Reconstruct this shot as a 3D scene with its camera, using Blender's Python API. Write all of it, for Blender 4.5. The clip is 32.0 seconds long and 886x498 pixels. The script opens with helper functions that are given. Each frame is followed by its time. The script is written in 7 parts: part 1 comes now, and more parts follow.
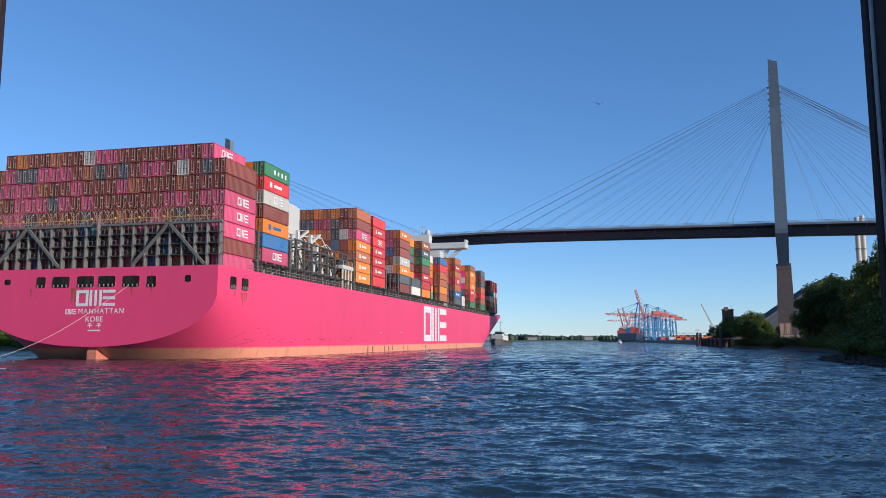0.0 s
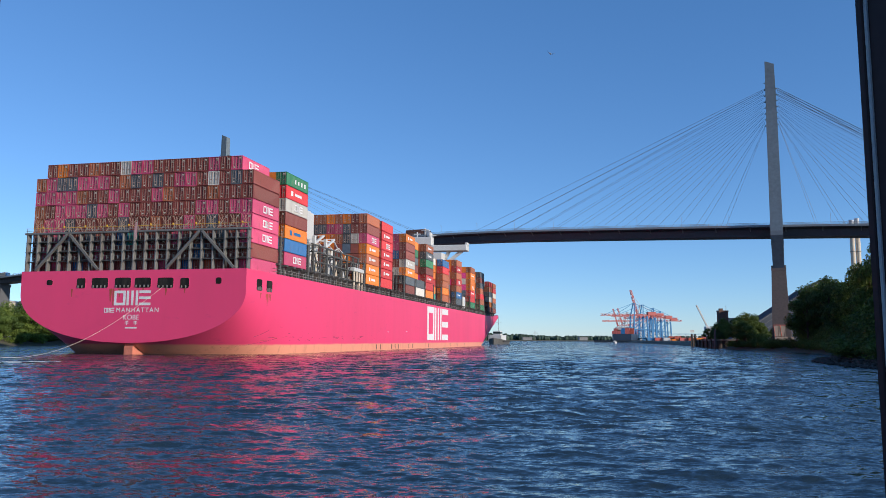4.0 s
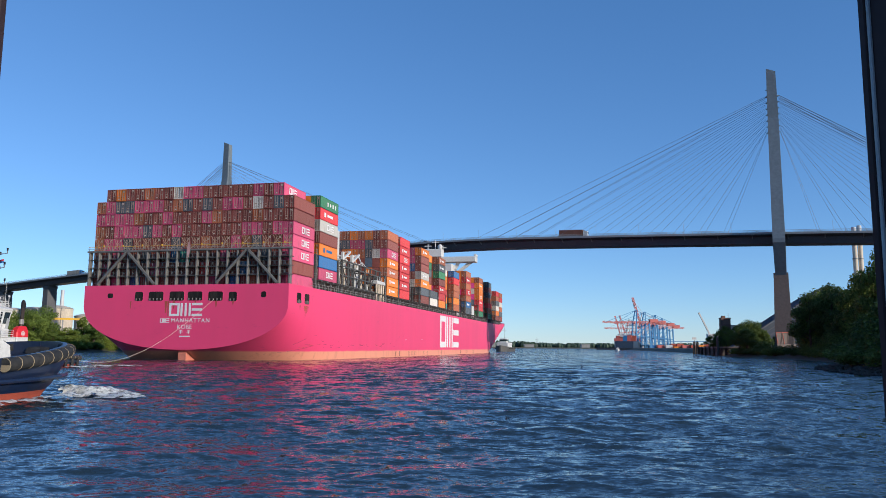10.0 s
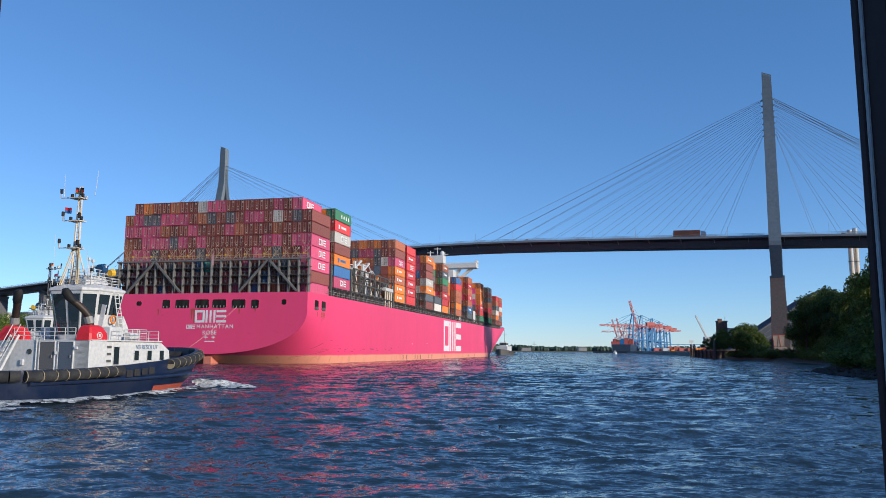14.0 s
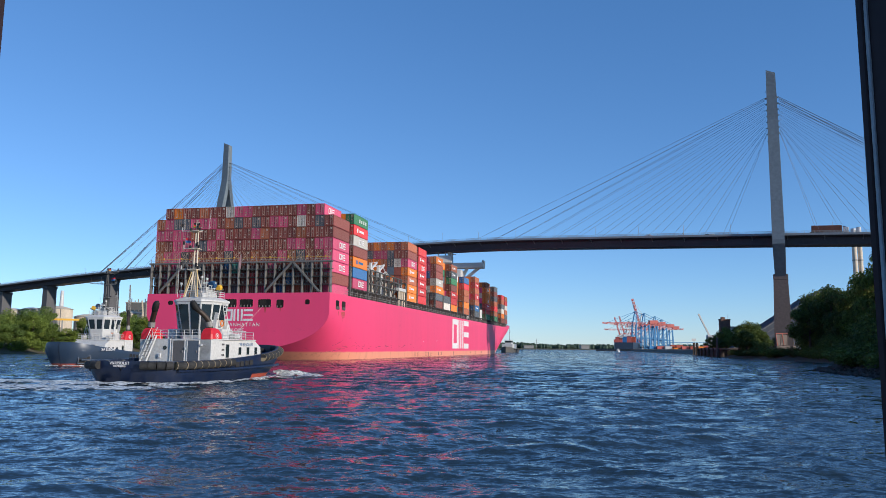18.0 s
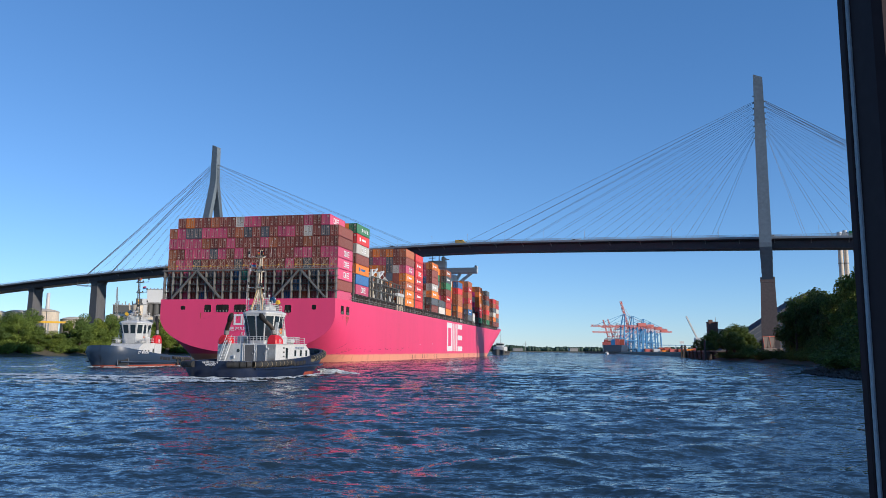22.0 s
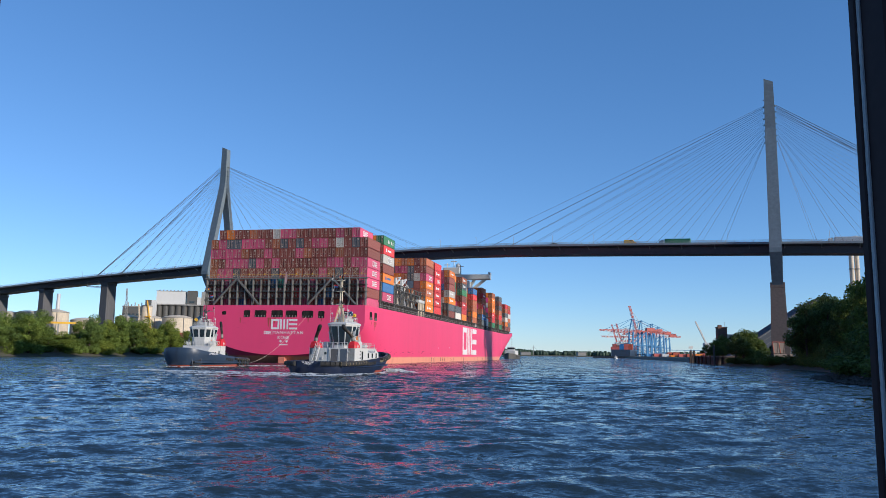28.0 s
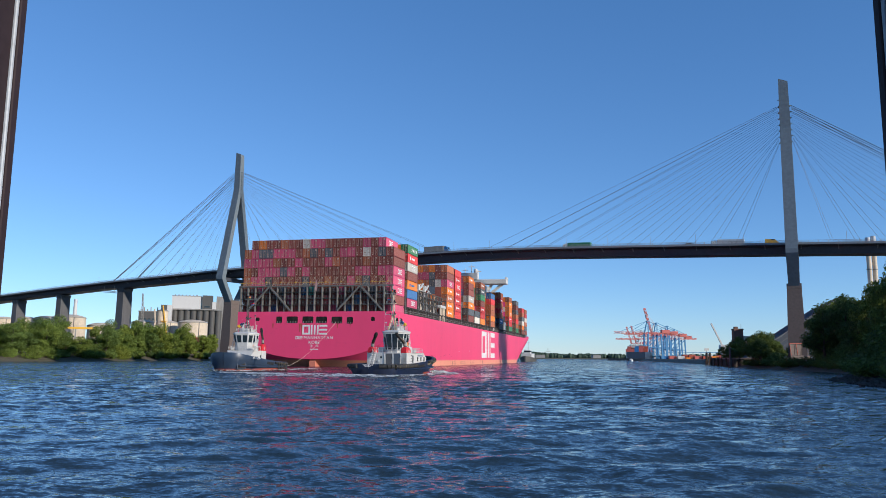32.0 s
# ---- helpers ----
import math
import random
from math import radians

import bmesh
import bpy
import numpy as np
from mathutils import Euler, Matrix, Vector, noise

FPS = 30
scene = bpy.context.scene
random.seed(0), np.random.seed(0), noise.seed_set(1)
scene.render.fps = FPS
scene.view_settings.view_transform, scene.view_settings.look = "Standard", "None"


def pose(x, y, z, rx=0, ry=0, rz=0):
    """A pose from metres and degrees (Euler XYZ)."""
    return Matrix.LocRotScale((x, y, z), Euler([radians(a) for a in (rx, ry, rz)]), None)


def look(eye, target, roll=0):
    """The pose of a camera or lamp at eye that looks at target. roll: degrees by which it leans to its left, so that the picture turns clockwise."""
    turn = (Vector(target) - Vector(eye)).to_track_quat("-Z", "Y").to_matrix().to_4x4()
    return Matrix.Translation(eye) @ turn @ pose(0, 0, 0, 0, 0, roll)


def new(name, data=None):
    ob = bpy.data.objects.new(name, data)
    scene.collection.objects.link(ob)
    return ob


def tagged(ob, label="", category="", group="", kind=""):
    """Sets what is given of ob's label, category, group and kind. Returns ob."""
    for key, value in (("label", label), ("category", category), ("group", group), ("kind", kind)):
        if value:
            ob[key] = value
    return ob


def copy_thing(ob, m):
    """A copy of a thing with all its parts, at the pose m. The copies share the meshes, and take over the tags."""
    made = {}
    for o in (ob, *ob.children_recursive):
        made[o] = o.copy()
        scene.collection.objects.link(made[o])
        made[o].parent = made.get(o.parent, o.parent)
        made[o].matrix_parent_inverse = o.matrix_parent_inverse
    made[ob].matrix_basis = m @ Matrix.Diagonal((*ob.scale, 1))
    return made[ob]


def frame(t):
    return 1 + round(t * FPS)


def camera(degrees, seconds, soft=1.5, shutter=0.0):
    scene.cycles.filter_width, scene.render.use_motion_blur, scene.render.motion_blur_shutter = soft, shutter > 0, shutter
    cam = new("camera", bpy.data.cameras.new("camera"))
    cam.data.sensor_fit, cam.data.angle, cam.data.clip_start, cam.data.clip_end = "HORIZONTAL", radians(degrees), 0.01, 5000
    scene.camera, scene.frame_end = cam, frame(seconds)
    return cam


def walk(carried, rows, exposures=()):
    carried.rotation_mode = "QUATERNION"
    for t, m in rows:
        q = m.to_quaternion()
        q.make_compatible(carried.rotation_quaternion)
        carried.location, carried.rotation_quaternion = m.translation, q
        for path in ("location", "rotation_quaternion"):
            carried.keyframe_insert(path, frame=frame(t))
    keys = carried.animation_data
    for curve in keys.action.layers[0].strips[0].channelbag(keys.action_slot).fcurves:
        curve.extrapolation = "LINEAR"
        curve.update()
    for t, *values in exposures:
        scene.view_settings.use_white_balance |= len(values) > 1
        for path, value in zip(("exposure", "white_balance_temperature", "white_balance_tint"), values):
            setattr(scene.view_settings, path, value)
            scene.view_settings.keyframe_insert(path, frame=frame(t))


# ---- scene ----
cam = camera(60.65, 32.0, soft=0.6)
EYE = (0.0, 0.0, 3.31)
# seconds, turn to the right, tilt up, lean to the left, in degrees
AIM = [
    (0.0, -0.336, 6.886, -0.124),
    (0.5, -0.219, 6.884, -0.143),
    (1.0, -0.093, 6.880, -0.209),
    (1.5, 0.031, 6.815, -0.216),
    (2.0, 0.119, 6.692, -0.115),
    (2.5, 0.125, 6.610, 0.040),
    (3.0, 0.087, 6.637, 0.163),
    (3.5, 0.039, 6.728, 0.279),
    (5.5, -0.122, 7.000, 0.438),
    (6.0, -0.187, 7.057, 0.443),
    (6.5, -0.236, 7.122, 0.441),
    (7.0, -0.263, 7.184, 0.447),
    (7.5, -0.262, 7.225, 0.399),
    (8.0, -0.238, 7.246, 0.338),
    (8.5, -0.215, 7.238, 0.342),
    (9.0, -0.184, 7.259, 0.322),
    (9.5, -0.174, 7.298, 0.346),
    (10.0, -0.165, 7.355, 0.363),
    (10.5, -0.138, 7.421, 0.320),
    (11.0, -0.117, 7.489, 0.258),
    (11.5, -0.107, 7.514, 0.240),
    (12.0, -0.093, 7.525, 0.223),
    (12.5, -0.055, 7.560, 0.228),
    (13.0, -0.020, 7.588, 0.262),
    (13.5, 0.026, 7.618, 0.248),
    (14.0, 0.073, 7.633, 0.205),
    (14.5, 0.128, 7.617, 0.167),
    (16.5, 0.080, 7.360, 0.260),
    (17.0, -0.039, 7.390, 0.261),
    (17.5, -0.122, 7.416, 0.349),
    (18.0, -0.146, 7.432, 0.419),
    (18.5, -0.097, 7.419, 0.415),
    (19.0, 0.001, 7.384, 0.394),
    (19.5, 0.129, 7.351, 0.335),
    (20.0, 0.265, 7.307, 0.342),
    (20.5, 0.421, 7.305, 0.405),
    (21.0, 0.575, 7.381, 0.423),
    (21.5, 0.675, 7.504, 0.399),
    (22.0, 0.683, 7.635, 0.397),
    (22.5, 0.601, 7.738, 0.419),
    (23.0, 0.486, 7.783, 0.424),
    (23.5, 0.378, 7.752, 0.485),
    (24.0, 0.309, 7.651, 0.594),
    (24.5, 0.278, 7.506, 0.711),
    (25.0, 0.269, 7.394, 0.804),
    (25.5, 0.277, 7.346, 0.890),
    (27.5, 0.135, 7.825, 1.012),
    (28.0, 0.035, 7.875, 0.814),
    (28.5, -0.056, 7.888, 0.652),
    (29.0, -0.123, 7.862, 0.580),
    (29.5, -0.183, 7.800, 0.598),
    (30.0, -0.251, 7.717, 0.686),
    (30.5, -0.339, 7.673, 0.753),
    (31.0, -0.486, 7.735, 0.795),
    (31.5, -0.718, 7.891, 0.744),
    (32.0, -0.995, 8.105, 0.553),
]


# seconds, sway of the hand-held camera to the right, in metres
SWAY = [(0, 0.000), (1.5, 0.001), (3, 0.003), (6, 0.005), (7.5, 0.009), (9, -0.002), (11, 0.003), (13, 0.003), (17, 0.005), (19, 0.003), (20, 0.002), (21, -0.028), (22, 0.011), (23, 0.016), (24, -0.002),
        (25, 0.014), (27.5, 0.013), (28, 0.012), (28.5, 0.005), (29, 0.001), (29.5, 0.002), (30, 0.009), (30.5, 0.006), (31, 0.000), (31.5, -0.005), (32, -0.006)]


def aim(t, turn, tilt, lean):
    x = float(np.interp(t, [a for a, b in SWAY], [b for a, b in SWAY]))
    return pose(EYE[0] + x, EYE[1], EYE[2], 90 + tilt, 0, -turn) @ pose(0, 0, 0, 0, 0, lean)


walk(cam, [(t, aim(t, a, b, c)) for t, a, b, c in AIM], [(0, 0.25, 5950, 10), (32, 0.25, 5950, 10)])

# ---- light: low evening sun over the right bank, clear sky ----
SUN_AZ, SUN_EL = 125.0, 15.5      # degrees clockwise from +y, and up
world = bpy.data.worlds.new("sky")
scene.world = world
world.use_nodes = True
wn = world.node_tree
wn.nodes.clear()
sky = wn.nodes.new("ShaderNodeTexSky")
sky.sky_type = "NISHITA"
sky.sun_disc = False
sky.sun_elevation, sky.sun_rotation = radians(SUN_EL), radians(SUN_AZ)
sky.air_density, sky.dust_density, sky.ozone_density, sky.altitude = 0.78, 0.05, 3.4, 0
wb = wn.nodes.new("ShaderNodeBackground")
wb.inputs["Strength"].default_value = 0.136
wo = wn.nodes.new("ShaderNodeOutputWorld")
haze = wn.nodes.new("ShaderNodeMix")          # thin even haze over the whole sky
haze.data_type = "RGBA"
haze.inputs["Factor"].default_value = 0.25
haze.inputs["B"].default_value = (0.2, 1.4, 3.8, 1)
wn.links.new(sky.outputs[0], haze.inputs["A"])
wn.links.new(haze.outputs["Result"], wb.inputs[0])
wn.links.new(wb.outputs[0], wo.inputs[0])

sun_data = bpy.data.lights.new("sun", "SUN")
sun_data.energy, sun_data.angle, sun_data.color = 3.8, radians(0.53), (1.0, 0.88, 0.72)
sun = new("sun", sun_data)
a, e = radians(SUN_AZ), radians(SUN_EL)
sun.matrix_world = look((300 * math.sin(a) * math.cos(e), 300 * math.cos(a) * math.cos(e), 300 * math.sin(e)), (0, 0, 0))


# ---- mesh tools ----
class Mesh:
    """Collects vertices and faces of one mesh."""

    def __init__(self):
        self.v, self.f = [], []

    def add(self, vs, fs):
        n = len(self.v)
        self.v += [tuple(p) for p in vs]
        self.f += [tuple(i + n for i in f) for f in fs]
        return self

    def box(self, x, y, z, sx, sy, sz, bev=0.0, turn=None):
        """A box centred at x, y, z, with chamfered edges where bev is given."""
        hx, hy, hz = sx / 2, sy / 2, sz / 2
        if bev <= 0:
            vs = [(i * hx, j * hy, k * hz) for i in (-1, 1) for j in (-1, 1) for k in (-1, 1)]
            fs = [(0, 1, 3, 2), (4, 6, 7, 5), (0, 4, 5, 1), (2, 3, 7, 6), (0, 2, 6, 4), (1, 5, 7, 3)]
        else:
            b = min(bev, hx * 0.9, hy * 0.9, hz * 0.9)
            ring = [(-hx + b, -hy), (hx - b, -hy), (hx, -hy + b), (hx, hy - b), (hx - b, hy), (-hx + b, hy), (-hx, hy - b), (-hx, -hy + b)]
            inn = [(max(-hx + b, min(hx - b, p)), max(-hy + b, min(hy - b, q))) for p, q in ring]
            vs, fs = [], []
            for rg, h in ((inn, -hz), (ring, -hz + b), (ring, hz - b), (inn, hz)):
                vs += [(p, q, h) for p, q in rg]
            for lv in range(3):
                for i in range(8):
                    j = (i + 1) % 8
                    fs.append((lv * 8 + i, lv * 8 + j, lv * 8 + 8 + j, lv * 8 + 8 + i))
            fs.append(tuple(range(7, -1, -1)))
            fs.append(tuple(range(24, 32)))
        if turn is not None:
            vs = [turn @ Vector(p) for p in vs]
        return self.add([(p[0] + x, p[1] + y, p[2] + z) for p in vs], fs)

    def tube(self, p0, p1, r0, r1=None, n=8, cap=True):
        r1 = r0 if r1 is None else r1
        p0, p1 = Vector(p0), Vector(p1)
        q = (p1 - p0).to_track_quat("Z", "Y")
        vs = []
        for p, r in ((p0, r0), (p1, r1)):
            vs += [p + q @ Vector((r * math.cos(2 * math.pi * i / n), r * math.sin(2 * math.pi * i / n), 0)) for i in range(n)]
        fs = [(i, (i + 1) % n, n + (i + 1) % n, n + i) for i in range(n)]
        if cap:
            fs += [tuple(range(n - 1, -1, -1)), tuple(range(n, 2 * n))]
        return self.add(vs, fs)

    def path(self, pts, r, n=6):
        """One bent round bar along the points."""
        pts = [Vector(p) for p in pts]
        ring = (pts[0] - pts[-1]).length < 1e-6
        rows = []
        for i, p in enumerate(pts):
            before = pts[i - 1] if i else (pts[-2] if ring else p)
            after = pts[i + 1] if i < len(pts) - 1 else (pts[1] if ring else p)
            d = (after - before).normalized()
            s = d.cross(Vector((0, 0, 1)) if abs(d.z) < 0.95 and not ring else Vector((1, 0, 0))).normalized()
            u = s.cross(d)
            rows.append([p + s * (r * math.cos(2 * math.pi * k / n)) + u * (r * math.sin(2 * math.pi * k / n)) for k in range(n)])
        return self.loft(rows, True, not ring)

    def beam(self, p0, p1, w, h, up=(0, 0, 1)):
        """A square beam from p0 to p1, w wide and h deep."""
        p0, p1 = Vector(p0), Vector(p1)
        d = (p1 - p0).normalized()
        s = d.cross(Vector(up))
        if s.length < 1e-4:
            s = d.cross(Vector((1, 0, 0)))
        s.normalize()
        u = s.cross(d)
        vs = [p + s * (i * w / 2) + u * (j * h / 2) for p in (p0, p1) for i, j in ((-1, -1), (1, -1), (1, 1), (-1, 1))]
        return self.add(vs, [(0, 1, 5, 4), (1, 2, 6, 5), (2, 3, 7, 6), (3, 0, 4, 7), (3, 2, 1, 0), (4, 5, 6, 7)])

    def loft(self, rings, closed=True, caps=True):
        n = len(rings[0])
        vs = [p for r in rings for p in r]
        fs = []
        m = n if closed else n - 1
        for k in range(len(rings) - 1):
            for i in range(m):
                j = (i + 1) % n
                fs.append((k * n + i, k * n + j, (k + 1) * n + j, (k + 1) * n + i))
        if caps and closed:
            fs += [tuple(range(n - 1, -1, -1)), tuple(range((len(rings) - 1) * n, len(rings) * n))]
        return self.add(vs, fs)

    def mesh(self, name, material, smooth=False):
        me = bpy.data.meshes.new(name)
        me.from_pydata(self.v, [], self.f)
        mats = material if isinstance(material, (list, tuple)) else [material]
        for m in mats:
            me.materials.append(m)
        if smooth:
            me.shade_smooth()
            me.set_sharp_from_angle(angle=radians(38))
        me.update()
        return me


def part(name, mb, material, parent, label="", smooth=False, m=None):
    """One mesh object under a thing or a part."""
    me = mb if isinstance(mb, bpy.types.Mesh) else mb.mesh(name, material, smooth)
    ob = new(name, me)
    if parent is not None:
        ob.parent = parent
    if m is not None:
        ob.matrix_basis = m
    if label:
        ob["label"] = label
    return ob


def thing(name, m, label, category, group="", kind=""):
    """An Empty at a thing's base."""
    ob = new(name)
    ob.matrix_basis = m
    return tagged(ob, label, category, group, kind)


def single(name, mb, material, label, category, group="", kind="", m=None, smooth=False):
    ob = part(name, mb, material, None, "", smooth, m)
    return tagged(ob, label, category, group, kind)


# ---- materials ----
def nodes_of(name):
    mat = bpy.data.materials.new(name)
    mat.use_nodes = True
    nt = mat.node_tree
    return mat, nt, nt.nodes["Principled BSDF"]


def link(nt, a, b):
    nt.links.new(a, b)


def noise_tex(nt, scale, detail=4.0, rough=0.6, stretch=None, space="Object"):
    co = nt.nodes.new("ShaderNodeTexCoord")
    out = co.outputs[space]
    if stretch:
        mp = nt.nodes.new("ShaderNodeMapping")
        mp.inputs["Scale"].default_value = stretch
        link(nt, out, mp.inputs[0])
        out = mp.outputs[0]
    tex = nt.nodes.new("ShaderNodeTexNoise")
    tex.inputs["Scale"].default_value = scale
    tex.inputs["Detail"].default_value = detail
    tex.inputs["Roughness"].default_value = rough
    link(nt, out, tex.inputs["Vector"])
    return tex.outputs["Fac"]


def ramp(nt, fac, stops):
    r = nt.nodes.new("ShaderNodeValToRGB")
    el = r.color_ramp.elements
    while len(el) < len(stops):
        el.new(0.5)
    for k, (p, c) in enumerate(stops):
        el[k].position = p
        el[k].color = (*c, 1) if len(c) == 3 else c
    link(nt, fac, r.inputs[0])
    return r.outputs[0]


def mix(nt, fac, a, b, mode="MIX"):
    m = nt.nodes.new("ShaderNodeMix")
    m.data_type, m.blend_type = "RGBA", mode
    for sock, val in ((m.inputs["Factor"], fac), (m.inputs["A"], a), (m.inputs["B"], b)):
        if isinstance(val, (int, float)):
            sock.default_value = val
        elif isinstance(val, tuple):
            sock.default_value = (*val, 1)
        else:
            link(nt, val, sock)
    return m.outputs["Result"]


def bump(nt, bsdf, height, strength=0.3, dist=0.02):
    b = nt.nodes.new("ShaderNodeBump")
    b.inputs["Strength"].default_value = strength
    b.inputs["Distance"].default_value = dist
    link(nt, height, b.inputs["Height"])
    link(nt, b.outputs[0], bsdf.inputs["Normal"])


def paint(name, col, rough=0.5, metal=0.0, dirt=0.35, dirt_col=(0.12, 0.10, 0.08), scale=0.6, streak=True, bumpy=0.0, spec=0.35):
    """Weathered paint, concrete or metal: a base colour with broad stains, streaks and fine grain."""
    mat, nt, bs = nodes_of(name)
    broad = noise_tex(nt, scale, 5, 0.65, (1, 1, 0.25) if streak else None)
    fine = noise_tex(nt, scale * 14, 3, 0.6)
    m1 = ramp(nt, broad, [(0.42, (0, 0, 0)), (0.75, (1, 1, 1))])
    c1 = mix(nt, 0.0, col, dirt_col)
    mul = nt.nodes.new("ShaderNodeMath")
    mul.operation = "MULTIPLY"
    link(nt, m1, mul.inputs[0])
    mul.inputs[1].default_value = dirt
    link(nt, mul.outputs[0], c1.node.inputs["Factor"])
    tone = ramp(nt, fine, [(0.3, (0.86, 0.86, 0.86)), (0.7, (1.08, 1.08, 1.08))])
    c2 = mix(nt, 1.0, c1, tone, "MULTIPLY")
    link(nt, c2, bs.inputs["Base Color"])
    rr = nt.nodes.new("ShaderNodeMapRange")
    rr.inputs["To Min"].default_value, rr.inputs["To Max"].default_value = rough - 0.08, rough + 0.12
    link(nt, broad, rr.inputs["Value"])
    link(nt, rr.outputs[0], bs.inputs["Roughness"])
    bs.inputs["Metallic"].default_value = metal
    bs.inputs["Specular IOR Level"].default_value = spec
    if bumpy:
        bump(nt, bs, fine, bumpy, 0.03)
    return mat


BOOT = paint("faded salmon antifouling", (0.62, 0.20, 0.13), 0.7, dirt=0.5, dirt_col=(0.30, 0.12, 0.07), scale=0.15)
WHITE = paint("white ship paint", (0.59, 0.575, 0.545), 0.45, dirt=0.09, dirt_col=(0.42, 0.36, 0.28), scale=0.3)
LETTER = paint("white lettering", (0.78, 0.76, 0.74), 0.5, dirt=0.2, dirt_col=(0.6, 0.4, 0.4), scale=0.4)
DARK = paint("near-black paint, also as opening shade", (0.02, 0.02, 0.022), 0.8, dirt=0.2)
STEEL = paint("grey galvanised steel", (0.30, 0.29, 0.27), 0.6, 0.3, 0.45, (0.14, 0.10, 0.07), 0.5)
STEEL_DARK = paint("dark deck steel", (0.10, 0.10, 0.095), 0.65, 0.2, 0.4, (0.10, 0.06, 0.04), 0.5)
TUG_BLUE = paint("navy tug paint", (0.009, 0.018, 0.050), 0.30, dirt=0.3, dirt_col=(0.07, 0.07, 0.07), scale=0.6, spec=0.5)
TUG_GREY = paint("grey-blue tug paint", (0.026, 0.045, 0.080), 0.38, dirt=0.3, dirt_col=(0.06, 0.06, 0.06), scale=0.6, spec=0.5)
TUG_RED = paint("red funnel paint", (0.62, 0.02, 0.03), 0.4, dirt=0.15, dirt_col=(0.3, 0.05, 0.04), scale=0.8)
RUST_RED = paint("red underwater paint", (0.42, 0.085, 0.05), 0.6, dirt=0.4, dirt_col=(0.15, 0.06, 0.04))
RUBBER = paint("black rubber", (0.022, 0.022, 0.022), 0.8, dirt=0.5, dirt_col=(0.10, 0.09, 0.08), scale=1.5, streak=False, bumpy=0.4)
BLACKENED = paint("soot-black exhaust end", (0.012, 0.011, 0.010), 0.7, 0.0, 0.2)
SOOT = paint("heat-browned exhaust steel", (0.060, 0.042, 0.030), 0.5, 0.3, 0.5, (0.02, 0.02, 0.02), 0.8)
BRIDGE_GREY = paint("grey-green bridge steel", (0.155, 0.19, 0.215), 0.55, 0.0, 0.3, (0.13, 0.13, 0.12), 0.05)
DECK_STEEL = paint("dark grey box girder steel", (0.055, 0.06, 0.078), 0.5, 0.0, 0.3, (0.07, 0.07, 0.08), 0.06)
DECK_EDGE = paint("pale deck edge", (0.22, 0.24, 0.26), 0.6, 0.0, 0.3, (0.2, 0.2, 0.2), 0.1)
CONCRETE = paint("weathered pier concrete", (0.148, 0.115, 0.10), 0.85, 0.0, 0.55, (0.15, 0.12, 0.10), 0.08, bumpy=0.2)
PIER_GREY = paint("dark grey approach pier concrete", (0.115, 0.112, 0.115), 0.85, 0.0, 0.5, (0.07, 0.065, 0.065), 0.08, bumpy=0.2)
MAST_BUFF = paint("buff mast paint", (0.62, 0.42, 0.16), 0.55, dirt=0.35, dirt_col=(0.3, 0.2, 0.1), scale=0.8)
CONCRETE_PALE = paint("pale tank concrete", (0.66, 0.55, 0.41), 0.8, 0.0, 0.35, (0.4, 0.33, 0.26), 0.06)
CABLE = paint("bridge cable steel", (0.18, 0.205, 0.23), 0.5, 0.1, 0.1)
ASPHALT = paint("asphalt", (0.05, 0.05, 0.05), 0.9, dirt=0.2, scale=0.3)
DARK_BRICK = paint("dark brown brick", (0.17, 0.095, 0.07), 0.9, 0.0, 0.4, (0.03, 0.025, 0.02), 0.3)
BRICK = paint("dark red brick", (0.20, 0.08, 0.055), 0.85, 0.0, 0.5, (0.07, 0.05, 0.04), 0.2)
SHEET_PILE = paint("rusty sheet piling", (0.066, 0.050, 0.042), 0.8, 0.2, 0.6, (0.05, 0.04, 0.035), 0.3)
ROOF_GREY = paint("grey corrugated roof sheet", (0.14, 0.155, 0.18), 0.6, 0.1, 0.3, (0.18, 0.16, 0.15), 0.1)
CRANE_BLUE = paint("blue crane paint", (0.05, 0.22, 0.44), 0.5, 0.0, 0.2)
CRANE_RED = paint("red crane paint", (0.52, 0.12, 0.10), 0.5, 0.0, 0.2)
CRANE_PALE = paint("pale grey crane paint", (0.55, 0.55, 0.55), 0.5, 0.0, 0.2)
YELLOW = paint("yellow paint", (0.75, 0.42, 0.03), 0.5, 0.0, 0.2)
BLUE = paint("blue paint", (0.03, 0.16, 0.38), 0.5, 0.0, 0.2)
ORANGE = paint("orange paint", (0.80, 0.22, 0.02), 0.5, 0.0, 0.2)
GREEN = paint("green paint", (0.04, 0.22, 0.10), 0.5, 0.0, 0.2)
MUD = paint("wet mud and stones", (0.10, 0.085, 0.06), 0.8, 0.0, 0.6, (0.04, 0.036, 0.03), 0.4, False, bumpy=0.8)
STRAP = paint("worn fender strap", (0.36, 0.28, 0.17), 0.8, 0.0, 0.4)
DRUM_BLUE = paint("dark blue drum paint", (0.015, 0.06, 0.14), 0.45, 0.0, 0.3)
DOOR_BEIGE = paint("dark weathered door", (0.13, 0.125, 0.125), 0.6, dirt=0.4)
NAME_BLUE = paint("faded blue name paint", (0.20, 0.26, 0.36), 0.6, dirt=0.3)
DOOR_SLATE = paint("slate blue door", (0.10, 0.125, 0.16), 0.55, dirt=0.4)
STONE_DARK = paint("near-black bank stone", (0.045, 0.040, 0.036), 0.75, 0.0, 0.5, (0.02, 0.018, 0.016), 0.8, False, bumpy=0.6)
ROPE = paint("pale tow rope", (0.62, 0.52, 0.42), 0.9, 0.0, 0.2)
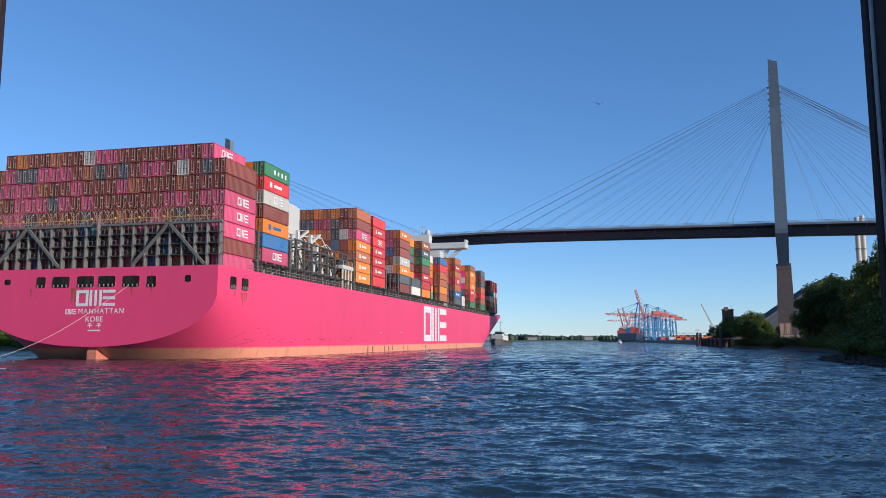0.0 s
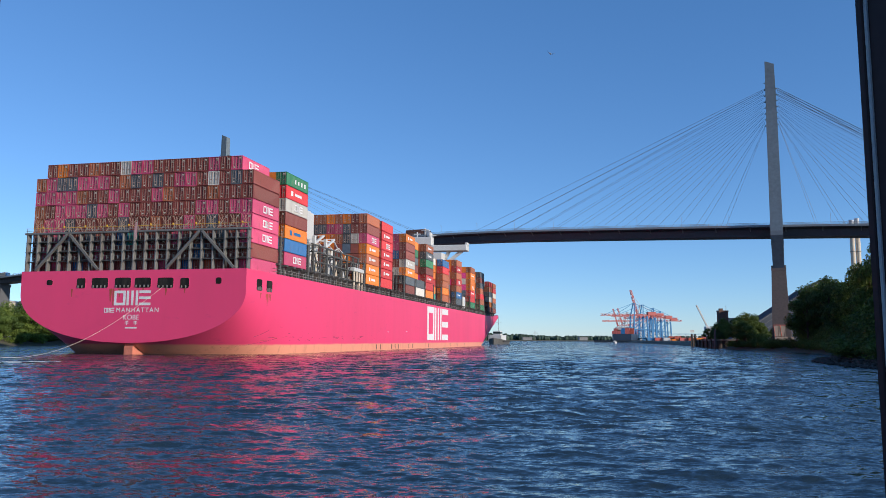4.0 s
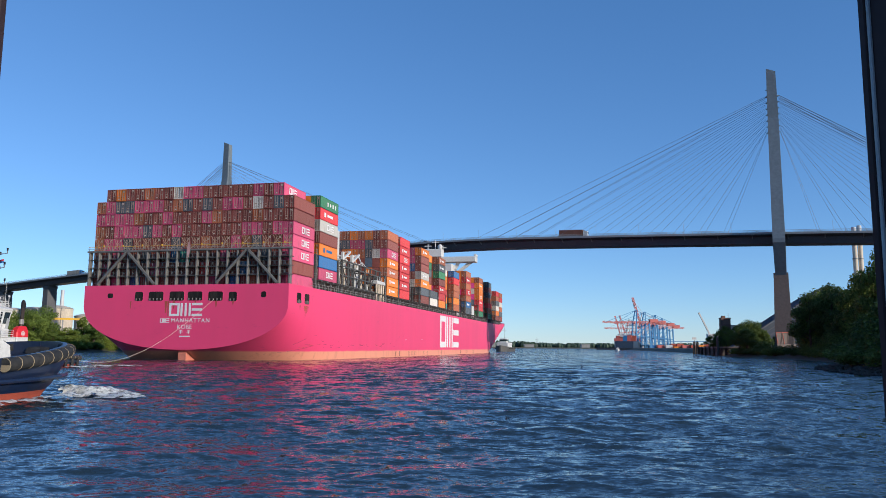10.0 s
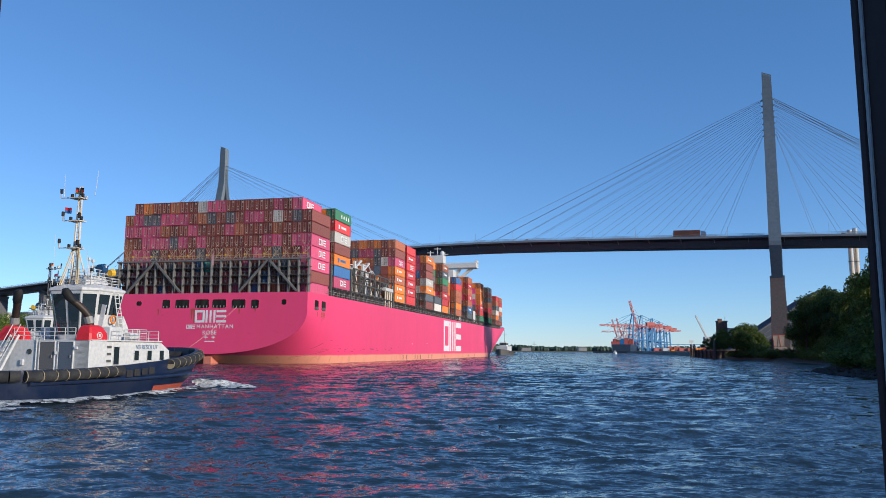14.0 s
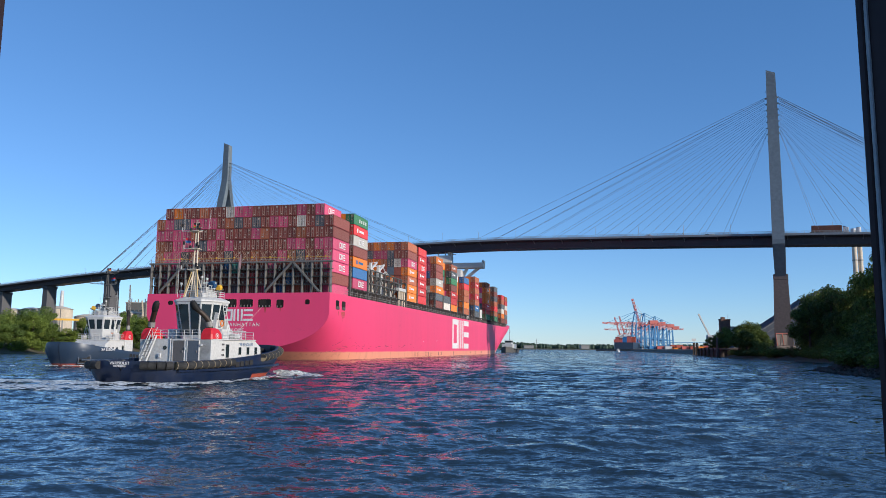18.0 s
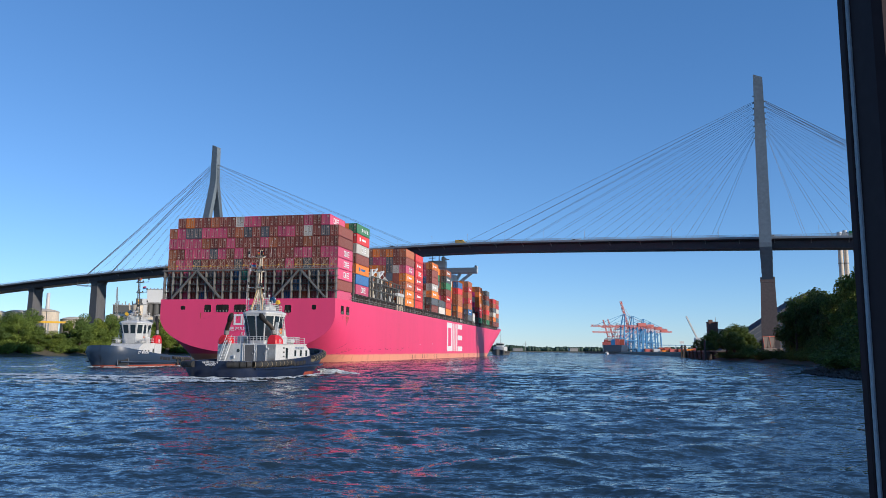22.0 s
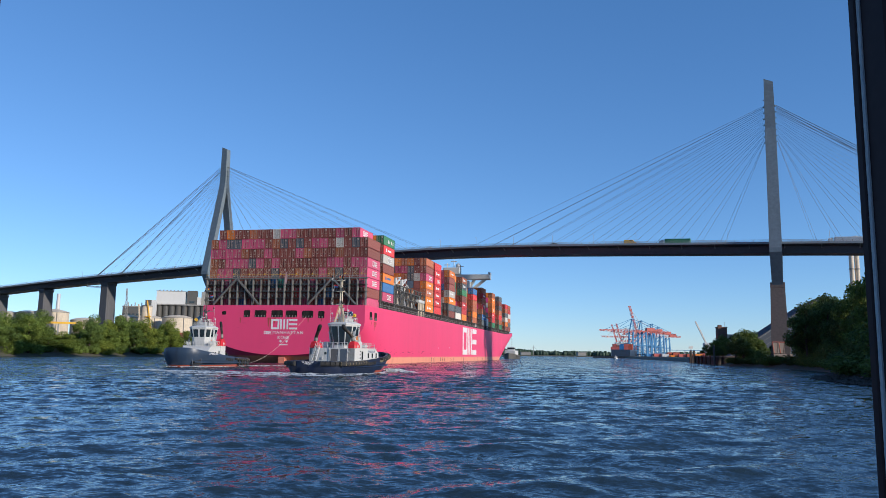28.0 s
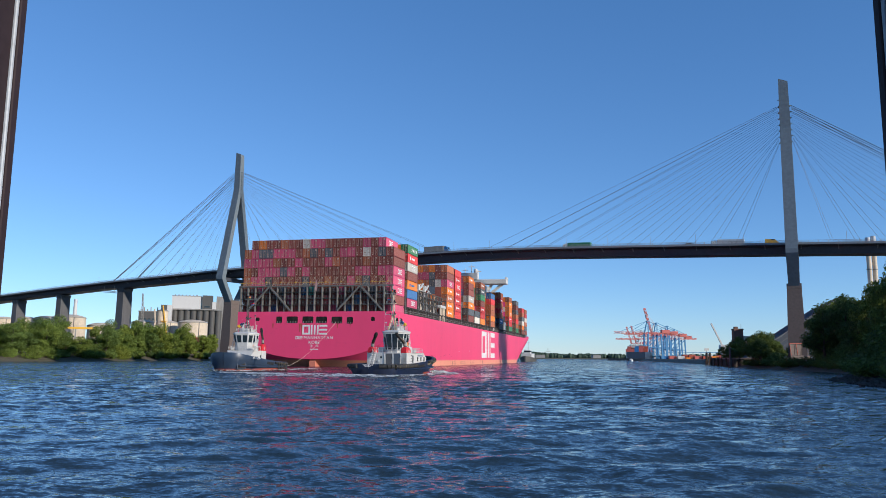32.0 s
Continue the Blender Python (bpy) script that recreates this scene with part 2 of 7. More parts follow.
BARK = paint("bark", (0.09, 0.065, 0.045), 0.9, 0.0, 0.5, (0.04, 0.03, 0.02), 2.0, bumpy=0.5)


def leaf_material(name, dark, light):
    mat, nt, bs = nodes_of(name)
    geo = nt.nodes.new("ShaderNodeNewGeometry")
    col = ramp(nt, geo.outputs["Random Per Island"], [(0.0, dark), (0.7, light), (1.0, tuple(min(1, c * 1.35) for c in light))])
    tone = ramp(nt, noise_tex(nt, 0.18, 3, 0.6), [(0.3, (0.72, 0.72, 0.72)), (0.7, (1.15, 1.15, 1.1))])
    info = nt.nodes.new("ShaderNodeObjectInfo")
    kind = ramp(nt, info.outputs["Random"], [(0.0, (0.55, 0.62, 0.85)), (0.5, (1, 1, 1)), (1.0, (1.35, 1.15, 0.85))])
    link(nt, mix(nt, 1.0, mix(nt, 1.0, col, tone, "MULTIPLY"), kind, "MULTIPLY"), bs.inputs["Base Color"])
    bs.inputs["Roughness"].default_value = 0.65
    bs.inputs["Specular IOR Level"].default_value = 0.2
    tr = nt.nodes.new("ShaderNodeBsdfTranslucent")
    tr.inputs["Color"].default_value = (light[0] * 1.4, light[1] * 1.5, light[2], 1)
    ms = nt.nodes.new("ShaderNodeMixShader")
    ms.inputs[0].default_value = 0.22
    link(nt, bs.outputs[0], ms.inputs[1])
    link(nt, tr.outputs[0], ms.inputs[2])
    link(nt, ms.outputs[0], nt.nodes["Material Output"].inputs["Surface"])
    return mat


# leaf colours hold the light: sunlit green for one bank, shaded for the other
LEAF_SUN = leaf_material("willow leaves in sunlit green", (0.050, 0.085, 0.018), (0.195, 0.255, 0.050))
# far leaves are paler and greyer: aerial haze painted into the colour
LEAF_HAZED = leaf_material("distant woods with haze in the colour", (0.075, 0.105, 0.060), (0.15, 0.19, 0.10))
LEAF_SHADED = leaf_material("leaves in shaded green", (0.030, 0.052, 0.016), (0.115, 0.155, 0.042))


def glass_material(name, tint=(0.02, 0.03, 0.035)):
    mat, nt, bs = nodes_of(name)
    bs.inputs["Base Color"].default_value = (*tint, 1)
    bs.inputs["Roughness"].default_value = 0.06
    bs.inputs["Specular IOR Level"].default_value = 0.9
    link(nt, ramp(nt, noise_tex(nt, 3.0), [(0.3, (0.03, 0.03, 0.03)), (0.7, (0.12, 0.12, 0.12))]), bs.inputs["Roughness"])
    return mat


GLASS = glass_material("dark tinted glass")


def water_material():
    """Wind chop on top of the modelled waves: the normal leans by stretched noise, the finest ripples only near by."""
    mat, nt, bs = nodes_of("river water")
    bs.inputs["Base Color"].default_value = (0.019, 0.032, 0.040, 1)
    bs.inputs["IOR"].default_value = 1.333
    bs.inputs["Specular IOR Level"].default_value = 0.9
    bs.inputs["Roughness"].default_value = 0.06
    co = nt.nodes.new("ShaderNodeTexCoord")
    geo = nt.nodes.new("ShaderNodeNewGeometry")
    total = geo.outputs["Normal"]
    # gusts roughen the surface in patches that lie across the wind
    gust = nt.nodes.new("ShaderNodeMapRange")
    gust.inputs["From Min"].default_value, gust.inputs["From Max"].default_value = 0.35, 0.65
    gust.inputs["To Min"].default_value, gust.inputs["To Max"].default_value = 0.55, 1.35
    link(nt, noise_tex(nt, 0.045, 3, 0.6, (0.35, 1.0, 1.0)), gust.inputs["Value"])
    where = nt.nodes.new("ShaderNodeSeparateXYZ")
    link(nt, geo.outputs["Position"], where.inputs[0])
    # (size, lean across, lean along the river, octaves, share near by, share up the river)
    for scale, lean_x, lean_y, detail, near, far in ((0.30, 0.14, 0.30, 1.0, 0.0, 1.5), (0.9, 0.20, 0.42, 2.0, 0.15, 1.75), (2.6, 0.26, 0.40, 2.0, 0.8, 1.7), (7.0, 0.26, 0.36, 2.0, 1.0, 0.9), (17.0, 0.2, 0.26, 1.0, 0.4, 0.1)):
        mp = nt.nodes.new("ShaderNodeMapping")
        mp.inputs["Scale"].default_value = (0.65, 1.3, 1.0)
        mp.inputs["Rotation"].default_value = (0, 0, 0.12 + 0.1 * math.sin(9 * scale))
        link(nt, co.outputs["Object"], mp.inputs[0])
        tex = nt.nodes.new("ShaderNodeTexNoise")
        tex.inputs["Scale"].default_value, tex.inputs["Detail"].default_value, tex.inputs["Roughness"].default_value = scale, detail, 0.5
        link(nt, mp.outputs[0], tex.inputs["Vector"])
        off = nt.nodes.new("ShaderNodeVectorMath")
        off.operation = "SUBTRACT"
        link(nt, tex.outputs["Color"], off.inputs[0])
        off.inputs[1].default_value = (0.5, 0.52, 0.5)      # 0.52 tilts all normals towards -y, darkening what they mirror
        mul = nt.nodes.new("ShaderNodeVectorMath")
        mul.operation = "MULTIPLY"
        link(nt, off.outputs[0], mul.inputs[0])
        mul.inputs[1].default_value = (lean_x * 2, lean_y * 2, 0.0)
        # share graded by world Y, set for how dark the far water mirrors
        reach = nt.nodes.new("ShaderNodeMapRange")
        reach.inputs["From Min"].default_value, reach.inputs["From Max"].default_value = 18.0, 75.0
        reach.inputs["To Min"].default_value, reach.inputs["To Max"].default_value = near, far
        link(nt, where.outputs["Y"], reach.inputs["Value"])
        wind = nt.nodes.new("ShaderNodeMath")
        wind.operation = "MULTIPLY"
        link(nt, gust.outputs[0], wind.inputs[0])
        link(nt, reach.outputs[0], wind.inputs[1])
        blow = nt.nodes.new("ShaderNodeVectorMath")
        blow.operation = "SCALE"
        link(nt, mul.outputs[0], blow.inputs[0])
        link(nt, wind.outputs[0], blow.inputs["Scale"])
        add = nt.nodes.new("ShaderNodeVectorMath")
        add.operation = "ADD"
        link(nt, total, add.inputs[0])
        link(nt, blow.outputs[0], add.inputs[1])
        total = add.outputs[0]
    nrm = nt.nodes.new("ShaderNodeVectorMath")
    nrm.operation = "NORMALIZE"
    link(nt, total, nrm.inputs[0])
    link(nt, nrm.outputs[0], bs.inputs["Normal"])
    return mat


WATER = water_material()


def foam_material():
    mat, nt, bs = nodes_of("churned foam")
    n = noise_tex(nt, 2.4, 6, 0.7)
    link(nt, ramp(nt, n, [(0.30, (0.42, 0.43, 0.38)), (0.54, (0.84, 0.82, 0.75))]), bs.inputs["Base Color"])
    bs.inputs["Roughness"].default_value = 0.5
    bump(nt, bs, n, 0.6, 0.10)
    link(nt, ramp(nt, noise_tex(nt, 2.2, 7, 0.75), [(0.37, (0, 0, 0)), (0.53, (1, 1, 1))]), bs.inputs["Alpha"])
    return mat


FOAM = foam_material()


def container_material(name, col, rough=0.5):
    """Painted corrugated steel: upright ribs in relief, dulled and rust-flecked, each box a little different."""
    mat, nt, bs = nodes_of(name)
    info = nt.nodes.new("ShaderNodeObjectInfo")
    fade = ramp(nt, info.outputs["Random"], [(0.0, (0.72, 0.72, 0.72)), (0.5, (1, 1, 1)), (1.0, (1.15, 1.12, 1.1))])
    base = mix(nt, 1.0, col, fade, "MULTIPLY")
    rust = ramp(nt, noise_tex(nt, 0.9, 6, 0.7, (1, 1, 0.4)), [(0.55, (0, 0, 0)), (0.8, (0.6, 0.6, 0.6))])
    link(nt, mix(nt, rust, base, (0.14, 0.06, 0.04)), bs.inputs["Base Color"])
    bs.inputs["Roughness"].default_value = rough
    bs.inputs["Specular IOR Level"].default_value = 0.3
    return mat


BOX_PAINT = {
    "pink": container_material("magenta container steel", (0.57, 0.072, 0.165)),
    "brown": container_material("red-brown container steel", (0.235, 0.055, 0.044)),
    "rust": container_material("orange-brown container steel", (0.40, 0.112, 0.048)),
    "orange": container_material("orange container steel", (0.78, 0.20, 0.02)),
    "red": container_material("red container steel", (0.60, 0.03, 0.04)),
    "white": container_material("cream container steel", (0.62, 0.58, 0.52)),
    "blue": container_material("blue container steel", (0.03, 0.14, 0.34)),
    "slate": container_material("slate-grey container steel", (0.085, 0.105, 0.125)),
    "green": container_material("green container steel", (0.03, 0.20, 0.09)),
    "teal": container_material("teal container steel", (0.05, 0.34, 0.26)),
}
BOX_LABEL = {"pink": "magenta steel shipping container", "brown": "red-brown steel shipping container", "rust": "orange-brown steel shipping container",
             "orange": "orange steel shipping container", "red": "bright red steel shipping container", "white": "cream steel shipping container",
             "blue": "blue steel shipping container", "slate": "slate-grey steel shipping container", "green": "green steel shipping container",
             "teal": "teal steel shipping container"}


# ---- water: one sheet to the horizon, with real waves where it is near ----
def make_water():
    rng = np.random.RandomState(4)
    fine = 0.13
    ang = np.concatenate([np.arange(-36, 36.01, fine), np.arange(42, 318.1, 6.0)])
    rad = [2.0, 4.0, 7.0, 10.0, 12.5, 14.0]
    while rad[-1] < 4600:
        r = rad[-1]
        rad.append(r + max(0.075, r * 0.0046) if r < 130 else (r * 1.008 if r < 400 else r * 1.12))
    rad = np.array(rad)
    A, Rr = np.meshgrid(np.radians(ang), rad)
    X, Y = Rr * np.sin(A), Rr * np.cos(A)
    step = np.maximum(Rr * math.radians(fine), np.where(Rr < 130, np.maximum(0.075, Rr * 0.0046), Rr * 0.008))
    Z, DX, DY = np.zeros_like(X), np.zeros_like(X), np.zeros_like(X)
    gust = 1.0 + 0.4 * np.sin(X * 0.06 + 1.3 + 0.6 * np.sin(Y * 0.05)) * np.sin(Y * 0.071 + 0.5 * np.sin(X * 0.04))
    n = 96
    for k in range(n):
        lam = 0.32 * (9.0 / 0.32) ** (k / (n - 1.0))
        th = math.radians(194 + rng.normal(0, 24 if lam < 3 else 34))
        amp = lam * 0.0034 * rng.uniform(0.6, 1.3) * (1.0 if lam < 0.9 else (0.9 / lam) ** 0.6)
        fade = np.clip((lam / step - 2.2) / 2.0, 0, 1) * gust * (0.9 + 0.9 * np.clip((Rr - 26) / 30, 0, 1))
        ph = 2 * math.pi / lam * (X * math.sin(th) + Y * math.cos(th)) + rng.uniform(0, 6.28)
        ph = ph + 1.0 * np.sin((X * math.cos(th) - Y * math.sin(th)) / (1.7 * lam) + k) + 0.7 * np.sin((X * math.sin(th) + Y * math.cos(th)) / (3.1 * lam) + 2 * k)
        Z += fade * amp * np.sin(ph)
        # crests are drawn together, so that they stand sharper than the troughs
        DX += fade * amp * 0.8 * math.sin(th) * np.cos(ph)
        DY += fade * amp * 0.8 * math.cos(th) * np.cos(ph)
    # a crossing train of wake waves on the near water
    for lam, amp, deg in ((2.4, 0.030, 150), (3.3, 0.052, 146), (4.6, 0.060, 155), (6.5, 0.06, 151)):
        th = math.radians(deg)
        ph = 2 * math.pi / lam * (X * math.sin(th) + Y * math.cos(th)) + 0.8 * np.sin((X * math.cos(th) - Y * math.sin(th)) / 7.0 + lam)
        where = np.exp(-((X - 9) / 20) ** 2 - ((Y - 46) / 22) ** 2) * np.clip((lam / step - 2.2) / 2.0, 0, 1)
        Z += where * amp * (np.sin(ph) + 0.25 * np.cos(2 * ph))
    calm = np.clip((420 - Rr) / 200, 0, 1)
    calm[np.radians(36.05) < np.abs((A + math.pi) % (2 * math.pi) - math.pi)] = 0
    X, Y, Z = X + DX * calm, Y + DY * calm, Z * calm
    nr, na = X.shape
    vs = np.stack([X.ravel(), Y.ravel(), Z.ravel()], 1)
    i, j = np.meshgrid(np.arange(nr - 1), np.arange(na), indexing="ij")
    j2 = (j + 1) % na
    fs = np.stack([i * na + j, (i + 1) * na + j, (i + 1) * na + j2, i * na + j2], -1).reshape(-1, 4)
    vs = np.vstack([vs, [[0, 0, 0]]])
    me = bpy.data.meshes.new("water")
    fl = [tuple(f) for f in fs.tolist()] + [(nr * na, q, (q + 1) % na) for q in range(na)]
    me.from_pydata(vs.tolist(), [], fl)
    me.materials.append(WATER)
    me.shade_smooth()
    return tagged(new("water", me), "choppy dark blue river water rippled by wind", "water", "", "structure")


water = make_water()


# ---- ground: banks that rise out of the river and run to the horizon ----
def bank(name, shore, inland, label, material):
    """shore: the waterline; inland: the way (dx, dy) from the water for each of its points."""
    prof = [(-14, -2.5), (-3, -0.7), (0, 0.0), (2.5, 0.55), (6, 1.5), (9, 2.6), (14, 3.3), (60, 3.6), (900, 3.8), (4500, 4.0)]
    dense = []
    for (a, b), (da, db) in zip(zip(shore, shore[1:]), zip(inland, inland[1:])):
        n = max(2, int(math.hypot(b[0] - a[0], b[1] - a[1]) / 4)) if a[1] < 700 else 3
        dense += [((a[0] + (b[0] - a[0]) * k / n, a[1] + (b[1] - a[1]) * k / n), (da[0] + (db[0] - da[0]) * k / n, da[1] + (db[1] - da[1]) * k / n)) for k in range(n)]
    dense.append((shore[-1], inland[-1]))
    mb = Mesh()
    rings = []
    for (x, y), (dx, dy) in dense:
        ln = math.hypot(dx, dy)
        row = []
        for d, z in prof:
            w = noise.noise((x * 0.11, y * 0.11, d * 0.3)) if -10 < d < 30 else 0
            row.append((x + dx / ln * (d + w * 1.4), y + dy / ln * (d + w * 1.4), z + (w * 0.35 if d > 0 else 0)))
        rings.append(row)
    mb.loft(rings, closed=False, caps=False)
    return single(name, mb, material, label, "river bank", "", "structure", smooth=True)


def soil_material():
    mat, nt, bs = nodes_of("bank soil and grass")
    n = noise_tex(nt, 0.35, 6, 0.7)
    link(nt, ramp(nt, n, [(0.3, (0.055, 0.05, 0.035)), (0.5, (0.13, 0.11, 0.075)), (0.7, (0.06, 0.085, 0.025))]), bs.inputs["Base Color"])
    bs.inputs["Roughness"].default_value = 0.9
    bump(nt, bs, noise_tex(nt, 2.2, 5, 0.7), 0.7, 0.2)
    return mat


SOIL = soil_material()
LEFT_SHORE = [(-330, -300), (-250, 0), (-215, 100), (-190, 190), (-172, 260), (-160, 310), (-150, 370), (-140, 420), (-128, 462), (-122, 500), (-118, 620), (-110, 900), (-60, 1500), (0, 2300)]
LEFT_IN = [(-1, 0), (-1, 0), (-1, .1), (-1, .15), (-1, .2), (-1, .2), (-1, .2), (-1, .2), (-1, .1), (-1, 0), (-1, 0), (-1, .1), (-1, .2), (-1, .3)]
bank("ground_left", LEFT_SHORE, LEFT_IN, "muddy grassy river bank below the trees", SOIL)
RIGHT_SHORE = [(90, -300), (52, 0), (50, 60), (55, 100), (62, 125), (70, 141), (84, 156), (100, 200), (110, 240), (113, 280), (118, 318), (124, 345), (150, 450), (175, 560), (235, 900), (300, 1250), (330, 1400), (430, 1700), (700, 2300)]
RIGHT_IN = [(1, 0), (1, 0), (1, -.1), (1, -.15), (1, -.1), (1, .0), (1, .1), (1, .0), (1, 0), (1, 0), (1, 0), (1, -.1), (1, -.2), (1, -.2), (1, -.1), (1, 0), (1, .1), (1, .2), (1, .3)]
bank("ground_right", RIGHT_SHORE, RIGHT_IN, "dark stony river bank below the trees", MUD)


def far_shore():
    mb = Mesh()
    rings = []
    for k in range(41):
        x = -2600 + 5200 * k / 40
        y = 2450 + 60 * math.sin(k * 0.9)
        rings.append([(x, y - 40, -2), (x, y, 0), (x, y + 14, 3.2), (x, y + 2000, 4.0)])
    mb.loft(rings, closed=False, caps=False)
    single("ground_far", mb, SOIL, "distant flat river bank", "river bank", "", "structure")


far_shore()


# ---- the cable-stayed bridge ----
PR, PL = Vector((153.39, 347.67, 0)), Vector((-141.75, 483.59, 0))
ALONG = (PL - PR).normalized()
ACROSS = Vector((-ALONG.y, ALONG.x, 0))          # away from the camera's side
if ACROSS.y < 0:
    ACROSS = -ACROSS
SPAN = (PL - PR).length
# road height by distance from the right pylon
GRADE = [(-420, 17), (-300, 32), (-200, 42.5), (-100, 51), (-32, 54.4), (0, 55.6), (77, 58.4), (130, 60.2), (162, 60.6), (200, 60.2), (260, 58.9), (325, 57.2), (383, 54.6), (424, 53.1), (488, 49.7), (557, 45.4), (640, 39), (760, 28), (900, 12)]


def road_z(s):
    for (a, za), (b, zb) in zip(GRADE, GRADE[1:]):
        if a <= s <= b:
            k = (s - a) / (b - a)
            return za + (zb - za) * k
    return GRADE[0][1] if s < 0 else GRADE[-1][1]


def smooth_z(s):
    return sum(road_z(s + d) * w for d, w in ((-24, 1), (-12, 2), (0, 3), (12, 2), (24, 1))) / 9


def bridge_at(s, off=0.0, z=0.0):
    p = PR + ALONG * s + ACROSS * off
    return Vector((p.x, p.y, z))


def make_bridge():
    m = Matrix.Translation(PR)
    bridge = thing("bridge", m, "tall grey cable-stayed road bridge spanning the river", "bridge")
    inv = m.inverted()
    L = lambda s, off, z: inv @ bridge_at(s, off, z)
    stations = [-420 + 12 * k for k in range(111)]
    # box girder of the steel main bridge, and its shallower ramps
    girder, edge, road = Mesh(), Mesh(), Mesh()
    rg, re_, rf, rr = [], [], [], []
    for s in stations:
        z = smooth_z(s)
        d = 4.6 if -97 < s < 424 else 4.0
        rg.append([L(s, o, z + h) for o, h in ((-8.3, -0.45), (-8.7, -0.9), (-5.4, -1.5), (-4.6, -d), (4.6, -d), (5.4, -1.5), (8.7, -0.9), (8.3, -0.45))])
        re_.append([L(s, o, z + h) for o, h in ((-9.0, -0.75), (-8.35, -0.75), (-8.35, 0.25), (-9.0, 0.25))])
        rf.append([L(s, o, z + h) for o, h in ((8.35, -0.75), (9.0, -0.75), (9.0, 0.25), (8.35, 0.25))])
        rr.append([L(s, o, z + h) for o, h in ((-8.35, -0.42), (8.35, -0.42), (8.35, -0.02), (-8.35, -0.02))])
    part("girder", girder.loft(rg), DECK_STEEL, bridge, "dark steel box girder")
    part("deck_edge", edge.loft(re_), DECK_EDGE, bridge, "pale deck edge beam")
    part("deck_edge", Mesh().loft(rf), DECK_EDGE, bridge, "pale deck edge beam")
    part("roadway", road.loft(rr), ASPHALT, bridge, "asphalt carriageway")
    for o in (-8.7, 8.7):
        rail = Mesh()
        s = -120.0
        while s < 620:
            z = smooth_z(s)
            rail.beam(L(s, o, z + 0.2), L(s, o, z + 1.15), 0.12, 0.12)
            s += 4.0
        for h in (0.62, 1.12):
            ss = -120.0
            while ss < 620:
                rail.beam(L(ss, o, smooth_z(ss) + h), L(ss + 12, o, smooth_z(ss + 12) + h), 0.09, 0.14)
                ss += 12
        part("railing", rail, STEEL, bridge, "grey steel parapet railing")
    # cantilever ribs under the deck edge
    for k in range(34):
        s = -80 + k * 15.0
        z = smooth_z(s)
        for sg in (-1, 1):
            rib = Mesh()
            rib.add([L(s + e, sg * o, z + h) for e in (-0.18, 0.18) for o, h in ((8.6, -0.95), (5.4, -1.0), (5.0, -2.5))],
                    [(0, 1, 2), (5, 4, 3), (0, 3, 4, 1), (1, 4, 5, 2), (2, 5, 3, 0)])
            part("rib", rib, DECK_EDGE, bridge)
    # pylons: two legs, spread at the deck, that meet high up in one shaft
    for c in (-1.2, SPAN + 1.2):
        # shaft: a blade cut off at a slant
        sh = Mesh()
        rings = []
        for z, hw, hd in ((106.5, 2.4, 2.2), (112, 2.3, 1.9), (122, 2.2, 1.8), (131.8, 2.05, 1.7)):
            rings.append([L(c + a, b, z) for a, b in ((-hw, -hd), (hw, -hd), (hw, hd), (-hw, hd))])
        rings.append([L(c + a, b, zz) for a, b, zz in ((-2.0, -1.6, 133.6), (2.0, -1.6, 135.4), (2.0, 1.6, 135.4), (-2.0, 1.6, 133.6))])
        py = part("pylon", sh.loft(rings), BRIDGE_GREY, bridge, "slender grey A-shaped steel pylon")
        for sg in (-1, 1):
            leg = Mesh()
            rings = []
            for z, o, hw, hd in ((36.5, 3.6, 2.35, 1.7), (50.5, 12.2, 2.55, 1.7), (52.5, 12.3, 2.55, 1.7), (105.5, 1.6, 2.4, 1.35), (111, 1.0, 2.25, 1.0)):
                rings.append([L(c + a, sg * o + b, z) for a, b in ((-hw, -hd), (hw, -hd), (hw, hd), (-hw, hd))])
            part("leg", leg.loft(rings), BRIDGE_GREY, py)
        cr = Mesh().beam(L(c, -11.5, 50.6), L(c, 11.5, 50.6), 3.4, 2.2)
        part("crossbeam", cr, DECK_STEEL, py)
        for k in range(7):
            for sg in (-1, 1):
                part("cable_anchor", Mesh().box(*L(c + sg * 2.3, 0, 104.5 + 2.9 * k), 0.9, 1.6, 0.5, 0.1), BRIDGE_GREY, py)
        for k in range(9):
            part("ladder_stage", Mesh().box(*L(c + 2.4, -0.6, 101 + 3.0 * k), 0.7, 0.8, 0.15), STEEL, py)
        pier = Mesh()
        rings = []
        for z, hw, hd in ((-3, 3.9, 6.2), (8, 3.75, 6.0), (35.0, 3.05, 5.2), (35.2, 3.12, 5.3), (37.6, 3.1, 5.3)):
            rings.append([L(c + a, b, z) for a, b in ((-hw, -hd), (hw, -hd), (hw, hd), (-hw, hd))])
        part("pier", pier.loft(rings), CONCRETE, bridge, "weathered concrete pylon pier")
        # cables
        for sgn in (-1, 1):
            for k in range(12):
                inner = (sgn > 0) == (c < 100)
                # on the side spans the four outermost stays run close together to the anchor pier
                dist = 23.5 + (148.5 - 23.5) * k / 11.0 if inner else (17 + 74.0 * k / 7.0 if k < 8 else 98.5 + 0.45 * (k - 8))
                zt = 104.5 + 2.9 * min(6, k * 0.58 if inner else k * 0.62)
                s = c + sgn * dist
                for o in (-8.3, 8.3):
                    part("cable", Mesh().tube(L(c + sgn * 2.9, o * 0.12, zt), L(s, o, smooth_z(s) + 0.3), (0.06 if k < 9 else 0.075) if inner else (0.06 if k < 8 else 0.125), n=5, cap=False), CABLE, bridge)
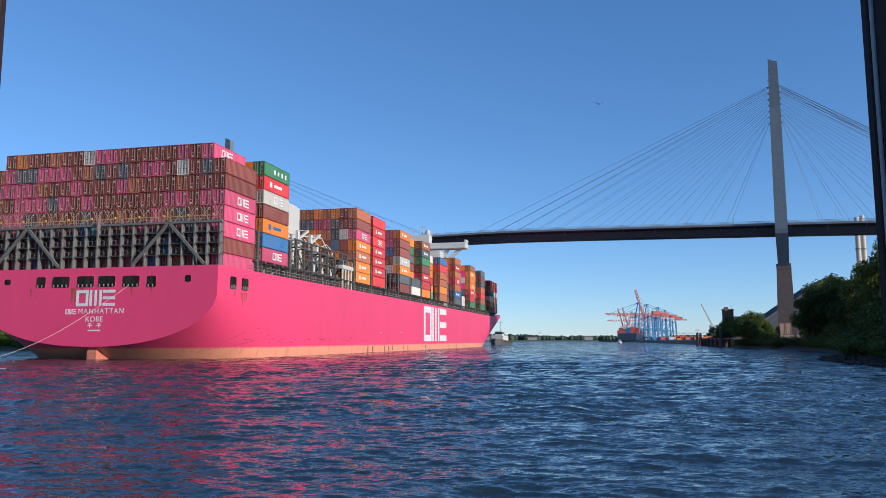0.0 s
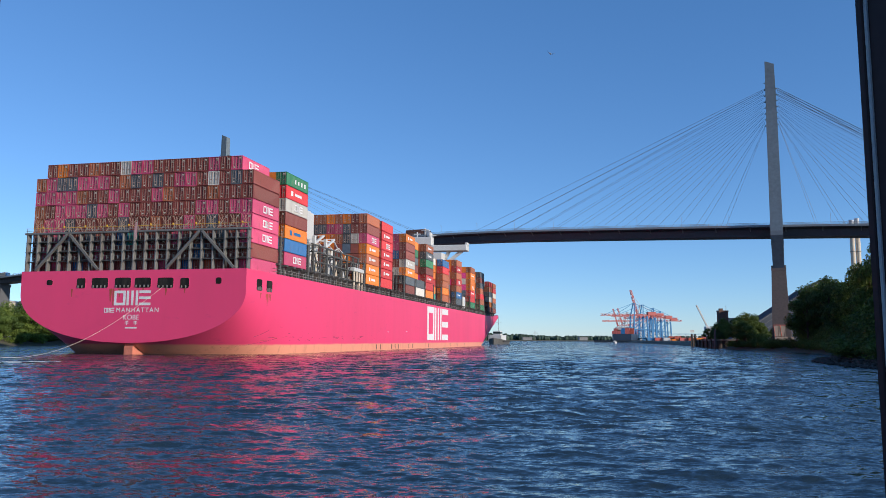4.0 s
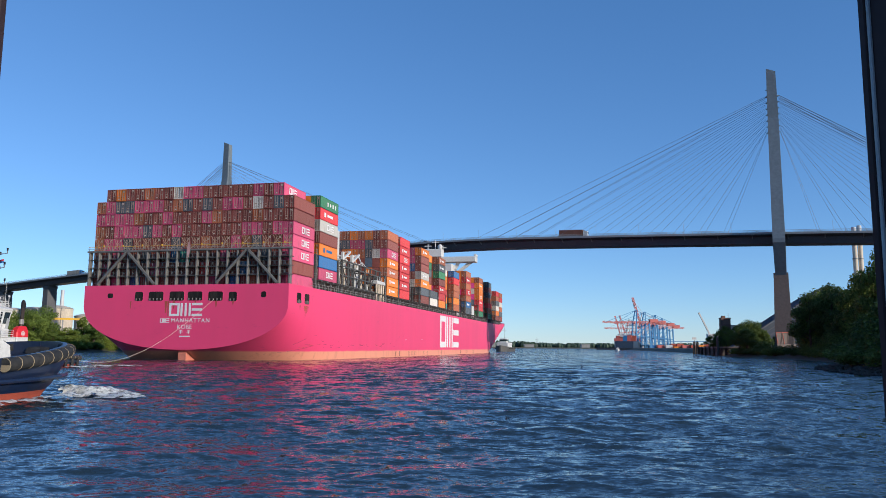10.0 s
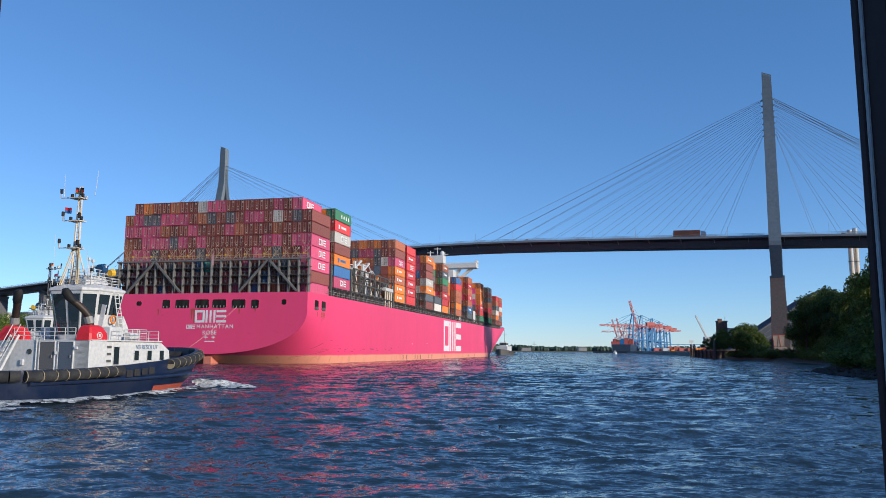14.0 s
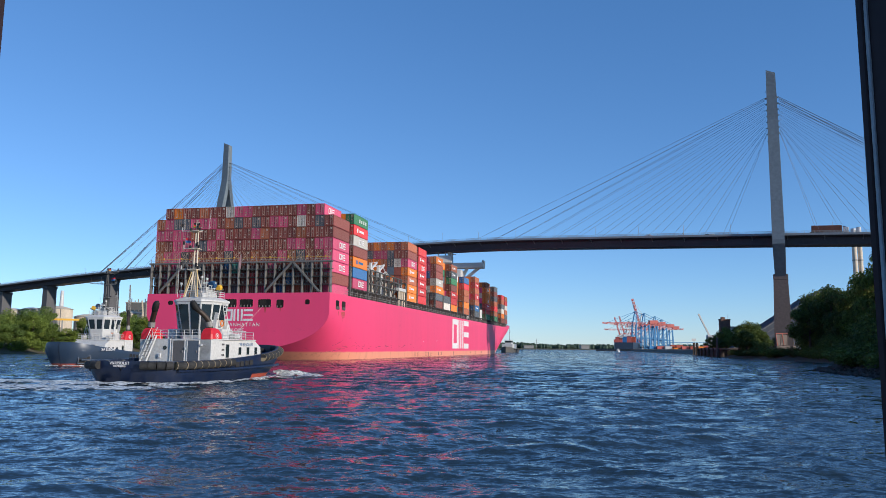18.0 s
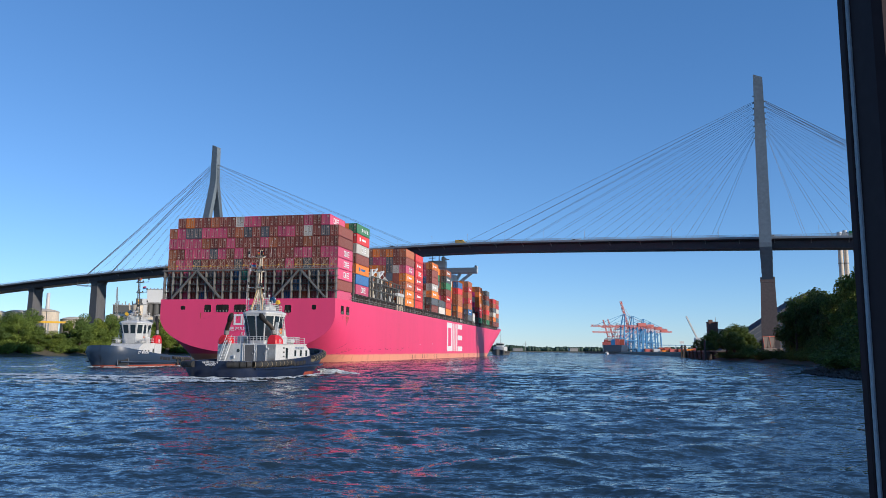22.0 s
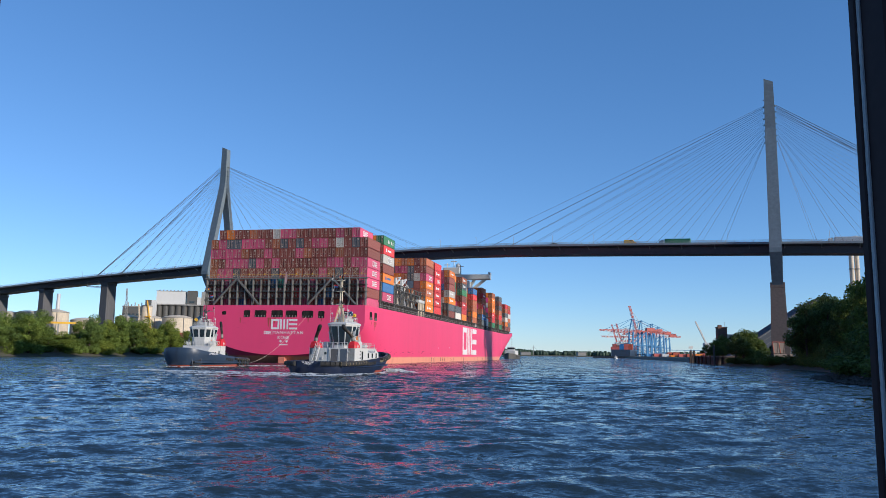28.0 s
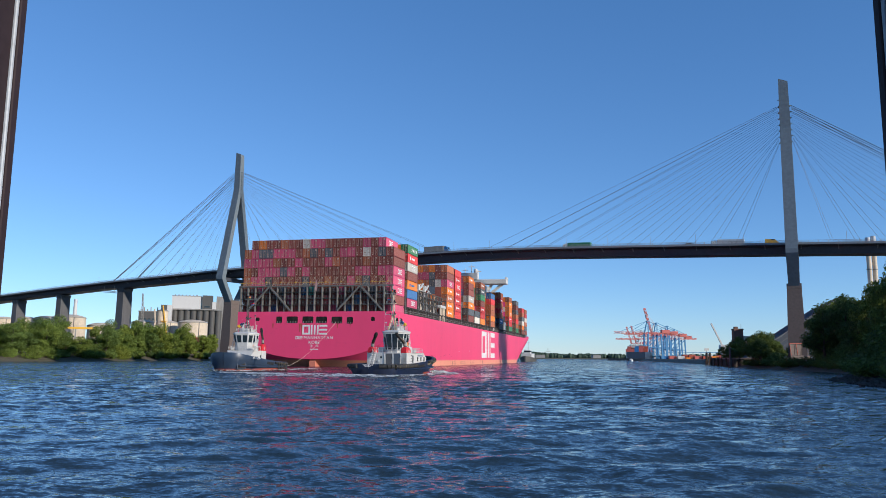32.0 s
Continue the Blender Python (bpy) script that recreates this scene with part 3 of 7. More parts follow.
    # approach piers
    for s, hw in ((-98.5, 7.1), (-160, 5.8), (-215, 5.8), (423.5, 7.1), (485.7, 5.8), (534.2, 5.8), (584, 5.6), (634, 5.6)):
        z = smooth_z(s) - 4.3
        pr = Mesh()
        rings = [[L(s + a, b, zz) for a, b in ((-w * .9, -d), (-w, -d * .6), (-w, d * .6), (-w * .9, d), (w * .9, d), (w, d * .6), (w, -d * .6), (w * .9, -d))]
                 for zz, w, d in ((-3, hw * 0.5 + .4, 4.2), (z - 2.4, hw * 0.47, 3.8), (z - 1.4, hw * 0.50, 4.2), (z, hw * 0.53, 4.4))]
        part("pier", pr.loft(rings), PIER_GREY, bridge, "tall grey concrete approach pier")
    # inspection gantry hung under the side span
    g = Mesh()
    s = 432.0
    z = smooth_z(s) - 4.2
    for a in (-5, 5):
        for o in (-6, 6):
            g.beam(L(s + a, o, z + 1.5), L(s + a, o, z - 2.4), 0.2, 0.2)
    for o in (-6, 6):
        g.beam(L(s - 6, o, z - 2.4), L(s + 6, o, z - 2.4), 0.25, 0.25)
        g.beam(L(s - 6, o, z - 1.3), L(s + 6, o, z - 1.3), 0.12, 0.12)
    for a in (-6, -2, 2, 6):
        g.beam(L(s + a, -6, z - 2.4), L(s + a, 6, z - 2.4), 0.2, 0.2)
    part("inspection_gantry", g, STEEL, bridge, "hanging grey steel inspection gantry")
    # lamp posts
    for k in range(26):
        s = -90 + 22.0 * k
        lp = Mesh().tube(L(s, 8.2, smooth_z(s)), L(s, 8.2, smooth_z(s) + 7.2), 0.09, 0.06, 5)
        lp.beam(L(s, 8.2, smooth_z(s) + 7.2), L(s, 6.9, smooth_z(s) + 7.4), 0.1, 0.08)
        part("lamp_post", lp, STEEL, bridge)
    return bridge


make_bridge()


# ---- the container ship ----
SHIP_HEADING = math.degrees(0.219)


def ship_pose(t):
    s = (t - 16) / 16
    return pose(-54.69 + 10.732 * s - 0.129 * s * s + 0.018 * s ** 3, 187.667 + 47.308 * s - 1.201 * s * s - 0.117 * s ** 3, 0, 0, 0, -SHIP_HEADING)


HB, TOPZ = 25.4, 16.8      # half beam, height of the deck edge


def hull_section(y, n=40):
    """Starboard half of a cross-section, from the keel line up to the deck edge."""
    pts = []
    top = TOPZ
    if y <= 110:
        # the rounded transom runs forward into a bilge that drops to the keel and squares up
        zk = 2.3 - 15.8 * min(1.0, y / 26.0) ** 1.1
        ex = 2.15 + 3.0 * min(1.0, y / 55.0)
        pts.append((0.0, zk))
        for i in range(n):
            z = zk + (top - zk) * (i / (n - 1)) ** 1.8
            r = min(1.0, max(0.0, (12.4 - z) / (12.4 - zk)))
            pts.append((HB * (1 - r ** ex) ** (1 / ex), z))
    else:
        zk, zc, ex = -13.5, -7.6, 5.15
        if y > 300:
            top = TOPZ + 2.6 * min(1, (y - 300) / 50) ** 1.5
        m = int(n * 0.5)
        raw = []
        for i in range(m + 1):
            th = math.pi / 2 * i / m
            raw.append((HB * max(0.0, math.sin(th)) ** (2 / ex), zc - (zc - zk) * max(0.0, math.cos(th)) ** (2 / ex)))
        for i in range(1, n - m + 1):
            raw.append((HB, zc + (top - zc) * i / (n - m)))
        for x, z in raw:
            f = max(0.0, min(1.0, z / TOPZ))
            yf = 262 + 68 * f ** 1.15
            yt = 351 + 15 * f ** 0.8
            if z < 0:
                yf, yt = 262 + 1.5 * z, 351
            b = 1.0
            if y > yf:
                u = min(1.0, (y - yf) / (yt - yf))
                b = max(0.0, 1 - u ** (1.7 + 0.6 * f))
            pts.append((x * b, z))
    return pts


def hull_material():
    """Magenta topsides over a faded salmon boot-topping; the line between them is straight and scuffed."""
    mat, nt, bs = nodes_of("magenta hull paint over salmon boot-topping")
    co = nt.nodes.new("ShaderNodeTexCoord")
    sep = nt.nodes.new("ShaderNodeSeparateXYZ")
    link(nt, co.outputs["Object"], sep.inputs[0])
    wear = noise_tex(nt, 0.25, 6, 0.7, (1, 1, 0.35))
    ad = nt.nodes.new("ShaderNodeMath")
    ad.operation = "MULTIPLY_ADD"
    link(nt, wear, ad.inputs[0])
    ad.inputs[1].default_value = -0.5
    link(nt, sep.outputs["Z"], ad.inputs[2])
    mr = nt.nodes.new("ShaderNodeMapRange")
    mr.inputs["From Min"].default_value, mr.inputs["From Max"].default_value = 1.55, 1.95
    link(nt, ad.outputs[0], mr.inputs["Value"])
    stain = ramp(nt, noise_tex(nt, 0.05, 5, 0.65, (1, 1, 0.2)), [(0.4, (0.80, 0.062, 0.168)), (0.75, (0.70, 0.062, 0.152))])
    scuff = ramp(nt, noise_tex(nt, 0.12, 7, 0.75, (1, 1, 3.0)), [(0.60, (0, 0, 0)), (0.72, (0.5, 0.5, 0.5))])
    top = mix(nt, scuff, stain, (0.45, 0.05, 0.13))
    rust = ramp(nt, noise_tex(nt, 0.45, 6, 0.75, (1, 1, 0.12)), [(0.55, (0.78, 0.31, 0.20)), (0.80, (0.45, 0.16, 0.10))])
    link(nt, mix(nt, mr.outputs[0], rust, top), bs.inputs["Base Color"])
    bs.inputs["Roughness"].default_value = 0.45
    bs.inputs["Specular IOR Level"].default_value = 0.35
    # shell plating shows as a faint wave in the steel
    bump(nt, bs, noise_tex(nt, 0.35, 2, 0.5), 0.35, 0.05)
    return mat


HULL_PAINT = hull_material()


def make_ship():
    ship = thing("container_ship", ship_pose(0), "huge magenta container ship stacked with coloured containers, seen from astern", "container ship")
    ys = [0, 0.3, 0.8, 1.5, 2.5, 4, 5.5, 7, 8.5, 10, 12, 14, 16, 18, 20, 22, 24, 26, 28, 31, 34, 38, 50, 64, 80, 100, 125, 160, 200, 240, 262, 275, 288, 300, 310, 320, 328, 336, 343, 349, 354, 358, 361, 363.5, 365.5]
    secs = [hull_section(y) for y in ys]
    n = len(secs[0])
    rings = []
    for y, sec in zip(ys, secs):
        rings.append([(x, y, z) for x, z in sec] + [(-x, y, z) for x, z in reversed(sec)])
    mb = Mesh().loft(rings, closed=False, caps=False)
    # transom plate
    mb.add(rings[0], [tuple(range(len(rings[0])))])
    me = mb.mesh("hull", HULL_PAINT, True)
    part("hull", me, None, ship, "magenta painted steel hull")
    # deck plate
    deck = Mesh()
    dr = []
    for y, sec in zip(ys, secs):
        x, z = sec[-1]
        dr.append([(-x, y, z - 1.1), (x, y, z - 1.1)])
    deck.loft(dr, closed=False, caps=False)
    part("deck", deck, STEEL_DARK, ship, "dark steel deck")
    return ship


ship = make_ship()

BOX_L, BOX_W, BOX_H, PITCH_X, PITCH_Z = 12.19, 2.42, 2.83, 2.515, 2.95


ROD = paint("tarnished lashing rod", (0.50, 0.36, 0.25), 0.55, 0.2, 0.4, (0.3, 0.18, 0.1), 2.0)
ENSIGN = paint("faded red and white cloth", (0.56, 0.36, 0.34), 0.85, 0.0, 0.7, (0.42, 0.10, 0.12), 1.6)
BOX_SEAL = paint("black door seal", (0.015, 0.014, 0.014), 0.8)
BOX_PLATE = paint("pale marking plate", (0.50, 0.43, 0.36), 0.6, 0.0, 0.5, (0.4, 0.28, 0.2), 2.0)
BOX_BAR = paint("galvanised locking bar", (0.36, 0.255, 0.20), 0.6, 0.2, 0.4, (0.22, 0.13, 0.09), 2.0)


def box_meshes():
    """One container: frame posts and rails, ribbed long sides, and a door end with locking bars."""
    made = {}
    for key, mat in BOX_PAINT.items():
        mb = Mesh()
        w, l, h = BOX_W / 2, BOX_L / 2, BOX_H
        # long sides in trapezoid ribs, roof and floor
        n = 26
        for sg in (-1, 1):
            ring_b, ring_t = [], []
            for i in range(n):
                y0 = -l + 0.12 + (2 * l - 0.24) * i / n
                dy = (2 * l - 0.24) / n
                for k, dep in ((0.0, 0.0), (0.28, 0.0), (0.42, 0.07), (0.86, 0.07)):
                    ring_b.append((sg * (w - dep), y0 + dy * k, 0.16))
                    ring_t.append((sg * (w - dep), y0 + dy * k, h - 0.12))
            ring_b.append((sg * w, l - 0.12, 0.16))
            ring_t.append((sg * w, l - 0.12, h - 0.12))
            mb.loft([ring_b, ring_t] if sg > 0 else [ring_t, ring_b], closed=False, caps=False)
        mb.add([(-w, -l, h - .03), (w, -l, h - .03), (w, l, h - .03), (-w, l, h - .03)], [(0, 1, 2, 3)])
        for sg in (-1, 1):
            for e in (-1, 1):
                mb.box(sg * (w - .06), e * (l - .07), h / 2, .13, .15, h)
            mb.box(sg * (w - .05), 0, .08, .11, 2 * l - .1, .16)
            mb.box(sg * (w - .04), 0, h - .06, .09, 2 * l - .1, .12)
        for e in (-1, 1):
            mb.box(0, e * (l - .06), .08, 2 * w - .1, .12, .16)
            mb.box(0, e * (l - .06), h - .06, 2 * w - .1, .12, .12)
        # front wall, ribbed
        mb.box(0, l - .1, h / 2, 2 * w - .2, .05, h - .2)
        # doors, set back in their frame, with dark seals and galvanised locking bars
        mb.box(-w / 2 + .02, -l + .14, h / 2, w - .16, .05, h - .34)
        mb.box(w / 2 - .02, -l + .14, h / 2, w - .16, .05, h - .34)
        for z in (.62, 1.45, 2.2):
            mb.box(0, -l + .11, z, 2 * w - .4, .03, .09)
        n_paint = len(mb.f)
        mb.box(0, -l + .155, h / 2, 2 * w - .2, .02, h - .2)
        n_dark = len(mb.f)
        for x in (-.86, -.34, .34, .86):
            mb.box(x, -l + .04, h / 2, .075, .06, h - .2)
        for x in (-.6, .6):
            mb.box(x, -l + .04, 1.15, .46, .05, .12)
        n_bar = len(mb.f)
        for x, z, ww, hh in ((.62, 2.38, .42, .15), (.62, 2.12, .36, .09), (-.6, .5, .26, .24)):
            mb.box(x, -l + .03, z, ww, .08, hh)
        me = mb.mesh("container", [mat, BOX_SEAL, BOX_BAR, BOX_PLATE])
        for q in range(n_paint, len(mb.f)):
            me.polygons[q].material_index = 1 if q < n_dark else (2 if q < n_bar else 3)
        made[key] = me
    return made


BOXES = box_meshes()


def container_box(key, x, y, z):
    return part("container", BOXES[key], None, ship, BOX_LABEL[key], m=pose(x, y + BOX_L / 2, z))


rest_rng = random.Random(11)
REST_KEYS = ["brown", "brown", "pink", "rust", "brown", "orange", "red", "slate", "white", "blue", "pink", "brown"]
# aft bay: top tier first, from port to starboard; p pink, b brown, r rust, o orange, w white, s slate, e red, u blue, g green
KEY = {"p": "pink", "b": "brown", "r": "rust", "o": "orange", "w": "white", "s": "slate", "e": "red", "u": "blue", "g": "green", "t": "teal"}
AFT = [" bobbrbbwppbbbbbpbp ",
       "rpsspppbrsbsbppbwbsp",
       "pppprbbpbbbprbbbrbbp",
       "rbpppspbpbbbbbbppbpp",
       "rppsbbbbsbbrbbprsbbp",
       "bbpbbsbbutbbbpbbbsbb",
       "bpbbbbpbbbbebbbubbbb"]
BASE_Z = 19.25


def column_x(c):
    return (c - 9.5) * PITCH_X


def stack_containers():
    for r, row in enumerate(AFT):
        for c, ch in enumerate(row):
            if ch == " ":
                continue
            z = BASE_Z + (6 - r) * PITCH_Z
            key = KEY[ch]
            if c == 19:
                key = ["", "brown", "brown", "pink", "pink", "pink", "brown"][r]
            if c == 18 and r == 0:
                key = "pink"
            container_box(key, column_x(c), 2.1, z)
    for c in range(20):
        container_box("pink" if c == 19 else KEY["bbpbubrbbs"[c % 10]], column_x(c), 2.1, BASE_Z - PITCH_Z + 0.02)
    # starboard faces of the other bays, top tier first: distance from the stern, colours
    bays = [(17.6, "gewboup"), (74.0, "rbporoo"), (88.5, "eeeeeee"), (117.0, "obbwosb"), (131.6, "ogsbosb"), (146.2, "rsgbeeo"),
            (160.8, "wooeot"), (175.4, "uerror"), (190.0, "ebrsbr"), (204.6, "rererus"), (240.0, "roooeeg"), (254.6, "rbwobo"), (269.2, "sbsrerg"),
            (283.8, "brsor"), (298.4, "erswob"), (313.0, "rewrsb")]
    set_in = {131.6, 160.8, 190.0, 254.6, 283.8}      # bays whose outermost row is empty
    for y, cols in bays:
        n = len(cols)
        for r, ch in enumerate(cols):
            container_box(KEY[ch], column_x(18 if y in set_in else 19), y, BASE_Z + (n - 1 - r) * PITCH_Z)
    container_box("slate", column_x(19), 131.6, BASE_Z + PITCH_Z)
    container_box("white", column_x(19), 131.6, BASE_Z)
    # doors that show over and beside the bays behind: the row over the engine casing
    for c in range(5, 19):
        for r in range(3):
            key = ["bobrobobrrorob", "rbspsobbssppsb", "orbspwbbboorswb"][r][c - 5]
            container_box(KEY[key], column_x(c), 74.0, BASE_Z + (6 - r) * PITCH_Z)
    for c in range(14, 19):
        for r in range(7):
            container_box(rest_rng.choice(REST_KEYS), column_x(c), 117.0, BASE_Z + (6 - r) * PITCH_Z)
    # the inner boxes of all bays, joined
    core = Mesh()
    spots = [(y, len(c)) for y, c in bays]
    for y, n in spots:
        for c in range(19):
            tiers = n if c > 2 else n - 1
            for r in range(tiers):
                if (y == 74.0 and c >= 5 and r >= 4) or (y == 117.0 and c >= 14) or (y in set_in and c == 18):
                    continue
                core.box(column_x(c), y + BOX_L / 2, BASE_Z + r * PITCH_Z + BOX_H / 2, BOX_W, BOX_L, BOX_H)
    ob = part("container_core", core, CORE, ship, "mixed steel containers behind the outer stacks")
    ob["kind"] = "stuff"


def core_material():
    mat, nt, bs = nodes_of("mixed container steel")
    geo = nt.nodes.new("ShaderNodeNewGeometry")
    col = ramp(nt, geo.outputs["Random Per Island"], [(0.0, (0.25, 0.065, 0.045)), (0.3, (0.45, 0.13, 0.05)), (0.45, (0.70, 0.06, 0.25)), (0.6, (0.25, 0.07, 0.05)), (0.72, (0.10, 0.13, 0.17)), (0.82, (0.70, 0.18, 0.02)), (0.92, (0.55, 0.5, 0.45)), (1.0, (0.04, 0.15, 0.3))])
    col.node.color_ramp.interpolation = "CONSTANT"
    g = ramp(nt, noise_tex(nt, 1.2, 5, 0.7), [(0.35, (0.7, 0.7, 0.7)), (0.7, (1.1, 1.1, 1.1))])
    link(nt, mix(nt, 1.0, col, g, "MULTIPLY"), bs.inputs["Base Color"])
    bs.inputs["Roughness"].default_value = 0.55
    return mat


CORE = core_material()
stack_containers()


def lettering(name, text, size, material, parent, m, label="", extrude=0.02, spread=1.0):
    """Text as a thin raised mesh, centred on m, in the built-in font."""
    cu = bpy.data.curves.new(name, "FONT")
    cu.body, cu.size, cu.align_x, cu.align_y, cu.extrude, cu.space_character = text, size, "CENTER", "CENTER", extrude, spread
    tmp = bpy.data.objects.new(name, cu)
    scene.collection.objects.link(tmp)
    bpy.context.view_layer.update()
    me = bpy.data.meshes.new_from_object(tmp.evaluated_get(bpy.context.evaluated_depsgraph_get()))
    bpy.data.objects.remove(tmp)
    me.materials.clear()
    me.materials.append(material)
    return part(name, me, None, parent, label, m=m)


ASTERN = Matrix.Rotation(radians(90), 4, "X")                                        # letters that face aft, -y
STARBOARD = Matrix.Rotation(radians(90), 4, "Z") @ Matrix.Rotation(radians(90), 4, "X")   # letters that face +x


def split_mark(name, parent, w, h, t, m, label):
    """A large owner's mark, each of its blocks a piece of its own."""
    u, b = w / 3.2, h * 0.18
    ring = Mesh()
    x = -w / 2
    for dx in (b / 2, u - b / 2):
        ring.box(x + dx, 0, 0, b, h, t)
    for z in (-h / 2 + b / 2, h / 2 - b / 2):
        ring.box(x + u / 2, z, 0.001, u, b, t)
    mark = part(name, ring, LETTER, parent, label, m=m)
    x += u * 1.1
    for dx in (b / 2, u / 2, u - b / 2):
        part("mark_bar", Mesh().box(x + dx, 0, 0, b * 0.95, h, t), LETTER, mark)
    x += u * 1.1
    for z in (-h / 2 + b / 2, 0, h / 2 - b / 2):
        part("mark_bar", Mesh().box(x + u / 2, z, 0, u, b, t), LETTER, mark)


def hull_x(y, z):
    """Half width of the hull at one height."""
    sec = hull_section(y)
    for (xa, za), (xb, zb) in zip(sec, sec[1:]):
        if za <= z <= zb and zb > za:
            return xa + (xb - xa) * (z - za) / (zb - za)
    return HB


# near-black colour stands in for the shade inside the ports
PORT_SHADE = paint("near-black shade of the mooring ports", (0.005, 0.005, 0.005), 0.95)
SCUFF = paint("scraped hull paint", (0.26, 0.04, 0.08), 0.6, 0.3, 0.5, (0.12, 0.05, 0.05), 1.0)
FRAME_STEEL = paint("weathered frame steel", (0.19, 0.185, 0.175), 0.65, 0.3, 0.45, (0.12, 0.075, 0.05), 0.5)


def rounded(w, h, r, shut=False):
    """The outline of a rectangle with rounded corners."""
    pts = [(sx * (w / 2 - r) + r * math.cos(a0 + k * math.pi / 6), sz * (h / 2 - r) + r * math.sin(a0 + k * math.pi / 6))
           for sx, sz, a0 in ((1, 1, 0), (-1, 1, math.pi / 2), (-1, -1, math.pi), (1, -1, 1.5 * math.pi)) for k in range(4)]
    return pts + pts[:1] if shut else pts


def ship_details():
    # mooring ports on the transom: near-black plates as the openings' shade, frame and rollers
    for x0, x1, z0, z1 in ((-19.3, -17.8, 13.9, 15.0), (-12.2, -10.1, 13.2, 15.3), (-8.7, -4.9, 13.2, 15.3), (-3.4, 0.3, 13.2, 15.3), (1.1, 4.8, 13.2, 15.25),
                           (6.2, 9.8, 13.1, 15.2), (11.2, 13.2, 13.0, 15.1), (18.9, 20.2, 13.8, 15.1)):
        w, h, cx, cz = x1 - x0, z1 - z0, (x0 + x1) / 2, (z0 + z1) / 2
        port = part("mooring_port", Mesh().loft([[(cx + a, y, cz + b) for a, b in rounded(w, h, .38)] for y in (0.05, -0.012)]), PORT_SHADE, ship, "near-black plate for an open mooring port, rounded corners")
        part("frame", Mesh().path([(cx + a, -0.01, cz + b) for a, b in rounded(w, h, .38, True)], 0.03, 5), HULL_PAINT, port)
        if w > 1.8:
            for k in range(int(w / 0.9)):
                part("roller", Mesh().tube((cx - w / 2 + 0.4 + 0.9 * k, -0.07, z0 + 0.1), (cx - w / 2 + 0.4 + 0.9 * k, -0.07, z0 + 0.6), 0.13, n=7), FRAME_STEEL, port)
    for y0, y1 in ((4.4, 6.9), (8.8, 11.6)):
        cy = (y0 + y1) / 2
        port = part("mooring_port", Mesh().loft([[(x, cy + a, 13.95 + b) for a, b in rounded(y1 - y0, 2.4, .4)] for x in (HB - .05, HB + .015)]), PORT_SHADE, ship, "near-black plate for an open mooring port, rounded corners")
        part("frame", Mesh().path([(HB + .01, cy + a, 13.95 + b) for a, b in rounded(y1 - y0, 2.4, .4, True)], 0.04, 5), HULL_PAINT, port)
        for k in range(3):
            part("roller", Mesh().tube((HB + .1, y0 + .5 + .8 * k, 12.85), (HB + .1, y0 + .5 + .8 * k, 13.5 + .12 * (k % 2)), .17, n=8), FRAME_STEEL, port)
    split_mark("owner_mark", ship, 8.2, 2.95, 0.03, pose(0.8, -0.03, 11.2) @ ASTERN, "white block mark on the stern")
    # the ship's name: the first word as three plain blocks
    split_mark("name_mark", ship, 2.3, 0.95, 0.03, pose(-4.3, -0.03, 8.75) @ ASTERN, "white block mark")
    lettering("name_lettering", "MANHATTAN", 1.32, LETTER, ship, pose(2.05, -0.03, 8.75) @ ASTERN, "white lettering on magenta", spread=1.25)
    lettering("port_lettering", "KOBE", 1.38, LETTER, ship, pose(0.7, -0.03, 7.3) @ ASTERN, "white lettering on magenta", spread=1.1)
    for x, w, z, h in ((-0.15, 0.9, 6.2, 0.8), (1.75, 0.9, 6.2, 0.8)):
        bar = Mesh().box(x, -0.03, z, w, 0.04, 0.14).box(x, -0.032, z, 0.14, 0.04, h).box(x, -0.031, z + 0.3, w * 0.7, 0.04, 0.12)
        part("lettering_bar", bar, LETTER, ship)
    part("lettering_bar", Mesh().box(0.8, -0.03, 5.25, 2.6, 0.04, 0.26), LETTER, ship)
    # tall block mark on the side
    split_mark("owner_mark", ship, 37.5, 12.9, 0.04, pose(HB + 0.03, 166.4, 9.5) @ STARBOARD, "tall white block mark on the ship's side")
    # scrapes and tug push marks
    for y, z in ((96, 5.6), (118, 6.0), (300, 9.0)):
        part("push_mark", Mesh().box(HB + 0.015, y, z, 0.03, 1.1, 0.22), LETTER, ship)
    for y in (84, 88, 100, 104, 108, 121, 126, 150, 190, 205, 222):
        part("draught_mark", Mesh().box(HB + 0.012, y, 1.0, 0.03, 0.5, 1.5), STEEL_DARK, ship)
    for y, z, h in ((9.4, 11.1, 2.6), (10.2, 11.5, 1.8), (10.9, 11.7, 1.3), (8.9, 11.7, 1.3), (6.4, 11.8, 1.1)):
        part("rust_streak", Mesh().loft([[(HB + 0.008, y - 0.3, z + h / 2), (HB + 0.008, y + 0.3, z + h / 2)], [(HB + 0.008, y - 0.05, z - h / 2), (HB + 0.008, y + 0.05, z - h / 2)]], closed=False, caps=False), RUST_RED, ship)
    for x, w, h in ((-13.2, 0.22, 1.6), (-4.2, 0.35, 2.6), (-3.6, 0.2, 3.4), (-2.2, 0.3, 1.7), (3.1, 0.2, 1.2), (8.2, 0.25, 1.4), (12.3, 0.2, 1.0)):
        part("rust_streak", Mesh().loft([[(x + w, -0.012, 13.1), (x - w, -0.012, 13.1)], [(x + w * 0.3, -0.012, 13.1 - h), (x - w * 0.3, -0.012, 13.1 - h)]], closed=False, caps=False), RUST_RED, ship)
    # scuffs along the side and long scratches on the quarter
    scuff = random.Random(5)
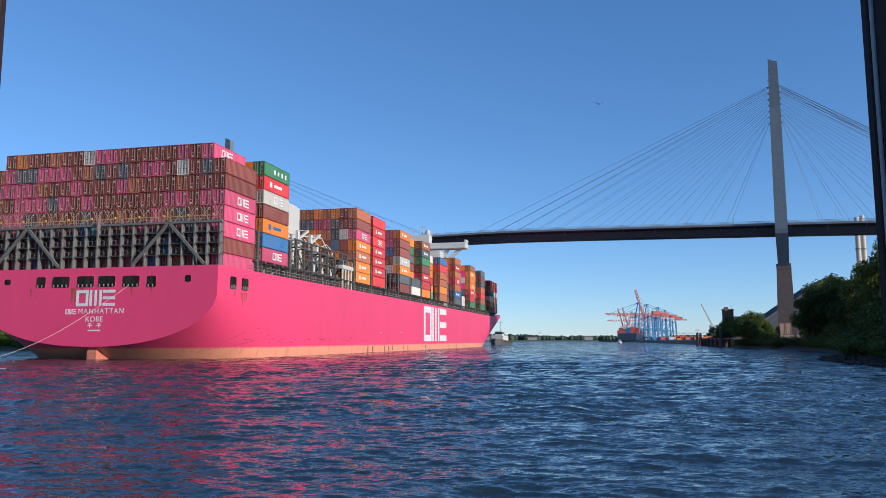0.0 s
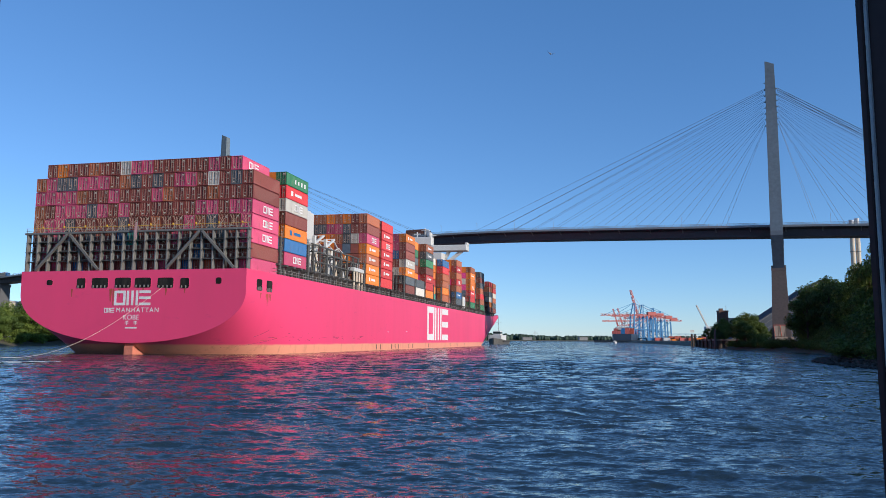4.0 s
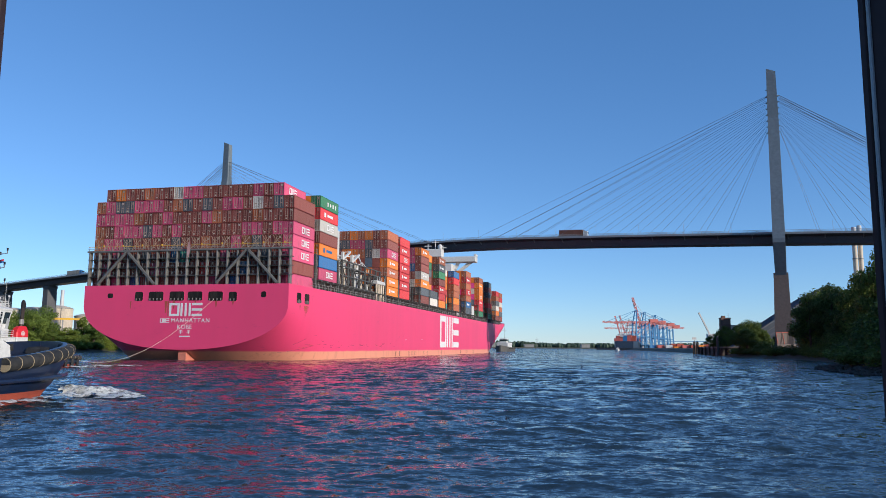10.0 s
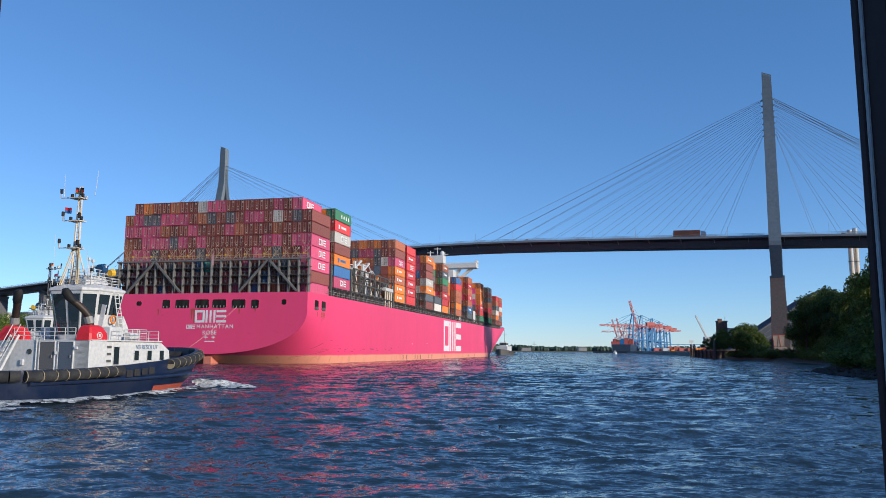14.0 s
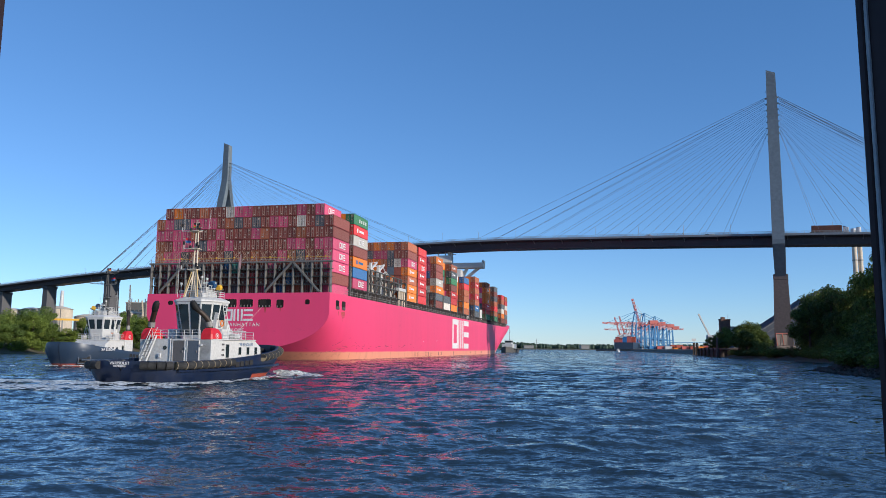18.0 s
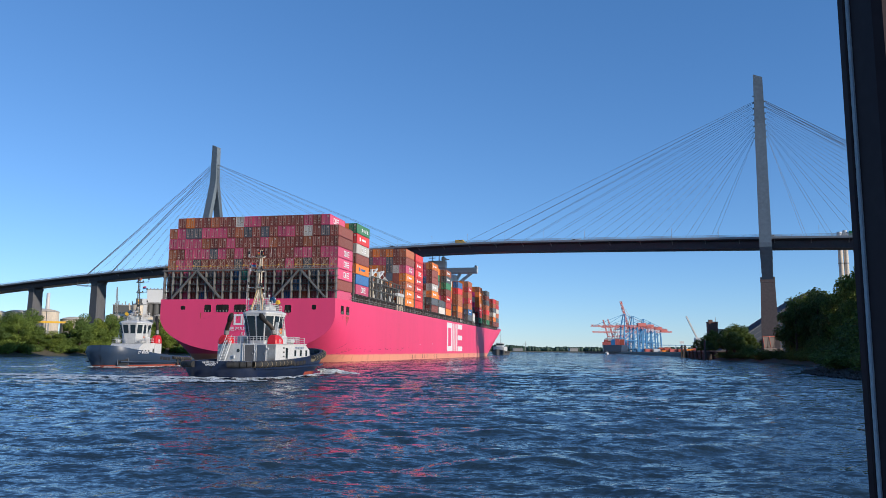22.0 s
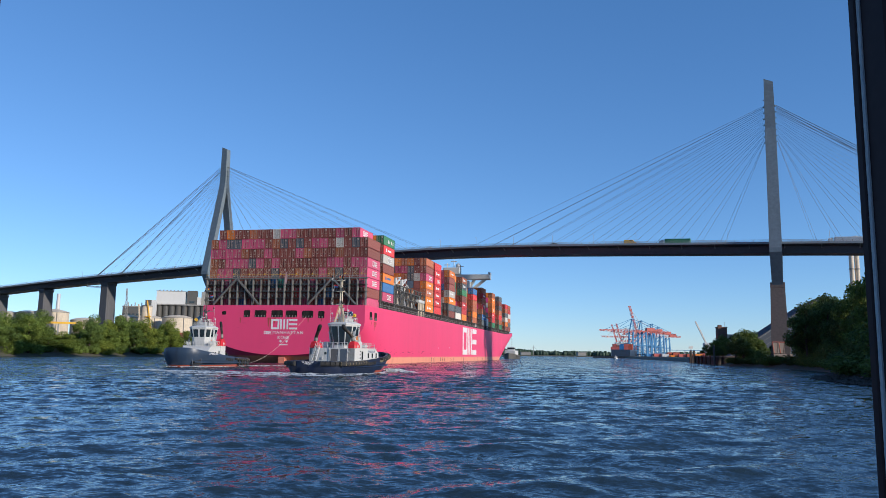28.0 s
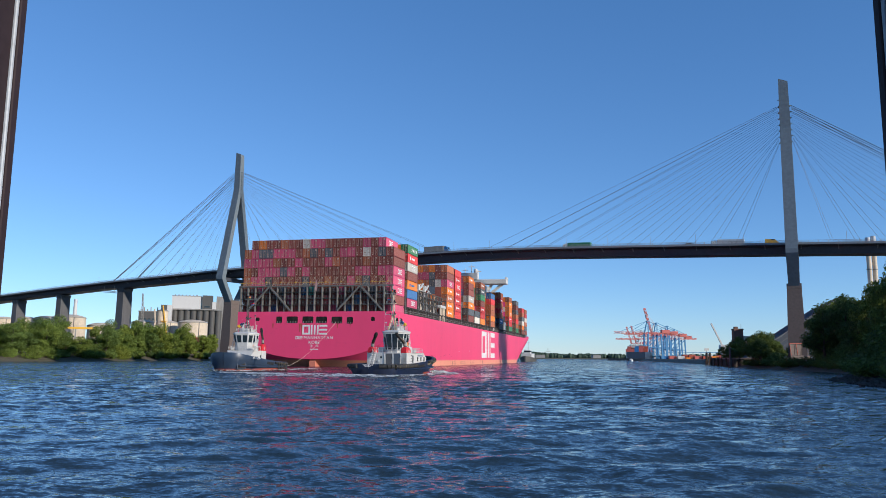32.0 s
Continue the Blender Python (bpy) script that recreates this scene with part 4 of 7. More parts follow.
    for k in range(34):
        y = 11 + 75 * scuff.random() ** 1.5
        z = (5.8 if y < 18 and k % 3 == 0 else 3.7) + scuff.gauss(0, 0.35)
        l, dz = scuff.uniform(0.4, 2.6), scuff.gauss(0, 0.12)
        part("scuff_mark", Mesh().beam((hull_x(y, z) + 0.01, y, z), (hull_x(y + l, z + dz) + 0.01, y + l, z + dz), 0.03, scuff.uniform(0.03, 0.10)), scuff.choice((RUST_RED, SCUFF, SCUFF)), ship)
    for y0, z0, y1, z1 in ((6.0, 1.4, 16.5, 3.4), (9.0, 3.6, 12.5, 5.0)):
        for k in range(6):
            a, b = k / 6, (k + 1) / 6
            ya, za, yb, zb = y0 + (y1 - y0) * a, z0 + (z1 - z0) * a, y0 + (y1 - y0) * b, z0 + (z1 - z0) * b
            part("scratch", Mesh().beam((hull_x(ya, za) + 0.03, ya, za), (hull_x(yb, zb) + 0.03, yb, zb), 0.06, 0.05), SCUFF, ship)
    # rudder top under the counter
    part("rudder", Mesh().loft([[(-1.0, 0.6, -4), (1.0, 0.6, -4), (1.2, 5.5, -4), (-1.2, 5.5, -4)], [(-0.95, 0.7, 1.4), (0.95, 0.7, 1.4), (1.1, 5.3, 1.4), (-1.1, 5.3, 1.4)], [(-0.8, 1.4, 2.7), (0.8, 1.4, 2.7), (0.9, 5.2, 2.7), (-0.9, 5.2, 2.7)]]), BOOT, ship, "faded salmon rudder head")
    # aft lashing frame
    for k in range(21):
        x = (k - 10) * PITCH_X
        mb = Mesh().box(x, 1.05, 20.75, 0.34, 1.1, 7.9, 0.05)
        for z in (18.6, 20.6, 22.6):
            mb.box(x + 0.24, 0.55, z, 0.16, 0.2, 0.3)
        part("lashing_post", mb, FRAME_STEEL, ship)
    part("lashing_beam", Mesh().box(0, 0.75, 24.75, 51.4, 0.75, 0.42, 0.05), FRAME_STEEL, ship, "grey steel top beam of the lashing frame")
    for z in (18.9, 20.9, 22.9):
        part("lashing_beam", Mesh().box(0, 1.3, z, 51.0, 1.4, 0.12), STEEL_DARK, ship)
        for k in range(20):
            x = (k - 9.5) * PITCH_X
            for dx in (-0.52, 0.52):
                hoop = [(x + dx + a, 1.0, z + h) for a, h in ((-.42, .3), (.42, .3), (.46, .4), (.46, .95), (.42, 1.05), (-.42, 1.05), (-.46, .95), (-.46, .4), (-.42, .3))]
                part("walkway_rail", Mesh().path(hoop, 0.045, 5), STEEL, ship)
    for z in (25.35, 25.85):
        part("top_rail", Mesh().beam((-25.5, 0.5, z), (25.5, 0.5, z), 0.07, 0.07), YELLOW if z > 25.6 else STEEL, ship)
    for k in range(26):
        x = -25.2 + k * 2.015
        part("stanchion", Mesh().box(x, 0.5, 25.4, 0.08, 0.08, 1.0), STEEL, ship)
    for c in (-15.09, 15.09):
        for sg in (-1, 1):
            part("diagonal_brace", Mesh().beam((c + sg * 0.3, 0.35, 24.4), (c + sg * 7.3, 0.35, 17.1), 0.45, 0.5, (0, 1, 0)), FRAME_STEEL, ship)
    for k in range(20):
        x = (k - 9.5) * PITCH_X
        for sg in (-1, 1):
            for z1, r in ((28.0, .036), (29.4, .022)):
                part("lashing_rod", Mesh().tube((x - sg * 1.1, 1.62, 24.9), (x + sg * (1.1 if z1 < 30 else .9), 1.9, z1), r, n=5, cap=False), ROD, ship, "tarnished pale lashing rod")
        if k % 2:
            part("deck_lamp", Mesh().box(x, .45, 26.05, .3, .3, .34, .05), YELLOW, ship, "small yellow deck lamp")
    # ensign on its staff, furled
    flag = Mesh().tube((-2.2, -0.1, 23.2), (-1.7, -0.25, 28.0), 0.05, n=6)
    part("flagstaff", flag, STEEL, ship, m=pose(2.9, 0, -1.2))
    part("ensign", Mesh().loft([[(-1.95 + a, -0.25 + b, z) for a, b in ((-w, -.05), (w, -.08), (w * .7, .1), (-w * .6, .12))] for z, w in ((27.7, .06), (27.2, .2), (26.5, .30), (25.7, .34), (24.9, .26), (24.3, .12))]), ENSIGN, ship, "furled faded red and white ensign", smooth=True, m=pose(2.9, 0, -1.2))
    # deck edge: rail, brackets under the stacks, lashing bridges between the bays
    for y in range(14, 322, 2):
        if y % 4 == 2:
            part("bracket", Mesh().box(HB - 1.0, y, 18.0, 1.3, 0.5, 2.3, 0.06).box(HB - 0.6, y, 18.9, 2.0, 0.9, 0.4), STEEL_DARK, ship)
        else:
            part("stanchion", Mesh().box(HB - 0.15, y, 17.4, 0.09, 0.09, 1.2), STEEL, ship)
    for z in (17.35, 17.95):
        part("deck_rail", Mesh().beam((HB - 0.15, 12, z), (HB - 0.15, 322, z), 0.07, 0.07), STEEL, ship)
    for y in (15.95, 31.2, 72.6, 87.3, 101.8, 115.6, 130.3, 144.9, 159.5, 174.1, 188.7, 203.3, 218.0, 238.6, 253.3, 267.9, 282.5, 297.1, 311.7):
        tall = 25.0
        for x in (HB - 0.5, HB - 3.2, HB - 8.2):
            part("lashing_post", Mesh().box(x, y, (16.5 + tall) / 2, 0.5, 0.7, tall - 16.5, 0.05), STEEL_DARK, ship)
        for z in (19.2, 22.2, 25.0):
            part("lashing_beam", Mesh().box(0, y, z, 2 * HB - 0.8, 0.9, 0.3), STEEL_DARK, ship)
        for z in (19.2, 22.2, 25.0):
            for dz in (.7, 1.25):
                part("walkway_rail", Mesh().path([(HB - 3.7, y - .4, z + .15), (HB - 3.7, y - .4, z + dz), (HB - 2.0, y - .4, z + dz), (HB - .23, y - .4, z + dz), (HB - .23, y + .4, z + dz), (HB - .23, y + .4, z + .15)], .04, 5), STEEL, ship)
            part("rail_post", Mesh().box(HB - 2.0, y - .4, z + .7, .07, .07, 1.1), STEEL, ship)
    # engine casing and the funnel block
    cas = part("engine_casing", Mesh().box(-1.2, 57.0, 27.4, 29.6, 10.0, 21.2, 0.25), WHITE, ship, "tall white engine casing")
    part("casing_cap", Mesh().box(-1.2, 57.0, 38.2, 28.4, 8.6, 0.5, 0.1), WHITE, cas)
    for k in range(4):
        part("vent_pipe", Mesh().tube((3 + 2.4 * k, 53.5, 38.4), (3 + 2.4 * k, 53.5, 39.6), 0.35, n=8), WHITE, cas)
    # open framework beside the casing, with a white truss crane on it
    for y in (36, 40.5, 45, 50, 55, 60, 65, 69):
        part("frame_post", Mesh().box(HB - 1.2, y, 21.3, 0.45, 0.45, 9.5), STEEL_DARK, ship)
        part("frame_post", Mesh().box(HB - 6.0, y, 21.8, 0.45, 0.45, 10.5), STEEL_DARK, ship)
        part("frame_beam", Mesh().box(HB - 3.6, y, 24.2, 4.8, 0.3, 0.3), STEEL_DARK, ship)
    for k in range(7):
        y = 36 + 4.7 * k
        part("frame_brace", Mesh().beam((HB - 1.2, y, 19.4 if k % 2 else 24.4), (HB - 1.2, y + 4.7, 24.4 if k % 2 else 19.4), 0.22, 0.22), STEEL_DARK, ship)
        part("deck_locker", Mesh().box(HB - 3.4, y + 1.5, 17.9 + 0.4 * (k % 3), 2.0, 2.2, 2.2 + 0.8 * (k % 3), 0.1), (WHITE, STEEL, STEEL_DARK)[k % 3], ship)
        part("vent_head", Mesh().tube((HB - 2.2, y + 0.6, 16.6), (HB - 2.2, y + 0.6, 20.5 + (k % 2)), 0.4, n=8), (CONCRETE_PALE, WHITE)[k % 2], ship)
    for z in (19.4, 22.0, 24.4, 26.0):
        part("frame_beam", Mesh().box(HB - 1.2, 52.5, z, 0.3, 35, 0.3), STEEL_DARK, ship)
        part("frame_beam", Mesh().box(HB - 6.0, 52.5, z, 0.3, 35, 0.3), STEEL_DARK, ship)
    crane = part("stores_crane", Mesh().box(HB - 5.0, 49, 27.2, 0.7, 30, 0.4, 0.05), WHITE, ship, "white trussed stores crane")
    for y in (36, 44, 52, 60):
        part("truss_brace", Mesh().beam((HB - 5.0, y, 27.2), (HB - 5.0, y + 3.6, 28.3), 0.2, 0.2).beam((HB - 5.0, y + 3.6, 28.3), (HB - 5.0, y + 7.4, 27.2), 0.2, 0.2), WHITE, crane)
    part("truss_chord", Mesh().beam((HB - 5.0, 38, 27.6), (HB - 5.0, 60, 29.6), 0.3, 0.3).beam((HB - 5.0, 60, 29.6), (HB - 5.0, 64, 27.3), 0.3, 0.3), WHITE, crane)
    part("crane_leg", Mesh().box(HB - 5.4, 58, 22.0, 1.8, 2.0, 10.0, 0.2), WHITE, crane)
    part("crane_leg", Mesh().box(HB - 5.4, 46, 22.0, 1.0, 1.2, 10.0, 0.2), WHITE, crane)
    stow = part("stores_house", Mesh().box(HB - 5.2, 41.5, 21.4, 4.2, 5.0, 9.6, .2), WHITE, ship, "cream painted stores house")
    part("house_roof", Mesh().box(HB - 5.2, 41.5, 26.4, 4.8, 5.6, .4, .05), WHITE, stow)
    for z in (19.0, 22.0, 24.6):
        part("house_rail", Mesh().box(HB - 3.05, 41.5, z, .08, 5.2, .1), CONCRETE_PALE, stow)
    for y in (37.2, 39.6, 45.6, 48.2, 53.4, 57.0, 61.2):
        part("white_post", Mesh().tube((HB - 1.9, y, 16.6), (HB - 1.9, y, 23.2 + .35 * (int(y) % 4)), .28, n=8), (WHITE, CONCRETE_PALE)[int(y) % 2], ship)
    for y, z in ((38.4, 25.6), (46.9, 25.2), (55.2, 24.4), (59.1, 24.8)):
        part("pipe_loop", Mesh().path([(HB - 1.6, y, z), (HB - 1.6, y + .6, z + .9), (HB - 1.6, y + 1.6, z + .9), (HB - 1.6, y + 2.2, z)], .16, 6), CONCRETE_PALE, ship)
    for y in (40.0, 47.5):
        jib = part("crane_jib", Mesh().beam((HB - 2.6, y, 26.6), (HB - 2.6, y + 6.0, 29.4), .5, .5), WHITE, ship, "white stores crane jib")
        part("jib_stay", Mesh().beam((HB - 2.6, y, 28.6), (HB - 2.6, y + 6.0, 29.4), .14, .14), WHITE, jib)
        part("jib_post", Mesh().box(HB - 2.6, y, 26.4, .8, .8, 4.6, .1), WHITE, jib)
    plat = part("platform", Mesh().box(HB - 1.6, 67.5, 22.4, 3.0, 8.0, 1.1, 0.15), WHITE, ship, "white deck platform on posts")
    for y in (64.2, 66.4, 68.6, 70.8):
        part("pillar", Mesh().tube((HB - 0.6, y, 16.6), (HB - 0.6, y, 22.0), 0.32, n=8), CONCRETE_PALE, plat)
    for y in (64, 66, 68, 70.9):
        part("stanchion", Mesh().box(HB - 0.25, y, 23.5, 0.08, 0.08, 1.2), WHITE, plat)
    # accommodation with the navigation bridge and its wings
    acc = part("accommodation", Mesh().box(0, 229.5, 31.0, 28.0, 12.0, 29.0, 0.3), WHITE, ship, "white accommodation block")
    wing = part("bridge_wing", Mesh().box(0, 231.0, 48.2, 50.8, 6.5, 2.9, 0.3), WHITE, acc, "white navigation bridge with wings")
    part("window_band", Mesh().box(0, 234.3, 48.7, 46, 0.06, 1.1), GLASS, wing)
    for sg in (-1, 1):
        part("wing_strut", Mesh().beam((sg * 22.5, 231, 47.0), (sg * 14.2, 231, 40.5), 1.6, 1.5), WHITE, wing)
        part("wing_strut", Mesh().beam((sg * 16.0, 231, 47.0), (sg * 14.0, 231, 43.5), 1.6, 1.5), WHITE, wing)
        part("wing_end", Mesh().box(sg * 25.0, 231, 50.2, 1.2, 5.0, 1.4, 0.2), WHITE, wing)
    mast = part("radar_mast", Mesh().box(3, 229, 51.6, 10.0, 5.0, 4.2, 0.3), WHITE, acc)
    for x, h in ((0, 56.5), (4, 58.5), (8, 55.5)):
        part("mast_pole", Mesh().tube((x, 229, 51), (x, 229, h), 0.35, 0.2, 7), WHITE, mast)
        part("radar_arm", Mesh().box(x, 229, h - 1.0, 3.6, 0.4, 0.4), WHITE, mast)
    part("radar_dome", Mesh().loft([[(6.5 + r * math.cos(a), 229 + r * math.sin(a), z) for a in [2 * math.pi * i / 12 for i in range(12)]] for z, r in ((53.6, .7), (54.2, 1.2), (55.2, 1.3), (56.0, .9), (56.4, .2))]), WHITE, mast, smooth=True)
    # white lifeboat davit pod low between the forward bays
    part("locker", Mesh().box(HB - 1.4, 224.0, 21.0, 2.2, 5.0, 5.5, 0.4), WHITE, ship, "white lifeboat station box")
    part("locker", Mesh().box(HB - 1.2, 186.6, 19.8, 1.6, 2.2, 5.0, 0.3), WHITE, ship)
    # breakwater and foremast
    part("foremast", Mesh().tube((0, 340, 17), (0, 340, 36), 0.5, 0.25, 8).box(0, 340, 30, 4, 0.3, 0.3), WHITE, ship)
    # plain marks on container sides
    side_x = column_x(19) + BOX_W / 2 + 0.012
    for y, tiers in ((2.1, (3, 4, 5)), (17.6, (1, 2, 4, 6)), (74.0, (2, 3, 4, 5, 6)), (88.5, (1, 2, 3, 4, 5)), (117.0, (0, 3, 4)), (146.2, (0, 1, 4)), (204.6, (0, 2, 4)), (240.0, (0, 2, 3))):
        for r in tiers:
            n = 6 if y > 150 else 7
            z = BASE_Z + ((n - 1) - r) * PITCH_Z + 1.45
            if y == 2.1 or r == 2 or (y == 17.6 and r == 6):
                split_mark("container_mark", ship, 4.4, 1.5, 0.02, pose(column_x(19) + BOX_W / 2 + 0.012, y + 7.0, z) @ STARBOARD, "white block mark")
            else:
                ink = BLUE if y == 17.6 and r == 4 else LETTER
                mark = part("container_mark", Mesh().box(side_x, y + 6.6, z, 0.02, 3.8, 0.62), ink, ship)
                part("mark_block", Mesh().box(side_x, y + 3.2, z, 0.02, 1.1, 1.1), ink, mark)
    split_mark("container_mark", ship, 4.2, 1.5, 0.02, pose(column_x(18) + BOX_W / 2 + 0.012, 7.0, BASE_Z + 6 * PITCH_Z + 1.45) @ STARBOARD, "white block mark")
    for y, h in ((22.5, 1.0), (24.2, 0.8), (26.0, 1.0), (27.8, 1.0)):
        part("container_mark", Mesh().box(side_x, y, BASE_Z + 6 * PITCH_Z + 1.4, 0.02, 0.7, h), LETTER, ship)


ship_details()


def tow_rope():
    """The stern line, from a transom port down to the tug, slack enough to dip to the water."""
    a, b = Vector((7.6, -0.1, 13.4)), Vector((6.5, -47.6, 2.3))
    pts = []
    for k in range(25):
        u = k / 24
        p = a.lerp(b, u)
        pts.append((p.x, p.y, max(0.15, p.z - 4 * 5.6 * u * (1 - u) * (0.7 + 0.6 * u))))
    mb = Mesh()
    for p, q in zip(pts, pts[1:]):
        mb.tube(p, q, 0.03, n=6, cap=False)
    return single("tow_rope", mb, ROPE, "long pale tow rope from the ship's stern to a tug", "rope")


rope = tow_rope()


# ---- harbour tugs ----
SIZE_A, SIZE_B = 0.85, 0.92


def tug_rows_a():
    # along the ship's wake, overtaking slowly
    rows = [(0, -39.5, -10.5, 16), (5.5, -37.0, 20.8, 15), (9, -36.0, 41.0, 14), (13, -33.3, 64.0, 14), (16.5, -30.5, 83.0, 15), (19, -28.3, 97.0, 15), (23, -24.3, 120.0, 16), (28, -18.6, 146.0, 18), (32, -13.0, 168.0, 19)]
    return [(a, pose(x * SIZE_A, y * SIZE_A, 0.5, 0, 0, -h)) for a, x, y, h in rows]


def tug_rows_b():
    rows = [(0, -66.5, 75, 190), (6, -64.4, 93, 190), (9, -62.6, 102.5, 190), (14, -60.7, 119, 190), (17, -58.75, 128.5, 190), (19, -57.5, 136, 189), (21, -56.2, 142, 188.5), (23, -54.4, 148, 188), (25, -52.35, 153.5, 188), (28, -49.6, 162, 188), (32, -46.6, 172, 188)]
    return [(a, pose(x, y, 0.1, 0, 0, -h)) for a, x, y, h in rows]


RULE = [-14, -13.6, -12.6, -10.5, -7, -2, 3, 7, 9.5, 11.5, 13, 13.8, 14.2]
ST = [-14.2, -14.14, -14, -13.8, -13.4, -12.8, -12, -10.5, -7, -2, 3, 7, 9.5, 11.5, 12.4, 13, 13.45, 13.8, 14.05, 14.2, 14.26, 14.28]
HALF = [0.3, 1.5, 2.6, 3.4, 4.2, 4.8, 5.25, 5.6, 5.8, 5.8, 5.8, 5.6, 5.2, 4.45, 3.95, 3.45, 2.95, 2.35, 1.7, 0.95, 0.35, 0.06]


def tug_edge(y, tops):
    for k in range(len(ST) - 1):
        if ST[k] <= y <= ST[k + 1]:
            u = (y - ST[k]) / (ST[k + 1] - ST[k])
            return HALF[k] + (HALF[k + 1] - HALF[k]) * u, tops[k] + (tops[k + 1] - tops[k]) * u
    return (HALF[0], tops[0]) if y < ST[0] else (HALF[-1], tops[-1])


def rail_run(parent, pts, h, material, step=1.0):
    """A guard rail along the points: each run is one part."""
    for p, q in zip(pts, pts[1:]):
        p, q = Vector(p), Vector(q)
        mb = Mesh()
        n = max(1, int((q - p).length / step))
        for k in range(n + 1):
            c = p.lerp(q, k / n)
            mb.tube(c, c + Vector((0, 0, h)), 0.035, n=5)
        for f in (0.35, 0.68, 1.0):
            mb.tube(p + Vector((0, 0, h * f)), q + Vector((0, 0, h * f)), 0.03, n=5)
        part("guard_rail", mb, material, parent)


def make_tug(m, hull_paint, label, words, second):
    tug = thing("tugboat", m, label, "tugboat", "harbour tugs")
    tops = [1.75, 1.75, 1.75, 1.75, 1.8, 1.95, 2.25, 2.6, 2.9, 3.15, 3.35, 3.5, 3.55]
    if second:
        tops = [1.8, 1.8, 1.8, 1.85, 1.95, 2.15, 2.5, 2.9, 3.2, 3.5, 3.8, 4.0, 4.05]
    tops = [float(v) for v in np.interp(ST, RULE, tops)]
    rings, inner = [], []
    for y, b, z in zip(ST, HALF, tops):
        f = max(0, (y - 3) / 11)
        half = [(0.0, -3.2, 0.9), (0.72, -2.6, 0.9), (0.90 - 0.26 * f, -0.55, 0.95 - 0.04 * f), (0.93 - 0.22 * f, 0.0, 0.97 - 0.04 * f), (0.955 - 0.17 * f, 0.35, 0.98 - 0.03 * f), (0.99, z * 0.62, 1.0), (1.0, z * .86, 1.0), (.985 if second else 1.0, z, .995 if second else 1.0)]
        ring = [(b * k, y * s, h) for k, h, s in half] + [(b * max(0.1, 1 - 0.22 / b), y * 0.985, z), (b * max(0.1, 1 - 0.22 / b), y * 0.985, z - 0.95)]
        rings.append(ring + [(-x, yy, zz) for x, yy, zz in reversed(ring)])
    me = Mesh().loft(rings).mesh("hull", [hull_paint, RUST_RED], True)
    for p in me.polygons:
        if p.center.z < (0.25 if second else (-0.2 if p.center.y > 4 else -2.4)):
            p.material_index = 1
    part("hull", me, None, tug, "dark hull with red underwater paint")
    # rubbing fenders: rubber tubes in lengths with pale straps
    def fender(y0, y1, side, r, zoff, n):
        for k in range(n):
            a, b = y0 + (y1 - y0) * k / n, y0 + (y1 - y0) * (k + 1) / n
            xa, za = tug_edge(a, tops)
            xb, zb = tug_edge(b, tops)
            fb = part("fender", Mesh().tube((side * (xa + r * .5), a, za + zoff), (side * (xb + r * .5), b, zb + zoff), r, n=10), RUBBER, tug, "black rubber fender", True)
            part("strap", Mesh().tube((side * (xa + r * .5), a, za + zoff), (side * (xa + r * .5) + (xb - xa) * .05 * side, a + (b - a) * .05, za + zoff), r * 1.05, n=10), STRAP, fb)
    for sg in (-1, 1):
        fender(-12.4, -2.5, sg, 0.28 if second else 0.42, -0.45, 9)
        if not second:
            fender(4.5, 13.9, sg, 0.45, -0.45, 9)
    for sg in (-1, 1):
        corner = [(2.5, -14.2), (3.3, -14.0), (4.0, -13.7), (4.6, -13.2), (5.0, -12.6)]
        for (xa, ya), (xb, yb) in zip(corner, corner[1:]):
            part("fender", Mesh().tube((sg * xa, ya, 1.3), (sg * xb, yb, 1.3), 0.42, n=10), RUBBER, tug, "black rubber stern fender", True)
    for k in range(0 if second else 4):
        x0, x1 = -1.0 + 0.5 * k, -1.0 + 0.5 * (k + 1)
        part("bow_fender", Mesh().tube((x0, 14.2, 2.6), (x1, 14.2, 2.6), 0.55, n=10), RUBBER, tug)
    # freeing ports in the bulwark: near-black plates painted as the openings' shade
    for sg in (-1, 1):
        for k in range(4):
            y = -1.2 + 1.05 * k
            xx, zz = tug_edge(y, tops)
            part("freeing_port", Mesh().box(sg * (xx + 0.01), y, zz - 0.78, 0.05, 0.8, 0.6, 0.02), DARK, tug)
        for k in range(5 if second else 0):
            y = -11.5 + 1.7 * k
            xx, zz = tug_edge(y, tops)
            part("tyre", Mesh().box(sg * (xx + 0.16), y, 0.75, 0.3, 0.55, 1.5, 0.12), RUBBER, tug)
    # side deck belting
    for sg in (-1, 1):
        pts = []
        for y in (-12, -8, -4, 0, 4, 8, 11, 13):
            xx, zz = tug_edge(y, tops)
            pts.append((sg * (xx + 0.05), y, 0.75 + 0.02 * max(0, y)))
        part("belting", Mesh().path(pts, 0.16, 7), hull_paint, tug)
    # deckhouse with a sloping fore end
    aft = -5.6 if second else -6.1
    top_z = 4.45 if second else 4.0
    prof = [(aft, 1.0), (aft, top_z), (1.7, top_z), (3.2, 3.6), (3.6, 1.0)] if second else [(aft, 1.0), (aft, top_z), (3.7, top_z), (5.2, 3.2), (5.55, 1.0)]
    dh = part("deckhouse", Mesh().loft([[(x, y, z) for y, z in prof] for x in (-4.55, 4.55)]), WHITE, tug, "white painted deckhouse")
    part("deck_edge", Mesh().box(0, -1.9 if second else -1.1, top_z + .05, 9.5, 7.7 if second else 9.8, 0.12, 0.03), WHITE, dh)
